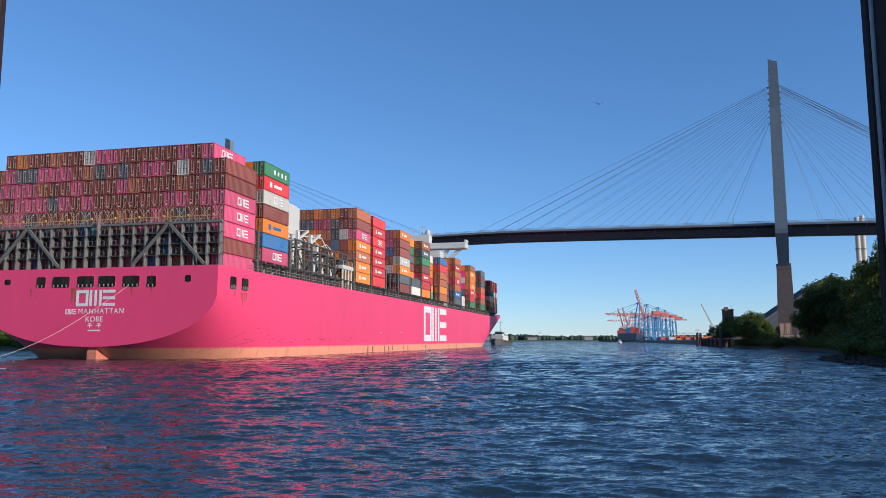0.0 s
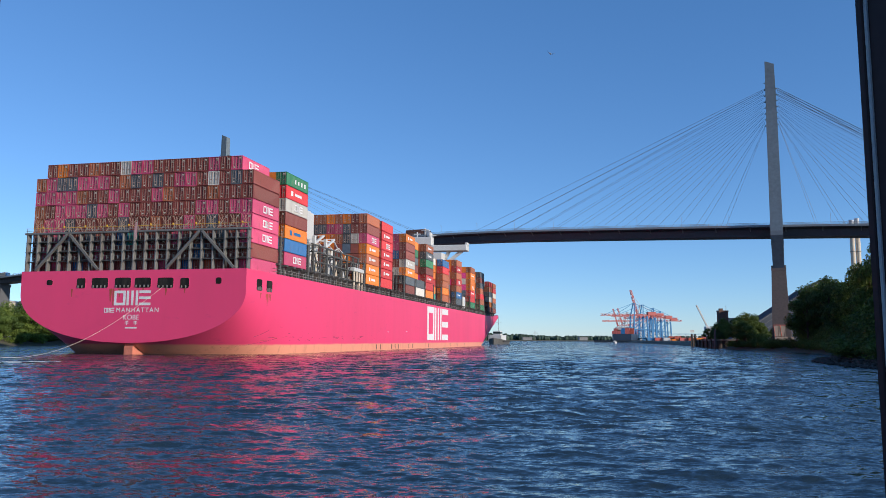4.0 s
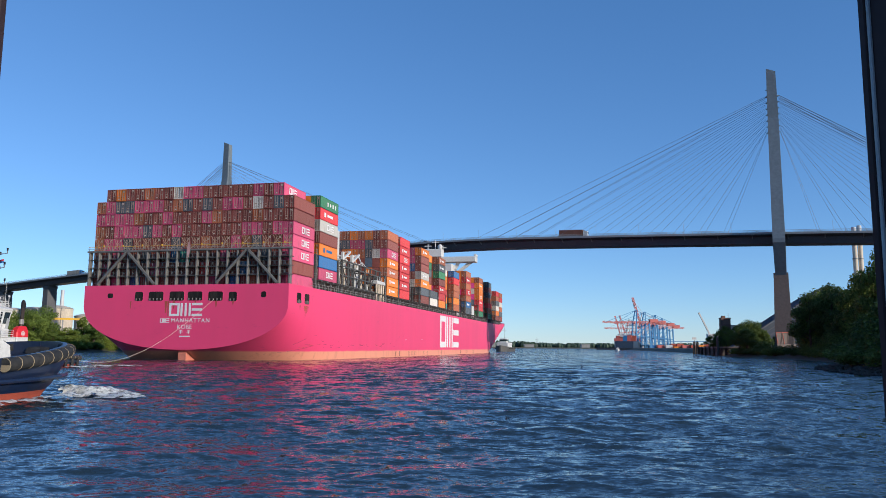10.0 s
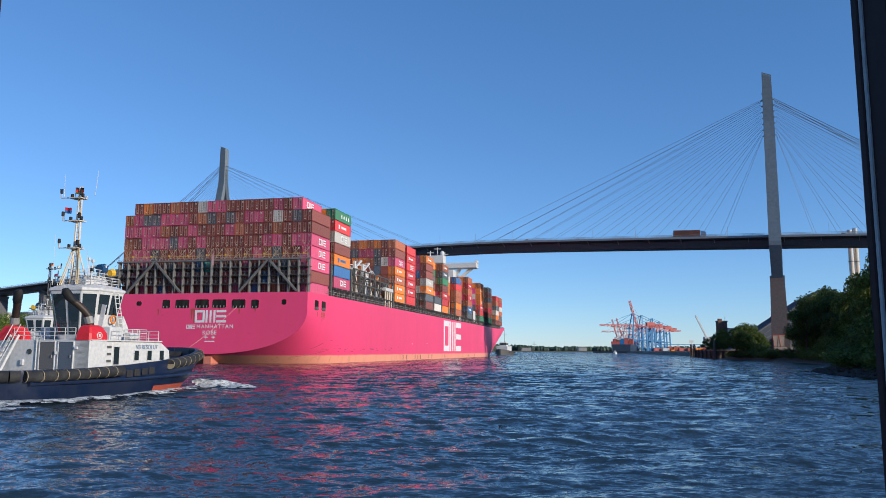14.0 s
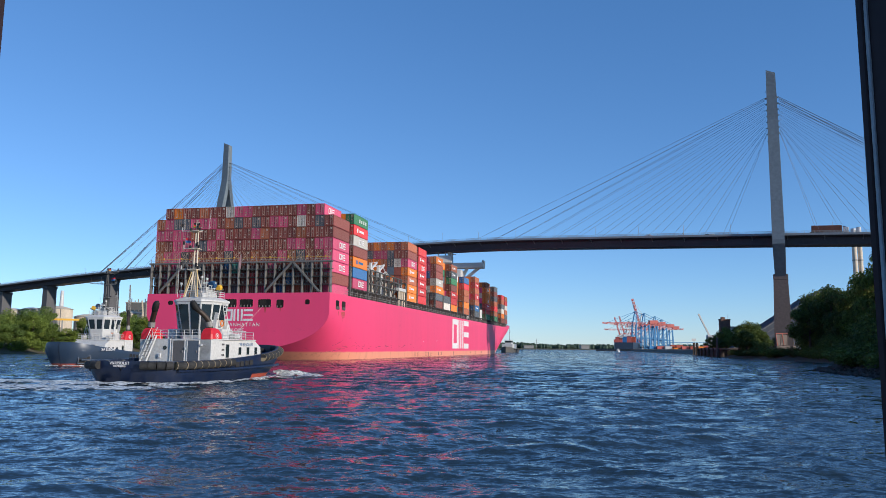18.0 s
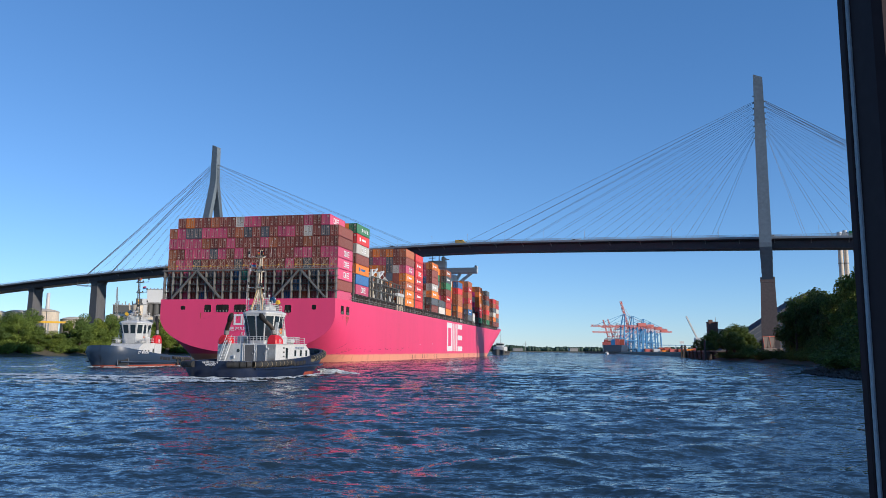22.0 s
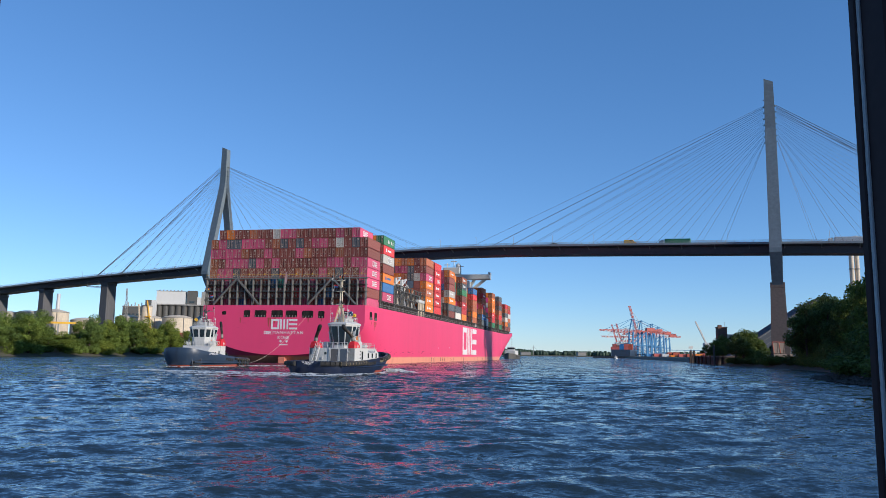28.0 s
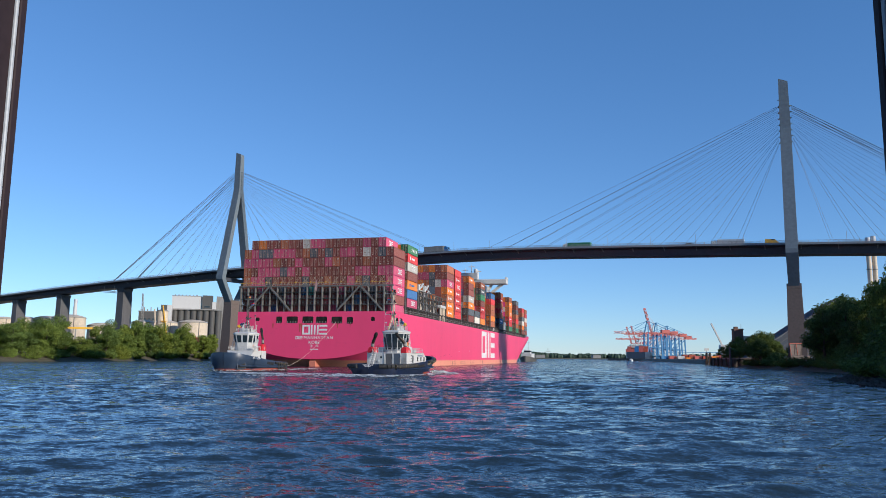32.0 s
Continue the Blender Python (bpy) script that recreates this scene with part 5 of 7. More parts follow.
    for x, w, mat in ((0.5, 1.45, DOOR_BEIGE), (2.35, 1.4, DOOR_SLATE)):
        d = part("door", Mesh().box(x, aft - .02, 2.75, w, 0.08, 2.3, 0.25), mat, dh, "weathered deckhouse door")
        part("door_frame", Mesh().box(x - w / 2 - .05, aft - .04, 2.75, .08, .1, 2.4).box(x + w / 2 + .05, aft - .04, 2.75, .08, .1, 2.4).box(x, aft - .04, 3.95, w + .1, .1, .08), WHITE, d)
        part("handle", Mesh().box(x + w * .36, aft - .1, 2.7, .06, .08, .25), STEEL, d)
    part("porthole", Mesh().tube((-1.3, aft - .04, 3.1), (-1.3, aft + .02, 3.1), .24, n=14), GLASS, dh)
    for x, z, w, h in ((-1.9, 2.2, .3, .5), (1.42, 3.0, .18, .3), (3.4, 3.4, .3, .25)):
        part("switch_box", Mesh().box(x, aft - .1, z, w, .18, h, .03), CRANE_PALE, dh)
    part("wall_pipe", Mesh().path([(-.55, aft - .08, 1.1), (-.55, aft - .08, 4.1), (-.3, aft - .08, 4.3)], .05, 6), WHITE, dh)
    for sg in (-1, 1):
        for y, w, h in ((-2.6, 0.75, 1.5), (-0.7, 0.62, 0.85), (0.6, 0.62, 0.85), (1.9, 0.62, 0.85)) if second else ((-2.6, 0.8, 1.6), (0.2, 0.75, 0.95), (2.1, 0.75, 0.95), (4.0, 0.75, 0.95)):
            wd = part("window", Mesh().box(sg * 4.56, y, 2.75, 0.05, w, h, 0.02), GLASS, dh)
            part("window_frame", Mesh().box(sg * 4.57, y - w / 2, 2.75, .07, .07, h + .1).box(sg * 4.57, y + w / 2, 2.75, .07, .07, h + .1).box(sg * 4.57, y, 2.75 + h / 2, .07, w, .07).box(sg * 4.57, y, 2.75 - h / 2, .07, w, .07), WHITE, wd)
        for k in range(3):
            part("vent", Mesh().box(sg * 4.57, -3.6, 2.3 + .6 * k, .06, .6, .22), STEEL_DARK, dh)
        lb = part("lifebuoy", Mesh().path([(sg * 4.62, (2.6 if second else 3.1) + .32 * math.cos(a), 1.75 + .32 * math.sin(a)) for a in [2 * math.pi * i / 12 for i in range(13)]], 0.07, 6), ORANGE, dh, "orange lifebuoy")
    # steep stair on the after side
    stair = part("stair", Mesh().beam((-3.2, aft - .1, 4.5), (-3.2, aft - 2.0, 1.2), .08, .2).beam((-2.4, aft - .1, 4.5), (-2.4, aft - 2.0, 1.2), .08, .2).tube((-3.2, aft, 5.4), (-3.2, aft - 2.0, 2.1), .035, n=5).tube((-2.4, aft, 5.4), (-2.4, aft - 2.0, 2.1), .035, n=5), WHITE, dh, "steep white ladder stair")
    for k in range(8):
        u = (k + .5) / 8
        part("tread", Mesh().box(-2.8, aft - .1 - 1.9 * u, 4.5 - 3.3 * u, .8, .24, .05), STEEL, stair)
    # funnels with leaning exhaust pipes
    for sg in (-1, 1):
        low = part("funnel_casing", Mesh().box(sg * (4.2 if second else 3.92), -4.3, 2.8 if second else 2.55, 1.5, 2.6 if second else 2.2, 3.6 if second else 3.0, 0.08), WHITE, tug)
        fn = part("funnel", Mesh().loft([[(sg * (4.2 + a * k), -4.3 + b * k - (1 - k) * .5, z) for a, b in ((-.80, -1.1), (-.64, -1.3), (.64, -1.3), (.80, -1.1), (.80, 1.1), (.64, 1.3), (-.64, 1.3), (-.80, 1.1))] for z, k in ((4.52, 1.04), (5.3, 1.0), (5.95, .76), (6.2, .5))]), TUG_RED, tug, "bright red funnel with a round white emblem")
        em = part("emblem", Mesh().path([(sg * 5.01, -4.3 + .36 * math.cos(a), 5.05 + .36 * math.sin(a)) for a in [2 * math.pi * i / 14 for i in range(15)]], .05, 5), WHITE, fn)
        part("emblem_mark", Mesh().box(sg * 5.0, -4.3, 5.05, .05, .26, .36), WHITE, em)
        pts = [(sg * 4.15, -4.5, 5.7), (sg * 4.12, -4.6, 6.5), (sg * 3.98, -4.75, 7.2), (sg * 3.7, -5.0, 7.85), (sg * 3.35, -5.35, 8.4), (sg * 3.0, -5.75, 8.85)]
        pipe = part("exhaust_pipe", Mesh().path(pts, .36, 10), SOOT, fn, "heat-browned exhaust pipe", True)
        part("pipe_end", Mesh().loft([[(sg * cx + r * math.cos(a), cy0 + r * .8 * math.sin(a), z + r * .45 * math.sin(a)) for a in [2 * math.pi * i / 10 for i in range(10)]] for cx, cy0, z, r in ((3.05, -5.7, 8.75, .40), (2.8, -6.0, 9.2, .48), (2.6, -6.2, 9.75, .46), (2.52, -6.3, 10.15, .30))]), BLACKENED, pipe, smooth=True)
        part("heat_shield", Mesh().tube((sg * 4.12, -4.6, 6.4), (sg * 3.98, -4.75, 7.15), .43, .43, 10, False), STEEL, pipe)
    if not second:
        squat = Matrix.Translation((0, -4.3, 4.05)) @ Matrix.Diagonal((.93, .84, .76, 1)) @ Matrix.Translation((0, 4.3, -4.52))
        for ob in [o for o in tug.children if o.name.split(".")[0] == "funnel"]:
            for o in (ob, *ob.children_recursive):
                o.data.transform(squat)
    # wheelhouse: eight-sided, windows leaning out
    def octa(hx, hy, c, z, cy):
        return [(x, cy + y, z) for x, y in ((-hx + c, -hy), (hx - c, -hy), (hx, -hy + c), (hx, hy - c), (hx - c, hy), (-hx + c, hy), (-hx, hy - c), (-hx, -hy + c))]
    cy = -1.1
    wh = part("wheelhouse", Mesh().loft([octa(2.0, 2.1, .9, top_z, cy), octa(2.05, 2.15, .9, top_z + .4, cy), octa(2.75, 2.85, 1.05, 8.4, cy), octa(2.85, 2.95, 1.05, 8.5, cy), octa(2.85, 2.95, 1.05, 8.7, cy), octa(2.1, 2.2, .9, 9.05, cy)]), WHITE, tug, "white wheelhouse with outward-leaning windows")
    lo, hi = octa(2.07, 2.17, .9, top_z + .45, cy), octa(2.74, 2.84, 1.04, 8.32, cy)
    for k in range(8):
        a, b, c, d = Vector(lo[k]), Vector(lo[(k + 1) % 8]), Vector(hi[(k + 1) % 8]), Vector(hi[k])
        out = (a + b - Vector((0, 2 * cy, 0)))
        out = Vector((out.x, out.y, 0)).normalized() * 0.03
        n = 2 if (b - a).length > 2.0 else 1
        for j in range(n):
            edge = .15 if second else .09
            u0, u1 = (j + edge) / n, (j + 1 - edge) / n
            q = [a.lerp(b, u0) + out, a.lerp(b, u1) + out, d.lerp(c, u1) + out, d.lerp(c, u0) + out]
            low_edge = .46 if second else (.04 if k in (0, 1, 7) else .50)
            q = [q[0].lerp(q[3], low_edge), q[1].lerp(q[2], low_edge), q[1].lerp(q[2], .96), q[0].lerp(q[3], .96)]
            part("window", Mesh().add([*q, *[p - out * .7 for p in q]], [(0, 1, 2, 3), (7, 6, 5, 4), (0, 4, 5, 1), (1, 5, 6, 2), (2, 6, 7, 3), (3, 7, 4, 0)]), GLASS, wh, "dark tinted wheelhouse window")
    rail_run(wh, [(-2.0, cy - 2.1, 9.0), (2.0, cy - 2.1, 9.0), (2.0, cy + 1.9, 9.0), (-2.0, cy + 1.9, 9.0), (-2.0, cy - 2.1, 9.0)], .8, WHITE)
    part("roof_house", Mesh().box(0, cy + .2, 9.4, 2.2, 2.4, .9, .12), WHITE, wh)
    if not second:
        part("fore_casing", Mesh().loft([[(x, y, z) for y, z in ((1.6, top_z), (3.0, top_z), (2.2, 6.0), (1.6, 6.0))] for x in (-1.5, 1.5)]), WHITE, dh)
    for sg in (-1, 1):
        mon = part("water_cannon", Mesh().tube((sg * 1.5, cy + 1.2, 9.0), (sg * 1.5, cy + 1.2, 9.9), .12, n=7), STEEL_DARK, wh)
        part("barrel", Mesh().tube((sg * 1.5, cy + .9, 9.9), (sg * 1.7, cy + 2.1, 10.2), .14, .09, 8), STEEL_DARK, mon)
        part("wheelhouse_door", Mesh().beam((sg * 2.2, cy - 1.0, 5.0), (sg * 2.62, cy - 1.0, 7.3), .9, .06, (0, 1, 0)), CRANE_PALE, wh)
        part("side_cabinet", Mesh().box(sg * 3.2, -1.6, top_z + .65, 1.0, 1.6, 1.3, .1), WHITE, dh)
        part("liferaft", Mesh().tube((sg * 3.5, .2, top_z + .5), (sg * 3.5, 1.4, top_z + .5), .36, n=10), WHITE, dh, "white liferaft canister", True)
    rail_run(dh, [(-3.1, aft + .1, top_z + .1), (3.1, aft + .1, top_z + .1)], 1.0, WHITE)
    rail_run(dh, [(4.5, -2.6, top_z + .1), (4.5, 1.6, top_z + .1), (-4.5, 1.6, top_z + .1), (-4.5, -2.6, top_z + .1)], 1.0, WHITE)
    rail_run(tug, [(-3.3, 4.6, 2.2), (3.3, 4.6, 2.2)], 1.0, WHITE)
    # mast
    mast = part("mast", Mesh().tube((-.3, cy - .5, 9.0), (-.12, cy - .3, 18.0), .13, .08, 7).tube((.3, cy - .5, 9.0), (.12, cy - .3, 18.0), .13, .08, 7), STEEL_DARK if second else CONCRETE_PALE, tug, "slim signal mast with cross-arms")
    top = 13.2 if second else 17.0
    for sx, sy in ((-.85, -1.0), (.85, -1.0), (-.7, .5), (.7, .5)):
        part("mast_stay", Mesh().tube((sx, cy + sy, 9.0), (0, cy - .35, 12.6), .065, n=6), STEEL_DARK if second else CONCRETE_PALE, mast)
    for z, w in ((12.4, 2.6), (14.9, 2.2), (17.0, 2.8)):
        arm = part("cross_arm", Mesh().box(-.6, cy - .4, z, w, .09, .09).box(-.6 - w / 2, cy - .4, z + .25, .09, .09, .5), STEEL if second else WHITE, mast)
        part("lantern", Mesh().tube((-.6 - w / 2, cy - .4, z + .45), (-.6 - w / 2, cy - .4, z + .85), .13, n=8), DARK, arm)
        part("lantern", Mesh().tube((.25, cy - .6, z + .2), (.25, cy - .6, z + .65), .14, n=8), DARK, arm)
    for k in range(19):
        part("rung", Mesh().box(0, cy - .48 + .008 * k, 9.3 + .45 * k, .5 - .014 * k, .06, .06), STEEL_DARK if second else CONCRETE_PALE, mast)
    for x, h in ((-1.8, 13.6), (1.7, 12.4), (2.0, 11.4)):
        part("antenna", Mesh().tube((x, cy - 1, 9.0), (x, cy - 1, h), .03, .015, 5), WHITE, mast)
    for z in (12.4, 14.9, 17.0):
        stage = part("mast_stage", Mesh().box(-.15, cy - .4, z - .1, 1.25, .95, .08), STEEL_DARK if second else CONCRETE_PALE, mast)
        for sx in (-.7, .42):
            part("signal_lamp", Mesh().box(sx, cy - .55, z + .14, .22, .24, .34, .04), DARK, stage)
    if not second:
        for sx in (-1, 1):
            part("mast_strut", Mesh().tube((sx * .95, cy - 1.1, 9.0), (sx * .22, cy - .35, 12.9), .055, n=6), MAST_BUFF, mast, "buff mast strut")
        part("whip_antenna", Mesh().tube((1.6, cy - .4, 17.1), (1.8, cy - .4, 19.4), .03, .015, 5), WHITE, mast)
        part("whip_antenna", Mesh().tube((-1.7, cy - .4, 17.1), (-1.75, cy - .4, 19.2), .03, .015, 5), WHITE, mast)
    # small flags at the yardarms
    def flag(x, z, w, h, mats, label):
        staff = part("flag_halyard", Mesh().tube((x, cy - .42, z - .6), (x, cy - .42, z + h), .02, n=5), STEEL, mast)
        for j, mat in enumerate(mats):
            z1, z0 = z + h * (1 - j / len(mats)), z + h * (1 - (j + 1) / len(mats))
            part("flag", Mesh().loft([[(x + w * u, cy - .42 + .1 * math.sin(5 * u) + o, zz - .1 * u) for o, zz in ((0, z1), (.02, z1), (.02, z0), (0, z0))] for u in (0, .25, .5, .75, 1)]), mat, staff, label)
    flag(-.5, 17.35, .95, .6, (DARK, TUG_RED, YELLOW), "small striped flag")
    flag(-1.5, 15.6, .8, .55, (TUG_RED, BLUE), "small red and blue flag")
    part("radar_scanner", Mesh().box(.6, cy + .6, 10.9, 1.8, .18, .22).tube((.6, cy + .6, 9.8), (.6, cy + .6, 10.8), .12, n=7), WHITE, wh)
    part("searchlight", Mesh().tube((1.0, cy + .2, 10.6), (1.0, cy + .9, 10.7), .46, .50, 14), DRUM_BLUE, wh, "blue searchlight drum")
    part("searchlight", Mesh().tube((1.5, cy + 1.1, 10.3), (1.5, cy + 1.6, 10.4), .34, .38, 10), YELLOW, wh, "yellow searchlight drum")
    for k in range(3):
        part("roof_box", Mesh().box(-1.4 + .7 * k, cy - 1.4, 9.3, .45, .5, .6, .05), (WHITE, ORANGE, STEEL)[k], wh)
    # clutter of the wheelhouse roof: a raised crown, rail posts, lamps, aerials; a stair and lifebuoy at its side
    part("roof_crown", Mesh().loft([octa(1.55, 1.6, .6, 8.95, cy), octa(1.5, 1.55, .6, 9.5, cy), octa(1.2, 1.25, .5, 9.62, cy)]), WHITE, wh)
    rail_run(wh, [(-1.3, cy - 1.3, 9.6), (1.3, cy - 1.3, 9.6), (1.3, cy + 1.2, 9.6), (-1.3, cy + 1.2, 9.6), (-1.3, cy - 1.3, 9.6)], .9, WHITE, .6)
    for sx, sy, h in ((-1.9, -1.9, 1.6), (1.9, -1.9, 1.3), (-1.0, 1.6, 1.5), (.2, 1.7, 1.9), (1.2, -1.0, 2.2), (-.6, .6, 2.6)):
        pole = part("roof_pole", Mesh().tube((sx, cy + sy, 9.0), (sx, cy + sy, 9.0 + h), .05, n=6), WHITE, wh)
        part("deck_lamp", Mesh().box(sx, cy + sy, 9.05 + h, .3, .26, .28, .05), (WHITE, DARK)[int(h * 10) % 2], pole)
    for sg in (-1, 1):
        part("lifebuoy", Mesh().path([(sg * (2.72 if not second else 2.2), cy + .5 + .34 * math.cos(a), 6.0 + .34 * math.sin(a)) for a in [2 * math.pi * i / 12 for i in range(13)]], .08, 6), ORANGE, wh, "orange lifebuoy")
        side = part("side_ladder", Mesh().tube((sg * 3.3, cy + 1.6, top_z), (sg * 2.8, cy + .9, 8.6), .05, n=5).tube((sg * 3.3, cy + 1.0, top_z), (sg * 2.8, cy + .3, 8.6), .05, n=5), WHITE, wh, "white steel ladder")
        for k in range(9):
            u = (k + .5) / 9
            part("rung", Mesh().box(sg * (3.3 - .5 * u), cy + 1.3 - .7 * u, 4.5 + 4.1 * u, .08, .6, .05), WHITE, side)
        if not second:
            part("house_front", Mesh().loft([[(x, y, z) for y, z in ((1.3, top_z), (2.6, top_z), (2.2, 5.4), (1.5, 6.4))] for x in (sg * .2, sg * 2.0)]), WHITE, dh, "white stepped casing before the wheelhouse")
            rail_run(dh, [(sg * 1.2, 3.6, top_z), (sg * 4.4, 3.6, top_z)], 1.0, WHITE)
    # winch, bollards, crane post
    win = part("winch", Mesh().tube((-1.3, 7.2, 2.6), (1.3, 7.2, 2.6), .75, n=14), STEEL_DARK, tug, "dark towing winch", True)
    for x in (-1.5, 1.5):
        part("winch_side", Mesh().tube((x - .1, 7.2, 2.6), (x + .1, 7.2, 2.6), 1.05, n=14), STEEL_DARK, win)
    part("towing_bitt", Mesh().box(-.7, 9.6, 2.6, .35, .35, 1.9, .06).box(.7, 9.6, 2.6, .35, .35, 1.9, .06).box(0, 9.6, 3.2, 1.9, .3, .3, .05), STEEL_DARK, tug)
    part("deck", Mesh().loft([[(-tug_edge(y, tops)[0] * .93, y * .97, 1.0 + .05 * max(0, y)), (tug_edge(y, tops)[0] * .93, y * .97, 1.0 + .05 * max(0, y))] for y in (-13.6, -10, -5, 0, 5, 10, 13.5)], closed=False, caps=False), STEEL_DARK, tug)
    for sg in (-1, 1):
        for y in (-10.5, -8.0):
            part("bollard", Mesh().tube((sg * 4.4, y, 1.0), (sg * 4.4, y, 1.75), .2, n=10), STEEL_DARK, tug)
    # names: on the bow quarters, the stern and the house
    if second:
        for sg in (-1, 1):
            lettering("name_lettering", words, .62, LETTER, tug, pose(sg * 5.78, 9.0, 2.72, 0, 0, sg * 14) @ (STARBOARD if sg > 0 else Matrix.Rotation(radians(180), 4, "Z") @ STARBOARD), "white lettering", spread=1.1)
        # solid near-black block, its colour the shade of a recess
        pocket = part("bow_pocket", Mesh().box(0, 0, 0, 1.9, .5, 1.2, .08), DARK, tug, "dark tow pocket low on the bow", m=pose(-3.3, 12.0, 1.0, 0, 0, 48))
        for dx, dz, w, h in ((-.98, 0, .14, 1.4), (.98, 0, .14, 1.4), (0, .66, 2.1, .14), (0, -.66, 2.1, .14)):
            part("pocket_frame", Mesh().box(dx, .05, dz, w, .62, h, .03), hull_paint, pocket)
    else:
        lettering("name_lettering", words, .42, LETTER, tug, pose(0, -14.25, 1.52) @ ASTERN, "white lettering")
        lettering("port_lettering", "HAMBURG", .30, LETTER, tug, pose(0, -14.25, 1.22) @ ASTERN, "white lettering")
        for sg in (-1, 1):
            lettering("name_lettering", words, .58, NAME_BLUE, dh, pose(sg * 4.58, 1.7, 3.5) @ (STARBOARD if sg > 0 else Matrix.Rotation(radians(180), 4, "Z") @ STARBOARD), "faded grey-blue lettering")
    # the house stands forward of amidships
    for ob in tug.children:
        kind = ob.name.split(".")[0]
        if kind in ("deckhouse", "wheelhouse", "funnel", "funnel_casing", "mast"):
            ob.location.y = 3.2 if second else {"mast": -0.3, "funnel": 0.4, "funnel_casing": 0.4}.get(kind, 1.1)
    slim = Matrix.Translation((0, cy, 0)) @ Matrix.Diagonal((.95, .90, 1, 1) if second else (.93, .95, 1, 1)) @ Matrix.Translation((0, -cy, 0))
    low = Matrix.Diagonal((.72, .95, 1, 1))
    fits = {"wheelhouse": slim, "deckhouse": low, "funnel": low, "funnel_casing": low} if second else {"wheelhouse": slim}
    for ob in tug.children:
        fit = fits.get(ob.name.split(".")[0])
        for o in (ob, *ob.children_recursive) if fit else ():
            o.data.transform(fit)
    size = SIZE_B if second else SIZE_A
    for me in {o.data for o in tug.children_recursive}:
        me.transform(Matrix.Scale(size, 4))
    for o in tug.children_recursive:
        o.location *= size
    return tug


tug_a = make_tug(tug_rows_a()[0][1], TUG_BLUE, "navy and white harbour tug with red funnels steaming up the river", "VB RESOLUT", False)
tug_b = make_tug(tug_rows_b()[0][1], TUG_GREY, "grey-blue and white harbour tug holding the ship's stern line", "ZP BISON", True)


# ---- trees ----
def leaf_cloud(mb, rng, blobs, count, size):
    """Small bent leaf sprays spread through the outer part of each blob."""
    total = sum(r * r for *_, r in blobs)
    for cx, cy, cz, r in blobs:
        for _ in range(int(count * r * r / total)):
            u, v = rng.uniform(-1, 1), rng.uniform(0, 2 * math.pi)
            q = math.sqrt(1 - u * u)
            rr = r * (0.45 + 0.62 * rng.random() ** 0.6)
            p = Vector((cx + rr * q * math.cos(v), cy + rr * q * math.sin(v), cz + rr * u * 0.85))
            s = size * rng.uniform(0.55, 1.35)
            face = Vector((q * math.cos(v) + rng.gauss(0, .45), q * math.sin(v) + rng.gauss(0, .45), u + .25 + rng.gauss(0, .45))).normalized()
            d = face.cross(Vector((rng.gauss(0, 1), rng.gauss(0, 1), rng.gauss(0, 1)))).normalized()
            e = face.cross(d)
            up = face * (s * 0.22)
            mb.add([p - d * s, p - e * s * 0.55 + up, p + d * s, p + e * s * 0.55 + up], [(0, 1, 2), (0, 2, 3)])


def tree_variant(seed, h, spread, leaf, count, material, label, low=0.15):
    rng = random.Random(seed)
    tr = thing("tree", pose(0, 0, -500), label, "tree")
    tk = Mesh()
    lean = (rng.uniform(-.4, .4), rng.uniform(-.4, .4))
    tk.tube((0, 0, -0.6), (lean[0], lean[1], h * 0.35), h * 0.022, h * 0.016, 8)
    tk.tube((lean[0], lean[1], h * 0.35), (lean[0] * 2, lean[1] * 2, h * 0.8), h * 0.016, h * 0.005, 7)
    blobs = [(lean[0] * 2, lean[1] * 2, h * 0.82, h * 0.17)]
    n = 14
    for k in range(n):
        a = 2 * math.pi * (k + rng.uniform(-.3, .3)) / n * 2.4
        hz = h * (low + 0.12 + 0.6 * k / n) + rng.uniform(-.5, .5)
        rad = spread * (1.0 - 0.45 * abs(k / n - 0.35)) * rng.uniform(.55, 1.0)
        p = (rad * math.cos(a), rad * math.sin(a), hz)
        tk.tube((lean[0], lean[1], max(0.4, hz - h * 0.14)), p, h * 0.008, h * 0.003, 5, False)
        blobs.append((*p, h * rng.uniform(.09, .16)))
        q = (p[0] * 1.2 + rng.uniform(-1, 1), p[1] * 1.2 + rng.uniform(-1, 1), hz + rng.uniform(-.5, 1.4))
        blobs.append((*q, h * rng.uniform(.05, .10)))
    part("trunk", tk, BARK, tr)
    cr = Mesh()
    leaf_cloud(cr, rng, blobs, count, leaf)
    part("crown", cr, material, tr)
    return tr


def bush_variant(seed, h, leaf, count, material):
    rng = random.Random(seed)
    tr = thing("bush", pose(0, 0, -500), "dense green waterside bush", "bush")
    blobs = [(rng.uniform(-1, 1) * h * .5, rng.uniform(-1, 1) * h * .4, h * rng.uniform(.25, .6), h * rng.uniform(.3, .45)) for _ in range(6)]
    tk = Mesh()
    for b in blobs:
        tk.tube((0, 0, -.4), (b[0], b[1], b[2]), h * .02, h * .008, 5, False)
    part("stem", tk, BARK, tr)
    cr = Mesh()
    leaf_cloud(cr, rng, blobs, count, leaf)
    part("crown", cr, material, tr)
    return tr


def shore_point(shore, y):
    for (xa, ya), (xb, yb) in zip(shore, shore[1:]):
        if ya <= y <= yb:
            return xa + (xb - xa) * (y - ya) / (yb - ya)
    return shore[-1][0]


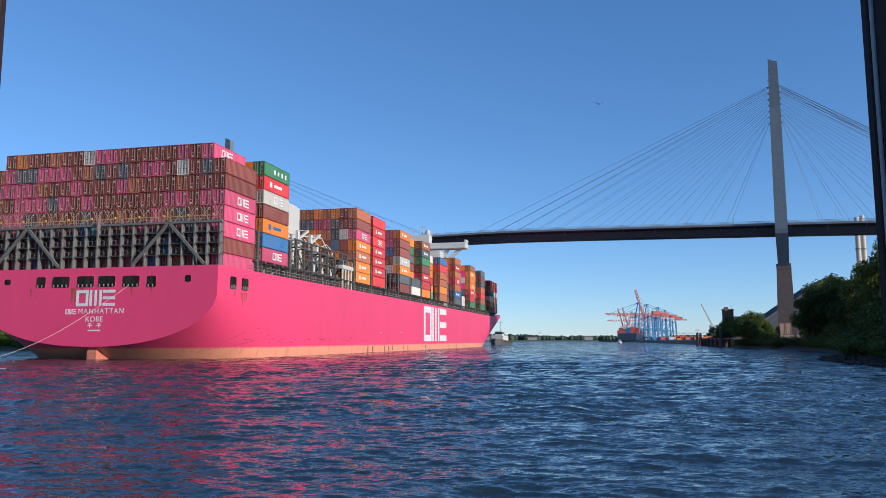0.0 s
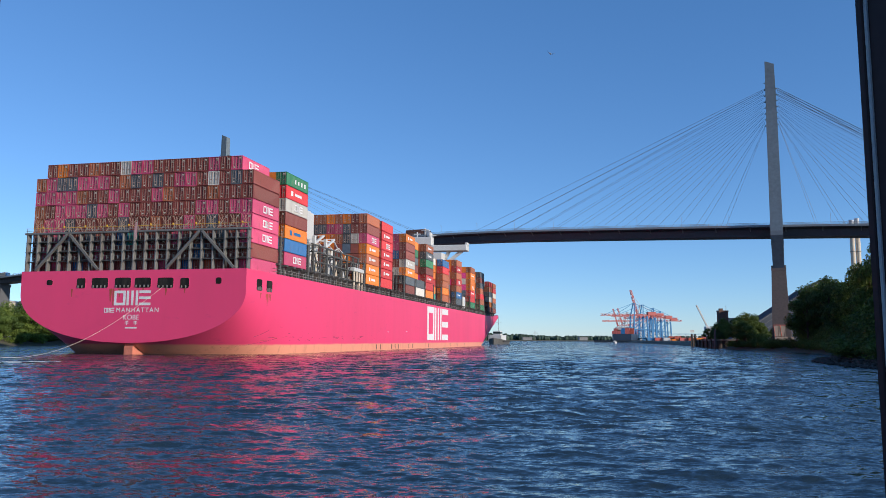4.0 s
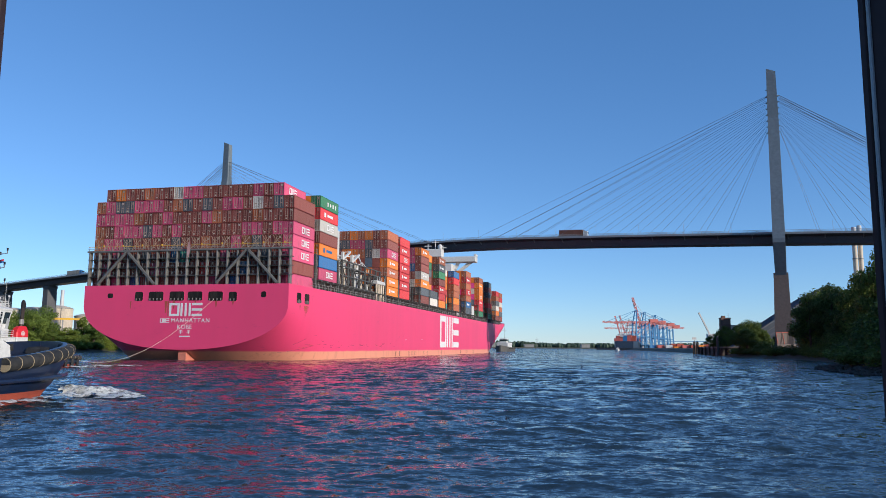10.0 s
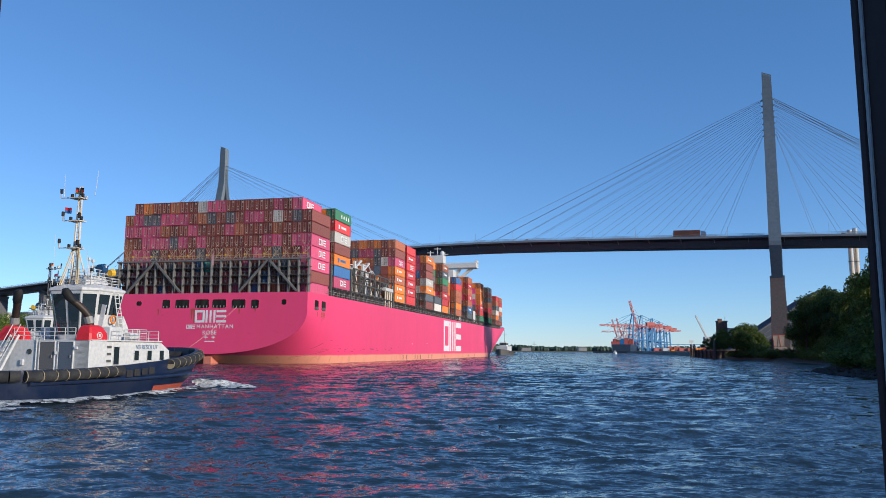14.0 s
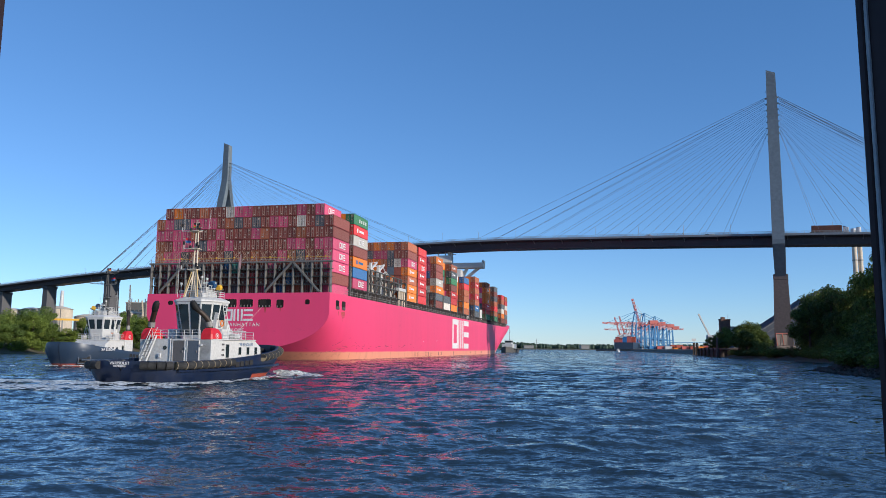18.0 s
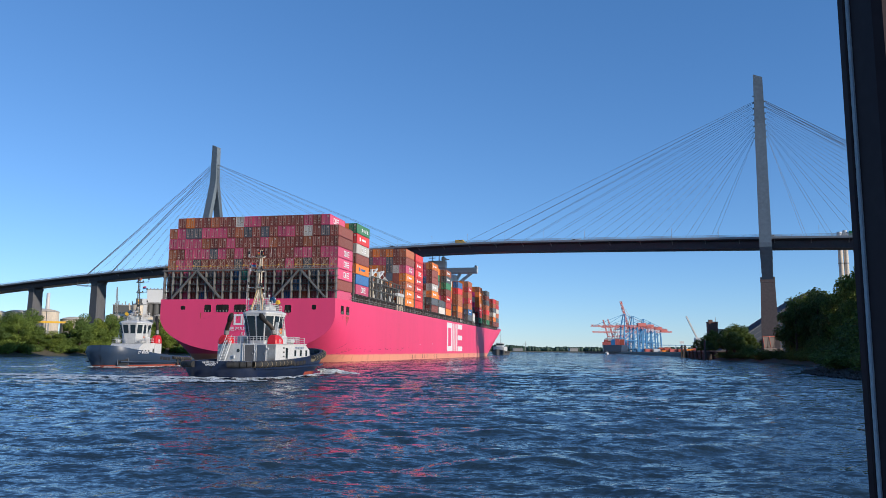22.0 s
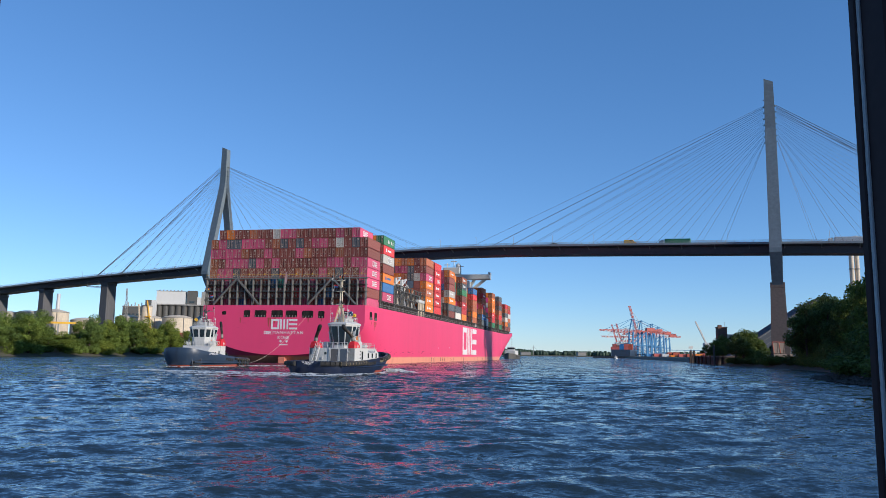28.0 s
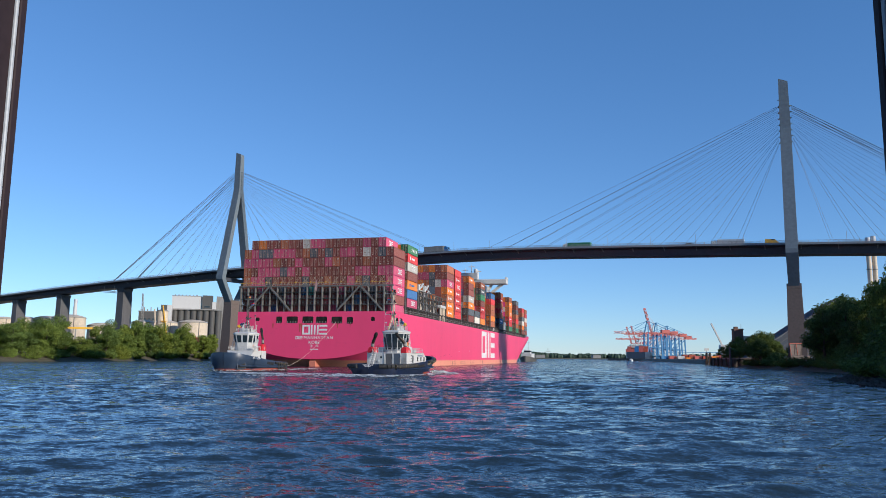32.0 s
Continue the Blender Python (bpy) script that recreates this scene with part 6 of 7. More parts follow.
def first_or_copy(pool, used, k, m):
    """The variant itself for its first place, copies after that."""
    if k not in used:
        used.add(k)
        pool[k].matrix_basis = m
        return pool[k]
    s = pool[k].scale
    return copy_thing(pool[k], m @ Matrix.Diagonal((1 / s.x, 1 / s.y, 1 / s.z, 1)))


def in_gap(x, y):
    """The open strip that leads up to the pylon's foot."""
    return abs(math.degrees(math.atan2(x, y)) - 24.25) < 1.15


def pipe_gap(x, y):
    """The clearing through which the yellow pipe bridge shows."""
    return abs(math.degrees(math.atan2(x, y)) + 26.7) < .9


def plant_banks():
    rng = random.Random(5)
    sunny = [tree_variant(20 + k, h, h * .30, .33, 6000, LEAF_SUN, "leafy green willow on the sunlit river bank", .04) for k, h in enumerate((15.5, 17.5, 14.0, 16.5, 12.5))]
    shrub = [bush_variant(40 + k, h, .30, 2000, LEAF_SUN) for k, h in enumerate((5.0, 6.5, 4.2))]
    for pool, grp in ((sunny, "trees on the sunlit bank"), (shrub, "bushes on the sunlit bank")):
        for t in pool:
            t["group"] = grp
    used_t, used_b = set(), set()
    y = 185.0
    while y < 448:
        x = shore_point(LEFT_SHORE, y)
        for row, (d0, d1) in enumerate(((6.5, 10), (15, 22), (28, 38))):
            yy = y + rng.uniform(-3.5, 3.5)
            d = rng.uniform(d0, d1)
            s = rng.uniform(.80, 1.14) * (1.0 if y > 300 else .86) * (.9 if row == 0 else 1.0)
            if pipe_gap(x - d, yy):
                s *= .55
            first_or_copy(sunny, used_t, rng.randrange(5), Matrix.Translation((x - d, yy + .2 * d, 2.9)) @ Matrix.Rotation(rng.uniform(0, 6.28), 4, "Z") @ Matrix.Diagonal((1, 1, s, 1)))
        for j in range(1 if rng.random() < .55 else 2):
            d = rng.uniform(3.0, 6.5)
            first_or_copy(shrub, used_b, rng.randrange(3), Matrix.Translation((x - d, y + rng.uniform(-4, 4) + .2 * d, .4 + .16 * d)) @ Matrix.Rotation(rng.uniform(0, 6.28), 4, "Z"))
        y += 9.5
    shady = [tree_variant(60 + k, h, h * .30, .36, 5200, LEAF_SHADED, "leafy tree in shaded green on the shaded river bank", .08) for k, h in enumerate((14.5, 17.0, 12.5, 15.5))]
    brush = [bush_variant(80 + k, h, .27, 2000, LEAF_SHADED) for k, h in enumerate((4.6, 6.4, 5.4))]
    for pool, grp in ((shady, "trees on the shaded bank"), (brush, "bushes on the shaded bank")):
        for t in pool:
            t["group"] = grp
    used_t, used_b = set(), set()
    spots = []
    y = 96.0
    while y < 300:
        x = shore_point(RIGHT_SHORE, y)
        if y < 262:
            k = 1.3 if y > 200 else (1.22 if y > 150 else .66)
            spots += [(x + 14 + rng.uniform(-2, 2), y, k), (x + 21 + rng.uniform(-2, 2), y + 3.5, 1.12 * k), (x + 30 + rng.uniform(-2, 3), y + 1, 1.15 * k)]
        else:
            spots += [(x + 13, y, 1.25), (x + 23, y + 3, 1.35)]
        y += 8.0
    for x, yy, s in spots:
        if in_gap(x, yy):
            continue
        s *= rng.uniform(.74, 1.12)
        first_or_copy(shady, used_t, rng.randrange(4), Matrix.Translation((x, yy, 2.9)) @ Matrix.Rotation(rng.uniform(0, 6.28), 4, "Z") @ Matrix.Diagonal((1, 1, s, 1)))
    y = 92.0
    while y < 322:
        x = shore_point(RIGHT_SHORE, y)
        for j in range(2):
            bx, by = x + (rng.uniform(3.5, 6) if j else rng.uniform(7, 11)), y + rng.uniform(-3, 3)
            if in_gap(bx, by) and j == 0:
                continue
            first_or_copy(brush, used_b, rng.randrange(3), Matrix.Translation((bx, by, .9 if j else 2.1)) @ Matrix.Rotation(rng.uniform(0, 6.28), 4, "Z") @ Matrix.Diagonal((1, 1, (.62 if y > 318 else 1.0) * (.6 if j else 1), 1)))
        y += 5.0
    # tall trees that stand before the storage hall
    for x, yy, s in ((115.5, 241, 1.12), (120, 245, 1.20), (124.5, 248, 1.27), (128, 251, 1.34)):
        first_or_copy(shady, used_t, 1, Matrix.Translation((x, yy, 2.9)) @ Matrix.Rotation(rng.uniform(0, 6.28), 4, "Z") @ Matrix.Diagonal((1, 1, s, 1)))
    # trees round the pylon foot and beyond the quay
    for x, yy, s in ((120.5, 305, .6), (124, 312, .72), (128, 319, .8), (126, 323, .66), (131, 327, .62), (122, 315, .55), (118.5, 299, .5), (181, 520, .6), (133, 318, .45), (136, 322, .4), (148, 358, .45), (160, 366, .5), (168, 356, .5), (155, 372, .55), (109, 192, 1.5), (114, 200, 1.55), (106, 184, 1.5), (117, 192, 1.7), (101, 174, 1.45), (113, 180, 1.7), (123, 224, 1.3), (118, 232, 1.2), (127, 240, 1.25), (190, 526, .8), (196, 533, .85), (184, 514, .66), (200, 520, .8), (190, 505, .62), (184, 498, .55), (172, 476, .5), (206, 512, .7), (228, 480, .8), (240, 500, .8), (255, 470, .9), (130, 318, .76), (133, 322, .62), (118, 306, .56), (190, 515, .95)):
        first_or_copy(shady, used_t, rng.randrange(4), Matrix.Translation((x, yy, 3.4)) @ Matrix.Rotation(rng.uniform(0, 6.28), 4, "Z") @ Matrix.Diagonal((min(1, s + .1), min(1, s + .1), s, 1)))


plant_banks()


def far_woods():
    """The wooded skyline, kilometres off, in one mesh."""
    rng = random.Random(9)
    mb = Mesh()
    for k in range(1500):
        x = rng.uniform(-900, 1500)
        y = 2490 + rng.uniform(0, 60) + 60 * math.sin((x + 2600) / 130 * .9)
        h = rng.uniform(9, 17) + 7 * max(0, math.sin(x * .006 + 1.0))
        r = rng.uniform(5, 9)
        ring = [[(x + r * w * math.cos(a + k), y + r * w * math.sin(a + k), 3 + h * z) for a in [2 * math.pi * i / 6 for i in range(6)]] for z, w in ((0, .8), (.35, 1.1), (.7, .9), (1.0, .3))]
        mb.loft(ring)
    single("far_wood", mb, LEAF_HAZED, "distant line of dark green trees, hazed in colour", "woods", "", "stuff")


far_woods()


# ---- left bank works: tanks, silos, sheds ----
def tank(x, y, r, h, label, material):
    ob = thing("storage_tank", pose(x, y, 3.4), label, "storage tank", "tanks behind the trees")
    n = 36
    wall = Mesh().loft([[(r * math.cos(2 * math.pi * i / n), r * math.sin(2 * math.pi * i / n), z) for i in range(n)] for z in (0, h)])
    part("shell", wall, material, ob, smooth=True)
    roof = Mesh().loft([[(q * math.cos(2 * math.pi * i / n), q * math.sin(2 * math.pi * i / n), z) for i in range(n)] for q, z in ((r + .2, h), (r * .8, h + r * .09), (r * .45, h + r * .17), (.3, h + r * .2))])
    part("roof", roof, material, ob, smooth=True)
    part("rim", Mesh().loft([[(q * math.cos(2 * math.pi * i / n), q * math.sin(2 * math.pi * i / n), z) for i in range(n)] for q, z in ((r + .05, h - .4), (r + .3, h - .4), (r + .3, h), (r + .05, h))]), STEEL, ob)
    part("ladder", Mesh().box(r * .7, -r * .74, h / 2, .5, .3, h), STEEL, ob)
    return ob


def at(az, rng_, z=0.0):
    return (rng_ * math.sin(radians(az)), rng_ * math.cos(radians(az)), z)


def works():
    for az, d, r, z in ((-19.15, 650, 11.6, 29.0), (-21.0, 672, 10.0, 29.2), (-22.45, 660, 9.0, 28.8), (-27.15, 700, 13.0, 32.6), (-28.5, 720, 9.2, 32.4), (-29.75, 725, 9.0, 31.6),
                        (-25.1, 720, 11.5, 27.4), (-31.0, 730, 10.0, 31.0)):
        p = at(az, d)
        tank(p[0], p[1], r, z - 3.4, "large cream round storage tank with a shallow domed roof", CONCRETE_PALE)
    # slim chimney
    p = at(-26.82, 780)
    ch = thing("chimney", pose(p[0], p[1], 3.4), "slim white works chimney", "chimney")
    part("flue", Mesh().tube((0, 0, 0), (0, 0, 46), 3.0, 1.5, 20), WHITE, ch, smooth=True)
    part("cap", Mesh().tube((0, 0, 46), (0, 0, 49.6), 1.6, 1.5, 20), CRANE_PALE, ch)
    part("band", Mesh().tube((0, 0, 33), (0, 0, 34), 2.1, 2.05, 20), STEEL, ch)
    # silo house: a white block on dark storage cells, with grey stair towers
    p = at(-19.6, 800)
    silo = thing("silo_house", pose(p[0], p[1], 3.4, 0, 0, 14), "tall white silo building on dark storage cells", "silo")
    part("block", Mesh().box(0, 0, 50.2, 27, 20, 13.4), WHITE, silo)
    part("roof", Mesh().box(0, 0, 57.1, 27.6, 20.6, .5), STEEL, silo)
    for k in range(7):
        part("roof_vent", Mesh().box(-11 + 3.4 * k, -7, 57.9, 1.2, 1.2, 1.2), STEEL, silo)
    for k in range(8):
        part("cell", Mesh().tube((-10.5 + 5.9 * k, -9, 0), (-10.5 + 5.9 * k, -9, 43.2), 3.1, n=18), STEEL_DARK, silo, smooth=True)
    part("gallery", Mesh().box(9, -9.5, 43.8, 47, 8, 1.2), STEEL, silo)
    part("stair_tower", Mesh().box(19.6, -2, 29, 9.6, 12, 58.5), STEEL_DARK, silo, "dark grey stair tower")
    part("stair_tower", Mesh().box(26.0, -2, 26, 3.6, 10, 52), WHITE, silo, "white stair tower")
    part("annex", Mesh().box(33, 4, 29, 10, 12, 58), STEEL, silo)
    for k in range(4):
        part("window_strip", Mesh().box(19.6, -8.04, 14 + 11 * k, 5.0, .1, 1.6), GLASS, silo)
    p = at(-21.75, 790)
    sh = thing("process_building", pose(p[0], p[1], 3.4, 0, 0, 16), "dark process building with rooftop pipes and a white stair tower", "industrial building")
    part("block", Mesh().box(0, 0, 20, 27, 18, 40.5), STEEL_DARK, sh)
    part("roof", Mesh().box(0, 0, 40.6, 28, 19, .8), STEEL, sh)
    part("stair_tower", Mesh().box(9.3, -6, 23.6, 5.6, 9, 47), STEEL_DARK, sh)
    part("stair_tower", Mesh().box(14.2, -6, 23.6, 4.4, 9, 47), WHITE, sh, "white stair tower")
    for k in range(6):
        part("window_strip", Mesh().box(-11 + 3.6 * k, -9.04, 33, 2.4, .1, 1.6), GLASS, sh)
    for k in range(7):
        part("roof_pipe", Mesh().tube((-12 + 3.0 * k, -5, 40), (-12 + 3.0 * k, -5, 43 + 1.6 * (k % 2)), .45, n=8), STEEL, sh)
    # round cream tower with leaning yellow posts among the tanks
    p = at(-21.22, 640)
    st = thing("hopper_tower", pose(p[0], p[1], 3.4), "cream round hopper tower with yellow steel posts", "tower")
    part("shell", Mesh().tube((0, 0, 0), (0, 0, 33.4), 4.2, n=22), CONCRETE_PALE, st, smooth=True)
    part("cover", Mesh().tube((0, 0, 33.4), (0, 0, 34.6), 4.4, 3.2, 22), STEEL, st)
    part("post", Mesh().beam((5.4, -3, 14), (1.8, -4.6, 38), .8, .8), YELLOW, st)
    part("post", Mesh().beam((-2.6, -4.8, 16), (-4.6, -4.8, 35), .8, .8), CONCRETE_PALE, st)
    part("platform", Mesh().box(3.2, -4.8, 25.5, 4.5, 1.6, .5), YELLOW, st)
    p = at(-26.7, 480)
    pb = thing("pipe_bridge", pose(p[0], p[1], 3.4, 0, 0, 26), "yellow painted pipe bridge on grey supports", "pipe bridge")
    part("span", Mesh().box(0, 0, 14.2, 18, 1.2, 1.1), YELLOW, pb)
    for x in (-8, 0, 8):
        part("support", Mesh().box(x, 0, 6.9, .8, 1.0, 13.7), STEEL, pb)
    # slewing lattice mast
    p = at(-22.6, 640)
    lm = thing("lattice_mast", pose(p[0], p[1], 3.4), "slender grey lattice mast", "mast")
    for a, b in ((-1, -1), (1, -1), (1, 1), (-1, 1)):
        part("leg", Mesh().beam((a * 1.3 + 1.5, b * 1.3, 0), (a * .3, b * .3, 47), .22, .22), STEEL, lm)
    for k in range(12):
        w, o = 1.3 - 1.0 * k / 12, 1.5 - 1.5 * k / 12
        part("brace", Mesh().beam((o - w, -w, 3.9 * k), (o + w - .1, -w + .1, 3.9 * k + 3.9), .16, .16), STEEL, lm)
        part("brace", Mesh().beam((o + w, w, 3.9 * k), (o - w + .1, w - .1, 3.9 * k + 3.9), .16, .16), STEEL, lm)
    # red brick hut and timber landing near the pylon
    hut = thing("brick_hut", pose(-161.5, 474, 3.0, 0, 0, 20), "red brick hut with a flat roof among the trees", "hut")
    part("wall", Mesh().box(0, 0, 5.2, 6.4, 6, 10.4), BRICK, hut)
    part("roof", Mesh().box(0, 0, 10.6, 7.0, 6.6, .5), RUST_RED, hut)
    part("door", Mesh().box(1.5, -3.03, 1.6, 1.4, .1, 2.4), STEEL_DARK, hut)
    for k in range(14):
        single("timber_pile", Mesh().tube((-140 + .9 * k, 441 + 2.1 * k, -2), (-140 + .9 * k, 441 + 2.1 * k, 3.0), .45, .42, 9), BARK, "dark timber pile at the water's edge", "pile", "piles by the pylon")


works()


# ---- right bank: quay, hall, tower, chimneys ----
def right_bank():
    # sheet-pile quay
    quay = thing("quay_wall", pose(0, 0, 0), "rusty sheet-pile quay wall with a concrete capping", "quay wall")
    a, b = Vector((121.0, 338.0, 0)), Vector((150.5, 452.0, 0))
    d = (b - a).normalized()
    s = Vector((d.y, -d.x, 0))
    n = 76
    pts = []
    for k in range(n):
        u = (b - a).length * k / n
        off = (0, 0, .45, .45)[k % 4]
        pts.append(a + d * u + s * (-off))
    part("sheet_piling", Mesh().loft([[(p.x, p.y, -3) for p in pts], [(p.x, p.y, 3.6) for p in pts]], closed=False, caps=False), SHEET_PILE, quay)
    part("capping", Mesh().beam(a + Vector((0, 0, 3.8)), b + Vector((0, 0, 3.8)), 1.3, .7), CONCRETE, quay)
    part("apron", Mesh().add([(*(a + s * .5).xy, 3.7), (*(b + s * .5).xy, 3.7), (*(b + s * 26).xy, 3.7), (*(a + s * 26).xy, 3.7)], [(0, 1, 2, 3)]), CONCRETE, quay)
    part("end_wall", Mesh().beam(b, b + s * 26, .5, 7.4), SHEET_PILE, quay)
    pts = [a + s * (26.0 * k / 40) - d * (0, 0, .45, .45)[k % 4] for k in range(41)]
    part("sheet_piling", Mesh().loft([[(p.x, p.y, 3.6) for p in pts], [(p.x, p.y, -3) for p in pts]], closed=False, caps=False), SHEET_PILE, quay)
    part("capping", Mesh().beam(a + s * .7 + Vector((0, 0, 3.8)), a + s * 26 + Vector((0, 0, 3.8)), 1.3, .7), CONCRETE, quay)
    for k in range(5):
        p = a + d * (12 + 24 * k) - s * .9
        part("fender_pile", Mesh().tube((p.x, p.y, -2), (p.x, p.y, 4.3), .4, n=9), BARK, quay)
    # mooring dolphins with a sign
    for j, (x, y) in enumerate(((151.0, 462.0), (153.6, 464.0))):
        dp = thing("mooring_dolphin", pose(x, y, 0), "dark timber mooring dolphin" + (" with a white sign board" if j == 0 else ""), "dolphin", "dolphins off the quay")
        for i in range(4):
            an = i * math.pi / 2 + .4
            part("timber_post", Mesh().tube((.9 * math.cos(an), .9 * math.sin(an), -3), (.35 * math.cos(an), .35 * math.sin(an), 7.4), .36, n=8), BARK, dp)
        part("collar", Mesh().tube((0, 0, 5.6), (0, 0, 6.3), .95, n=10), STEEL_DARK, dp)
        if j == 0:
            part("sign", Mesh().box(0, -.5, 9.2, 2.6, .12, 1.4), WHITE, dp)
            part("sign_post", Mesh().box(0, -.4, 8.0, .2, .12, 2.4), STEEL, dp)
    # tall pile at the quay's near corner
    single("guide_pile", Mesh().tube((119.0, 333.0, -2), (119.0, 333.0, 8.6), .5, .45, 10), STEEL_DARK, "dark steel guide pile at the quay corner", "pile")
    # A-frame hall
    p = at(26.6, 500)
    hall = thing("storage_hall", pose(p[0], p[1], 3.2, 0, 0, -18), "huge grey A-frame storage hall roof", "storage hall")
    w, h, ln = 52.0, 35.5, 120.0
    for sg in (-1, 1):
        rf = part("roof", Mesh().loft([[(sg * w, y, 0), (sg * (w + 1.2), y, .6), (sg * .9, y, h + .7), (0, y, h)] for y in (-2.5, ln)]), ROOF_GREY, hall, "grey corrugated roof slope")
        for k in range(15):
            part("roof_rib", Mesh().beam((sg * (w + 1.25), 1 + 8 * k, .7), (sg * .9, 1 + 8 * k, h + .85), .5, .35), ROOF_GREY, rf)
    part("gable", Mesh().loft([[(-w + .2, y, 0), (w - .2, y, 0), (0, y, h - .1)] for y in (0, .8)]), ROOF_GREY, hall, "grey sheeted gable wall")
    for k in range(11):
        d = 4.0 * (k + 1)
        part("gable_rib", Mesh().beam((-w + .2 + d * 1.2, -.1, .4), (-w * .02 + d * .62, -.1, h - .6 - d * .45), .35, .3), STEEL, hall)
    part("verge", Mesh().beam((-w - .5, -2.7, .3), (0, -2.7, h + .5), 1.0, .5).beam((w + .5, -2.7, .3), (0, -2.7, h + .5), .6, .4), STEEL, hall)
    # dark brick tower with a pale house and a signal mast behind
    p = at(20.15, 590)
    tw = thing("brick_tower", pose(p[0], p[1], 3.6), "dark brick tower beside a pale flat-roofed house", "tower")
    part("shaft", Mesh().box(.6, 0, 10.5, 6.6, 4.8, 21), DARK_BRICK, tw)
    part("crown", Mesh().box(.6, 0, 21.4, 7.0, 5.2, 1.0).box(-.6, 0, 22.6, 2.4, 2.4, 1.5), DARK_BRICK, tw)
    part("house", Mesh().box(7.4, 3, 7.0, 6, 7, 18), CONCRETE_PALE, tw)
    part("house_roof", Mesh().box(7.4, 3, 16.3, 6.6, 7.6, .6), STEEL, tw)
    part("annex", Mesh().box(13, 3, 7, 9, 7, 9), CONCRETE_PALE, tw)
    part("signal_mast", Mesh().tube((3.6, 1, 15), (3.6, 1, 25.5), .2, .1, 6), STEEL, tw)
    for k in range(4):
        part("window", Mesh().box(7.4, -.54, 4 + 3.2 * k, 3.6, .1, 1.2), GLASS, tw)
    # slewing crane with a white jib
    p = at(19.2, 640)
    cr = thing("jib_crane", pose(p[0], p[1], 3.6), "small white slewing jib crane", "crane")
    part("pedestal", Mesh().box(0, 0, 4, 2.4, 2.4, 8), CRANE_PALE, cr)
    part("cab", Mesh().box(0, 0, 9.5, 5, 4, 3.4, .2), CRANE_PALE, cr)
    part("jib", Mesh().beam((0, 0, 10), (-8.5, 0, 28), 1.1, 1.1), WHITE, cr)
    # twin steel chimneys
    p = at(28.75, 540)
    tc = thing("twin_chimneys", pose(p[0], p[1], 3.4), "pair of tall cream chimneys with pale grey tops", "chimney")
    for x, mat in ((-1.9, CONCRETE_PALE), (1.6, CONCRETE_PALE)):
        part("flue", Mesh().tube((x, 0, 0), (x, 0, 71), 1.45, 1.4, 16), mat, tc, smooth=True)
        part("flue_cap", Mesh().tube((x, 0, 71), (x, 0, 77 + x * .3), 1.5, 1.45, 16), CRANE_PALE, tc, smooth=True)
        for k in range(5):
            part("band", Mesh().tube((x, 0, 20 + 12 * k), (x, 0, 20.7 + 12 * k), 1.75, n=16), STEEL, tc)
    # bright red and white barrier at the foot of the pylon
    fence = thing("barrier", pose(152.0, 340.0, 5.4, 0, 0, 25), "red and white steel guard frame at the pylon foot", "barrier")
    for k in range(6):
        part("upright", Mesh().beam((-5 + 2 * k, 0, 0), (-5 + 2 * k + (.9 if k % 2 else -.9), 0, 5.2), .18, .18), (RUST_RED, CONCRETE)[k % 2], fence)
    part("rail", Mesh().box(0, 0, 5.2, 11.5, .22, .22), RUST_RED, fence)
    part("footing", Mesh().box(0, .3, -1.2, 12, 1.4, 2.4), CONCRETE, fence)
    part("panel", Mesh().box(0, .35, 2.5, 10.6, .1, 4.6), CONCRETE, fence, "brown panel behind the guard frame")
    # stones along the near point
    rng = random.Random(3)
    st = Mesh()
    for k in range(1300):
        y = rng.uniform(80, 158)
        x = shore_point(RIGHT_SHORE, y) + rng.uniform(-1.5, 7)
        r = rng.uniform(.16, .46)
        z = .12 + max(0, (x - shore_point(RIGHT_SHORE, y))) * .24
        st.loft([[(x + r * w * math.cos(a + k) * rng.uniform(.8, 1.2), y + r * w * math.sin(a + k) * rng.uniform(.8, 1.2), z + r * h) for a in [2 * math.pi * i / 6 for i in range(6)]] for h, w in ((-.5, .8), (.1, 1.0), (.5, .6))])
    single("riprap", st, STONE_DARK, "heaped dark bank stones on the point", "stones", "", "stuff")


right_bank()


# ---- the far terminal: quay cranes over a moored container ship ----
def lattice(a, b):
    """A boom of four chords with zigzag bracing."""
    a, b = Vector(a), Vector(b)
    mb = Mesh()
    up = Vector((0, 0, 1)) if abs((b - a).normalized().z) < .6 else Vector((1, 0, 0))
    for o in (-2.0, 2.0):
        for h in (0, 2.6):
            d = Vector((0, o, 0)) + up * h
            mb.beam(a + d, b + d, .75, .75)
        n = 9
        for k in range(n):
            p, q = a.lerp(b, k / n), a.lerp(b, (k + 1) / n)
            d = Vector((0, o, 0))
            mb.beam(p + d + (up * 2.6 if k % 2 else up * 0), q + d + (up * 0 if k % 2 else up * 2.6), .5, .5)
    return mb


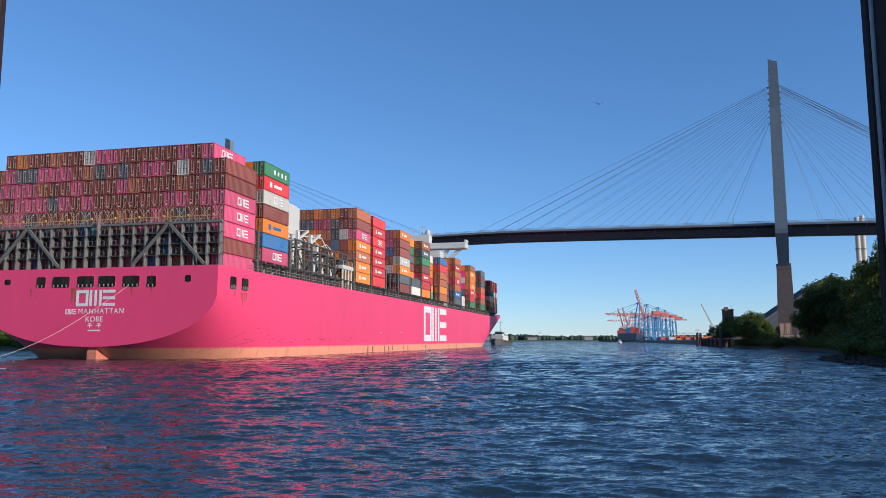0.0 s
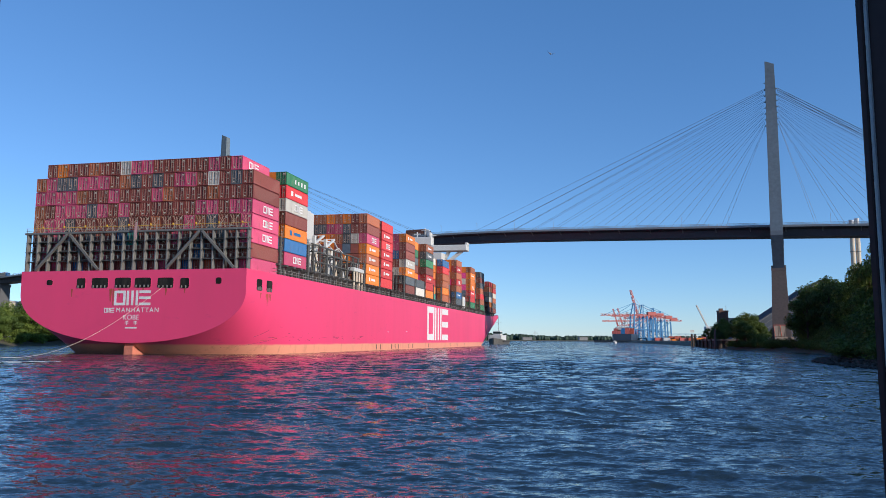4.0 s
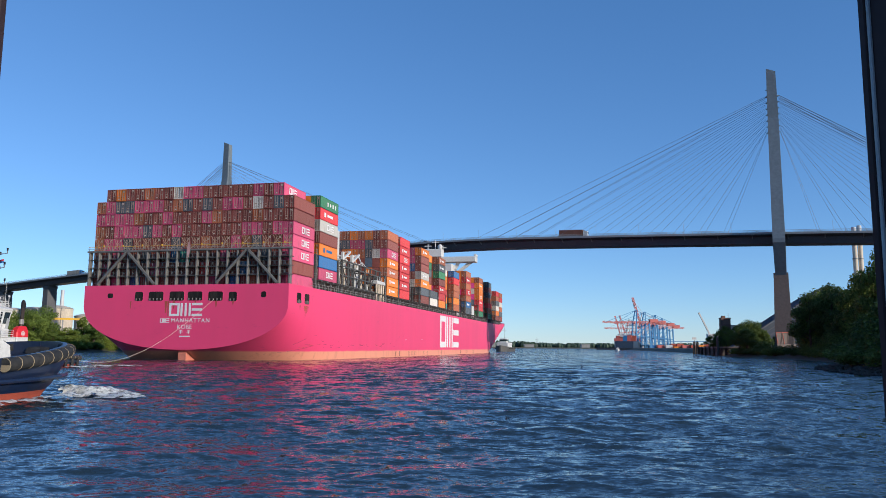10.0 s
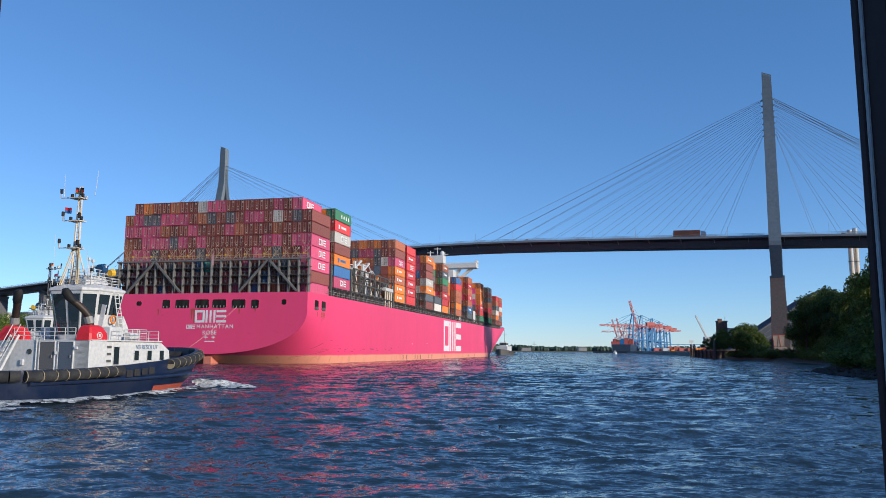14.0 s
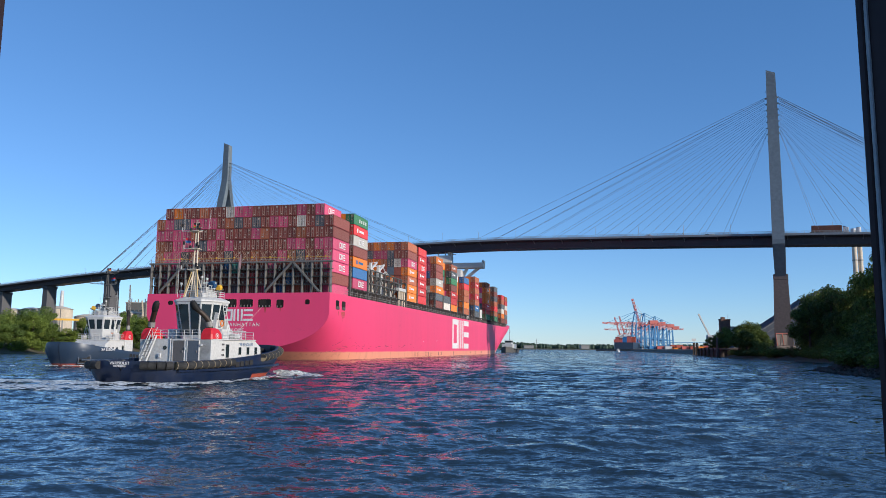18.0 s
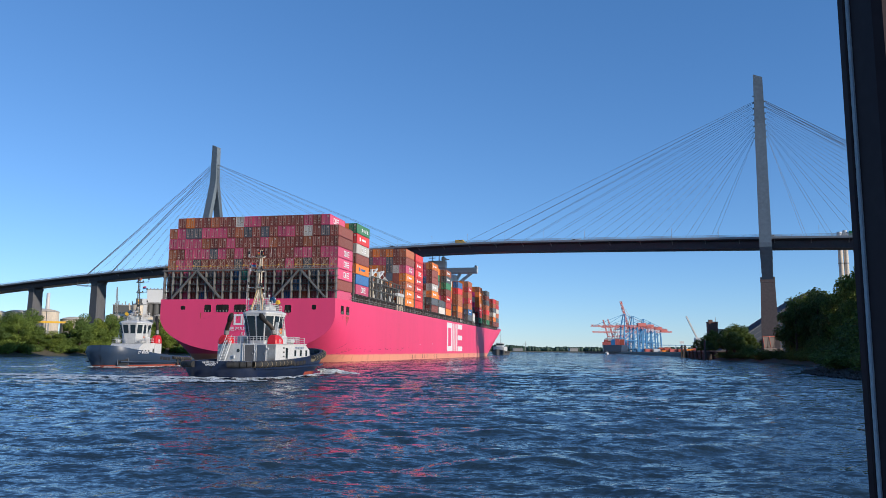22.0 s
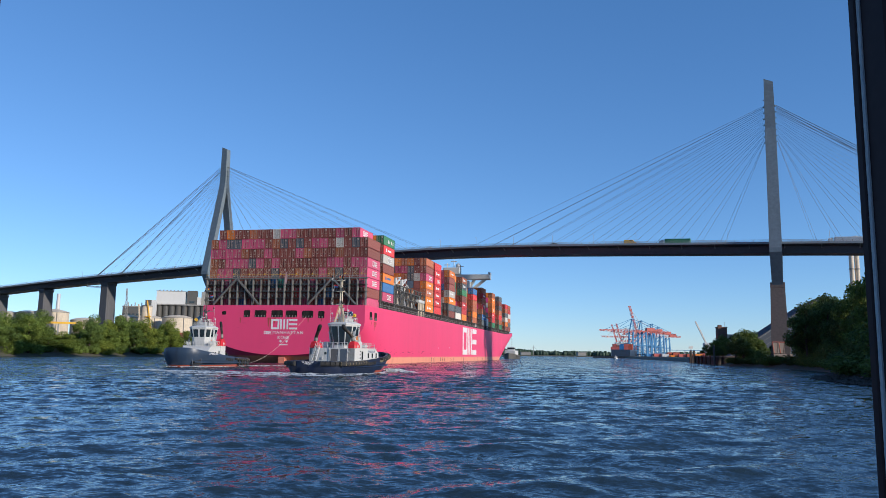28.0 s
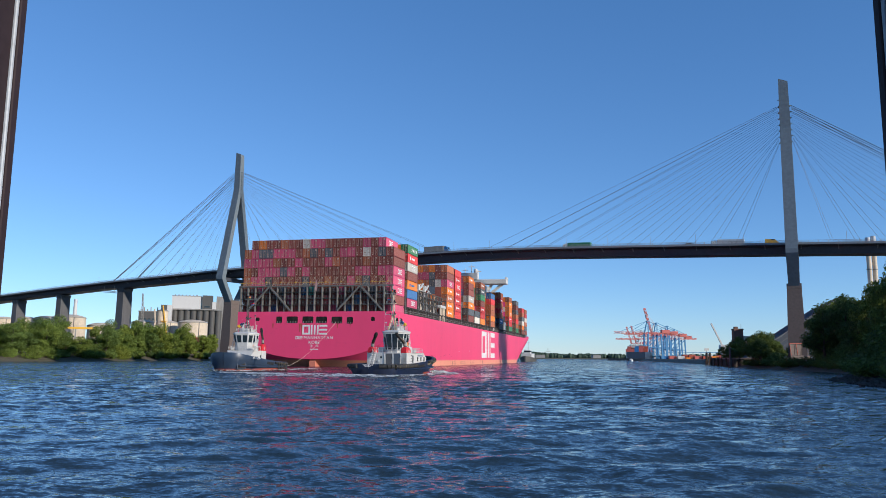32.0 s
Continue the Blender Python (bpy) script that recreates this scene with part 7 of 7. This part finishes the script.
def gantry_crane(x, y, leg_paint, boom_paint, raised, label, scale=1.0):
    cr = thing("quay_crane", pose(x, y, 3.5, 0, 0, 8) @ Matrix.Scale(scale, 4), label, "gantry crane", "quay cranes")
    for sx in (-14, 14):
        for sy in (-9, 9):
            part("leg", Mesh().beam((sx, sy, 0), (sx * .86, sy, 44), 2.5, 2.5), leg_paint, cr)
    for sx in (-14, 14):
        part("sill_beam", Mesh().box(sx, 0, 4, 2, 20, 2), leg_paint, cr)
        part("portal_beam", Mesh().box(sx * .93, 0, 20, 1.8, 20, 2), leg_paint, cr)
    for sy in (-9, 9):
        part("cross_beam", Mesh().box(0, sy, 20, 27, 1.8, 2), leg_paint, cr)
        part("brace", Mesh().beam((-13, sy, 21), (12, sy, 43), 1.5, 1.5), leg_paint, cr)
        part("brace", Mesh().beam((13, sy, 3), (-12.5, sy, 20), 1.3, 1.3), leg_paint, cr)
        part("mast_leg", Mesh().beam((-12, sy, 44), (-9, sy * .3, 68), 1.5, 1.5), leg_paint, cr)
    part("girder", lattice((-15, 0, 45), (44, 0, 45)), boom_paint, cr)
    tip = (-30, 0, 98) if raised else (-72, 0, 45)
    bm = part("boom", lattice((-15, 0, 45), tip), boom_paint, cr, "lattice boom, " + ("raised" if raised else "lowered"))
    part("tip_band", Mesh().beam(Vector(tip).lerp(Vector((-15, 0, 45)), .25), Vector(tip).lerp(Vector((-15, 0, 45)), .36), 3.4, 2.6), LETTER, bm)
    for f in (.55, .95):
        part("stay", Mesh().beam((-9, 0, 68), Vector((-15, 0, 45)).lerp(Vector(tip), f), .6, .6), leg_paint, cr)
    part("backstay", Mesh().beam((-9, 0, 68), (42, 0, 46), .7, .7), leg_paint, cr)
    part("machine_house", Mesh().box(24, 0, 49, 15, 8, 6), boom_paint, cr)
    part("cab", Mesh().box(-20, 0, 40.5, 4, 4, 3), WHITE, cr)
    return cr


def terminal():
    for az, d, lp, bp, up, lab, sc in ((14.15, 1430, CRANE_BLUE, CRANE_RED, False, "blue ship-to-shore crane with a red boom", 1.0), (14.75, 1475, CRANE_BLUE, CRANE_RED, False, "blue ship-to-shore crane with a red boom", .98),
                                       (15.45, 1520, CRANE_BLUE, CRANE_RED, False, "blue ship-to-shore crane with a red boom", .92), (15.9, 1560, CRANE_BLUE, CRANE_RED, False, "blue ship-to-shore crane with a red boom", .85),
                                       (14.6, 1620, CRANE_PALE, CRANE_RED, True, "pale quay crane with its red boom raised", 1.05), (13.3, 1900, CRANE_PALE, CRANE_RED, True, "pale quay crane with its red boom raised", .8),
                                       (12.95, 1960, CRANE_PALE, CRANE_RED, True, "pale quay crane with its red boom raised", .8), (13.6, 1700, CRANE_PALE, CRANE_RED, False, "pale quay crane with a red boom", .9)):
        p = at(az + .3, d)
        gantry_crane(p[0], p[1], lp, bp, up, lab, sc)
    # moored ship
    p = at(13.3, 1390)
    sh = thing("container_ship", pose(p[0], p[1], 0, 0, 0, -17), "distant dark-hulled container ship loading red boxes", "container ship")
    rings = []
    for y, w in ((-20, 15), (40, 21), (200, 21), (262, 15), (285, 1)):
        rings.append([(-w, y, 0 if y > -20 else 3), (w, y, 0 if y > -20 else 3), (w * 1.05, y, 15), (-w * 1.05, y, 15)])
    part("hull", Mesh().loft(rings), TUG_GREY, sh)
    part("house", Mesh().box(0, 68, 21, 26, 8, 14), CRANE_PALE, sh)
    rng = random.Random(2)
    for bay in range(12):
        for col in range(5):
            h = rng.choice((2, 3, 4, 4))
            if bay == 3:
                continue
            part("container_block", Mesh().box(-15.5 + 7.6 * col, 10 + 19 * bay, 15 + 2.6 * h / 2 + .1, 7.3, 13, 2.6 * h), rng.choice((CRANE_RED, RUST_RED, CRANE_RED, BRICK, RUST_RED, BLUE)), sh)
    # stacked yard boxes and yard cranes along the far quay
    for k in range(22):
        p = at(15.2 + .19 * k, 1450 + 12 * (k % 3))
        h = rng.choice((2.6, 5.2, 5.2, 7.8))
        single("yard_container", Mesh().box(0, 0, h / 2, 12.2, 7.5, h).box(0, -3.8, h * .5, 11, .1, .15), rng.choice((CRANE_RED, BLUE, ORANGE, CRANE_PALE, RUST_RED)), "painted steel container standing on the far quay", "container", "yard containers", m=pose(p[0], p[1], 3.8))
    for k in range(7):
        p = at(15.9 + .52 * k, 1500)
        yc = thing("yard_crane", pose(p[0], p[1], 3.8), "pale yard gantry crane with a blue girder", "gantry crane", "yard cranes")
        for sx in (-6, 6):
            part("leg", Mesh().box(sx, 0, 6, .5, .8, 12), CRANE_PALE, yc)
        part("girder", Mesh().box(0, 0, 12.4, 15, 1.6, 1.0), CRANE_BLUE, yc)
    # long low quay edge
    q0, q1 = at(11.3, 1385), at(17.8, 1330)
    single("far_quay", Mesh().beam((q0[0], q0[1], 1.2), (q1[0], q1[1], 1.2), 10, 5.0), CONCRETE, "low concrete quay of the far terminal", "quay", "", "structure")
    # pale sheds and tanks on the skyline
    for az, d, w, h in ((2.6, 2380, 44, 11), (3.6, 2400, 16, 14), (1.4, 2420, 60, 8), (6.3, 2420, 30, 8), (10.4, 2300, 24, 9), (-1.0, 2440, 40, 10)):
        p = at(az, d)
        single("far_shed", Mesh().box(0, 0, h / 2, w, 30, h).box(0, 0, h + .6, w + 2, 32, 1.2), STEEL, "grey low shed on the skyline", "shed", "skyline sheds", m=pose(p[0], p[1], 3.5))
    for az, h in ((6.9, 30), (2.2, 32)):
        p = at(az, 2430)
        single("pylon_mast", Mesh().tube((0, 0, 0), (0, 0, h), 1.1, .4, 6).box(0, 0, h * .8, 12, .6, .6).box(0, 0, h * .65, 15, .6, .6), STEEL, "distant power line mast", "mast", "skyline masts", m=pose(p[0], p[1], 3.5))


terminal()


# ---- road traffic on the bridge ----
def wheels(parent, xs, half, r):
    for y in xs:
        for sg in (-1, 1):
            w = part("wheel", Mesh().tube((sg * half - .15, y, r), (sg * half + .15, y, r), r, n=14), RUBBER, parent)
            part("rim", Mesh().tube((sg * half - .17, y, r), (sg * half + .17, y, r), r * .55, n=10), STEEL, w)


def make_truck(body_paint, cab_paint, label, box=False):
    tr = thing("truck", pose(0, 0, 0), label, "truck", "traffic on the bridge")
    part("chassis", Mesh().box(0, -1.0, .95, 2.3, 15.2, .35), STEEL_DARK, tr)
    part("trailer", Mesh().box(0, -2.0, 2.55, 2.5, 12.2, 2.75, .05), body_paint, tr)
    for k in range(12):
        for sg in (-1, 1):
            part("side_rib", Mesh().box(sg * 1.27, -7.6 + k, 2.55, .06, .16, 2.5), body_paint, tr)
    cab = part("cab", Mesh().loft([[(x, y, z) for x in (-1.22, 1.22)] for y, z in ((4.5, .7), (4.5, 3.4), (5.2, 3.6), (6.6, 2.3), (6.8, .7))], closed=False, caps=False), cab_paint, tr)
    part("cab_body", Mesh().box(0, 5.6, 1.9, 2.44, 2.2, 2.5, .15), cab_paint, tr)
    part("windscreen", Mesh().box(0, 6.72, 2.4, 2.1, .05, .9), GLASS, tr)
    wheels(tr, (-7, -5.7, -4.4, 3.4, 5.9), 1.05, .5)
    return tr


def make_car(body_paint, label, van=False):
    car = thing("van" if van else "car", pose(0, 0, 0), label, "van" if van else "car", "traffic on the bridge")
    if van:
        prof = [(-2.8, .35), (-2.8, 2.45), (1.5, 2.45), (2.3, 1.4), (2.9, 1.2), (3.0, .35)]
    else:
        prof = [(-2.1, .35), (-2.1, .95), (-1.5, 1.42), (.6, 1.42), (1.2, .95), (2.1, .8), (2.15, .35)]
    part("body", Mesh().loft([[(x, y, z) for y, z in prof] for x in (-.88, .88)]), body_paint, car)
    part("window", Mesh().box(0, prof[2][0] * .4, prof[2][1] - .28, 1.8, 1.7, .36), GLASS, car)
    wheels(car, (-1.3, 1.35), .8, .33)
    return car


def lane(s, off, left):
    p = bridge_at(s, off, smooth_z(s) + 0.0)
    q = bridge_at(s + 4, off, smooth_z(s + 4))
    d = (q - p).normalized() * (1 if left else -1)
    return Matrix.Translation(p) @ d.to_track_quat("Y", "Z").to_matrix().to_4x4()


TRAFFIC = []
for maker, args, s0, v, off in ((make_truck, (BRICK, CRANE_PALE, "brown box truck crossing the bridge"), 240.0, -14.6, -4.2), (make_truck, (STEEL, BLUE, "grey box truck crossing the bridge"), 580.0, -12.56, -4.2),
                                (make_truck, (GREEN, WHITE, "green container truck crossing the bridge"), -351.0, 14.15, 4.2), (make_car, (WHITE, "white van crossing the bridge", True), -240.0, 15.0, 4.2),
                                (make_car, (YELLOW, "yellow van crossing the bridge", True), 468.0, -14.4, -4.2), (make_car, (STEEL_DARK, "dark car crossing the bridge"), -130.0, 15.5, 4.2),
                                (make_car, (CRANE_PALE, "silver car crossing the bridge"), 330.0, -15.2, -4.2), (make_car, (STEEL_DARK, "dark car crossing the bridge"), 520.0, -14.9, -4.2),
                                (make_car, (WHITE, "white car crossing the bridge"), -60.0, 14.8, 4.2), (make_truck, (CRANE_PALE, WHITE, "pale box truck crossing the bridge"), -430.0, 14.3, 4.2)):
    TRAFFIC.append((maker(*args), s0, v, off))


def traffic_rows(s0, v, off):
    return [(t, lane(max(-415.0, min(890.0, s0 + v * t)), off, v > 0)) for t in range(0, 33, 2)]


# ---- boats ahead of the ship ----
def small_boat(label, hull_paint, length, m, mast=True):
    b = thing("workboat", m, label, "boat", "boats ahead")
    k = length / 20.0
    rings = [[(-w * k, y * k, .0), (w * k, y * k, .0), (w * 1.1 * k, y * k, z * k), (-w * 1.1 * k, y * k, z * k)] for y, w, z in ((-10, 2.6, 1.6), (-4, 3.6, 1.7), (4, 3.6, 2.1), (8, 2.2, 2.7), (10, .3, 3.0))]
    part("hull", Mesh().loft(rings), hull_paint, b)
    part("rubbing_strake", Mesh().box(0, -.5 * k, 1.5 * k, 7.9 * k, 12 * k, .3 * k), RUBBER, b)
    part("deckhouse", Mesh().box(0, 1.5 * k, 2.9 * k, 5.8 * k, 9 * k, 3.0 * k, .2), WHITE, b)
    part("wheelhouse", Mesh().box(0, 2 * k, 5.2 * k, 3.6 * k, 3.6 * k, 2.4 * k, .3), WHITE, b)
    part("window_band", Mesh().box(0, 2 * k, 5.5 * k, 3.66 * k, 3.66 * k, .9 * k), GLASS, b)
    if mast:
        part("mast", Mesh().tube((0, .5 * k, 6 * k), (0, .5 * k, 13.5 * k), .2, .08, 6).box(0, .5 * k, 10.5 * k, 2.6 * k, .1, .1), STEEL, b)
        part("funnel", Mesh().box(1.2 * k, -2.2 * k, 4.8 * k, 1.0 * k, 1.4 * k, 2.2 * k, .1), STEEL_DARK, b)
    return b


lead_tug = small_boat("grey and white tug escorting the ship's bow", STEEL_DARK, 31.0, pose(39, 560, 0, 0, 0, -200))
far_boat = small_boat("small white motor boat far up the river", WHITE, 12.0, pose(205, 900, 0, 0, 0, 160), False)


# ---- churned water round the tugs ----
def foam_ribbon(name, parent, seed, way, label, thick=1.0, cell=0.3):
    """A ragged sheet of foam along a way of (x, y, half width, height): heaped in its middle, torn at its edges."""
    k, base = (SIZE_A, -0.5) if parent is tug_a else (SIZE_B, -0.1)
    pts = []
    for (x0, y0, w0, h0), (x1, y1, w1, h1) in zip(way, way[1:]):
        n = max(2, int(math.hypot(x1 - x0, y1 - y0) * k / cell))
        pts += [tuple(p + (q - p) * i / n for p, q in zip((x0 * k, y0 * k, w0, h0), (x1 * k, y1 * k, w1, h1))) for i in range(n)]
    m = max(6, int(2.6 * max(p[2] for p in pts) / cell))
    mb = Mesh()
    for i, (x, y, w, h) in enumerate(pts):
        p, q = pts[max(0, i - 3)], pts[min(len(pts) - 1, i + 3)]
        d = Vector((q[0] - p[0], q[1] - p[1], 0)).normalized()
        side = Vector((-d.y, d.x, 0))
        for j in range(m + 1):
            v = 1.3 * (2 * j / m - 1)
            c = Vector((x, y, 0)) + side * (v * w) + Vector((.25 * noise.noise((x * 2, y * 2, j + seed)), .25 * noise.noise((j, x * 2, y * 2)), 0))
            lump = .6 + .4 * noise.noise((c.x * .7, c.y * .7, seed)) + .15 * noise.noise((c.x * 2.6, c.y * 2.6, seed + 9.0))
            mb.v.append((c.x, c.y, base + .03 + max(0.0, h * max(0.0, 1 - v * v * .7) * lump)))
    for i in range(len(pts) - 1):
        end = min(1.0, i / 6.0, (len(pts) - 2 - i) / 8.0)
        for j in range(m):
            v = 1.3 * (2 * (j + .5) / m - 1)
            x, y, z = mb.v[i * (m + 1) + j]
            torn = noise.noise((x * .8, y * .8, seed * 3.1)) * .8 + noise.noise((x * 2.4, y * 2.4, seed * 1.7)) * .5
            if torn + (thick - .75) * .8 + .55 * end > .55 * v * v + .35:
                a = i * (m + 1) + j
                mb.f.append((a, a + m + 1, a + m + 2, a + 1))
    ob = part(name, mb, FOAM, parent, label, True)
    ob["kind"] = "stuff"
    return ob


foam_ribbon("bow_wave", tug_a, 1, [(3.0, 13.0, .7, 1.0), (4.4, 13.9, 1.3, 1.1), (6.0, 14.1, 1.6, .9), (7.8, 13.6, 1.5, .55), (9.6, 12.6, 1.0, .2), (10.6, 11.8, .6, .05)], "white foaming bow wave", 1.5, .22)
foam_ribbon("bow_wave", tug_a, 5, [(5.6, 11.8, .7, .6), (7.0, 8.0, 1.1, .5), (7.4, 2.0, 1.0, .35), (7.4, -5.0, .8, .25), (7.8, -12.0, 1.4, .3)], "foam running along the tug's side", .75)
foam_ribbon("wake", tug_a, 2, [(8.5, -8.0, 1.2, .25), (6.0, -13.5, 1.8, .32), (0.0, -16.0, 2.2, .36), (-7.0, -15.5, 2.2, .34), (-15.0, -14.0, 2.0, .3), (-25.0, -13.0, 2.0, .25), (-38.0, -12.0, 1.8, .2)], "long white streak of wake foam", 1.1, .4)
foam_ribbon("wake", tug_a, 6, [(13.0, -17.5, 1.6, .2), (4.0, -22.0, 3.0, .26), (-6.0, -23.0, 3.2, .26), (-16.0, -21.0, 2.6, .22), (-28.0, -19.0, 2.2, .25)], "broken streak of wake foam", .9, .45)
foam_ribbon("wake", tug_a, 7, [(4.0, -30.0, 1.6, .2), (-6.0, -32.0, 2.4, .3), (-18.0, -31.0, 2.0, .2)], "broken streak of wake foam", .75, .45)
foam_ribbon("wake", tug_b, 3, [(3.5, 13.6, .7, .3), (-3.5, 13.9, .8, .3), (-6.2, 8.0, .6, .25), (-6.8, 0.0, .7, .22), (-7.2, -8.0, .9, .26), (-8.0, -14.0, 1.3, .3), (-12.0, -20.0, 1.5, .2)], "white foam along the tug's side", 1.1)
foam_ribbon("wake", tug_b, 4, [(6.0, 16.0, .8, .12), (12.0, 15.0, 1.0, .14), (20.0, 14.0, .8, .1)], "broken streak of foam", .9)


# ---- a gull circling over the river ----
def make_gull():
    g = thing("gull", pose(24.4, 118, 40.9), "white and grey gull on the wing over the river", "bird")
    rings = []
    for y, r in ((-.30, .02), (-.2, .06), (0, .085), (.14, .075), (.22, .05), (.29, .05), (.34, .015)):
        rings.append([(r * math.cos(a), y, r * .9 * math.sin(a)) for a in [2 * math.pi * i / 8 for i in range(8)]])
    part("body", Mesh().loft(rings), WHITE, g, smooth=True)
    part("tail", Mesh().add([(-.04, -.25, .02), (.04, -.25, .02), (.09, -.46, .02), (-.09, -.46, .02), (-.04, -.25, .0), (.04, -.25, .0), (.09, -.46, .0), (-.09, -.46, .0)], [(0, 1, 2, 3), (7, 6, 5, 4), (0, 4, 5, 1), (1, 5, 6, 2), (2, 6, 7, 3), (3, 7, 4, 0)]), WHITE, g)
    part("bill", Mesh().tube((0, .33, 0), (0, .41, -.01), .018, .004, 6), YELLOW, g)
    wings = []
    for sg in (-1, 1):
        w = Mesh()
        out = [(.05, .13, -.09, .0), (.30, .17, -.06, .02), (.50, .12, -.07, .02), (.70, .0, -.10, .0), (.74, -.06, -.09, .0)]
        w.loft([[(sg * x, y0, z + .012), (sg * x, y1, z + .004), (sg * x, y1, z - .004), (sg * x, y0, z - .008)] for x, y0, y1, z in out])
        wings.append(part("wing", w, CRANE_PALE, g, "pale grey wing with a dark tip"))
    return g, wings


gull, gull_wings = make_gull()


# ---- the boat that carries the view: window posts and the deck under them ----
def viewing_boat():
    boat = thing("passenger_boat", pose(0, 0, 0), "dark window posts of a passenger boat's open deck", "boat")
    part("hull", Mesh().loft([[(-2.2, y, -.4), (2.2, y, -.4), (2.4, y, 1.45), (-2.4, y, 1.45)] for y in (-9, 1.5)]), TUG_BLUE, boat)
    part("deck", Mesh().box(0, -3.7, 1.5, 4.6, 10.4, .1), BARK, boat)
    for x, sg in ((.781, 1), (-.837, -1)):
        post = part("window_post", Mesh().box(x + sg * .075, 1.30, 2.95, .15, .10, 2.9, .012), POST, boat, "dark brown window post")
        part("trim", Mesh().box(x - sg * .002, 1.332, 2.95, .007, .008, 2.9, .002), TRIM, post, "worn pale metal trim strip")
        part("seal", Mesh().box(x - sg * .004, 1.345, 2.95, .010, .020, 2.9, .002), POST, post)
    part("roof_beam", Mesh().box(0, 1.30, 4.48, 3.2, .12, .16, .02), POST, boat)
    part("sill", Mesh().box(0, 1.30, 1.9, 3.2, .12, .7, .02), POST, boat)
    return boat


POST = paint("dark brown varnished post", (0.040, 0.027, 0.029), .55, 0, .3, (.015, .013, .018), 3.0, spec=.08)
TRIM = paint("worn aluminium trim", (.42, .45, .48), .5, 0, .5, (.16, .10, .09), 6.0)
viewing_boat()


# ---- what moves ----
GULL_WAY = [(0, 24.4, 118, 40.9, 0, 0), (0.5, 28.0, 118, 41.9, -15, 20), (1, 27.8, 118, 42.6, -30, 80), (1.5, 25.4, 118, 42.5, -20, 92), (2, 22.3, 118, 41.4, 0, 95), (2.5, 18.4, 118, 39.3, 5, 92),
            (3, 16.8, 118, 39.9, 25, 60), (3.5, 16.7, 118, 43.1, 25, 20), (5.5, 22, 112, 76, 10, -20), (8, 40, 70, 110, 0, -80), (14, 200, -100, 160, 0, -140), (32, 800, -500, 220, 0, -120)]


def motions():
    walk(ship, [(t, ship_pose(t)) for t in range(0, 33, 4)])
    walk(rope, [(t, ship_pose(t)) for t in range(0, 33, 4)])
    walk(tug_a, tug_rows_a())
    walk(tug_b, tug_rows_b())
    walk(water, [(0, pose(1.5, 0, 0)), (32, pose(-1.5, -20, 0))])
    walk(lead_tug, [(0, pose(39, 560, 0, 0, 0, -200)), (16, pose(51.5, 611, 0, 0, 0, -198)), (32, pose(63, 660, 0, 0, 0, -196))])
    walk(far_boat, [(0, pose(198, 880, 0, 0, 0, 170)), (32, pose(214, 935, 0, 0, 0, 170))])
    walk(gull, [(t, pose(x, y, z, 0, roll, turn)) for t, x, y, z, roll, turn in GULL_WAY])
    for wing, sg in zip(gull_wings, (-1, 1)):
        walk(wing, [(k * 0.2, pose(0, 0, 0, 0, sg * (34 if k % 2 else -24), 0)) for k in range(21)] + [(32, pose(0, 0, 0, 0, 0, 0))])
    for vehicle, s0, v, off in TRAFFIC:
        walk(vehicle, traffic_rows(s0, v, off))


motions()
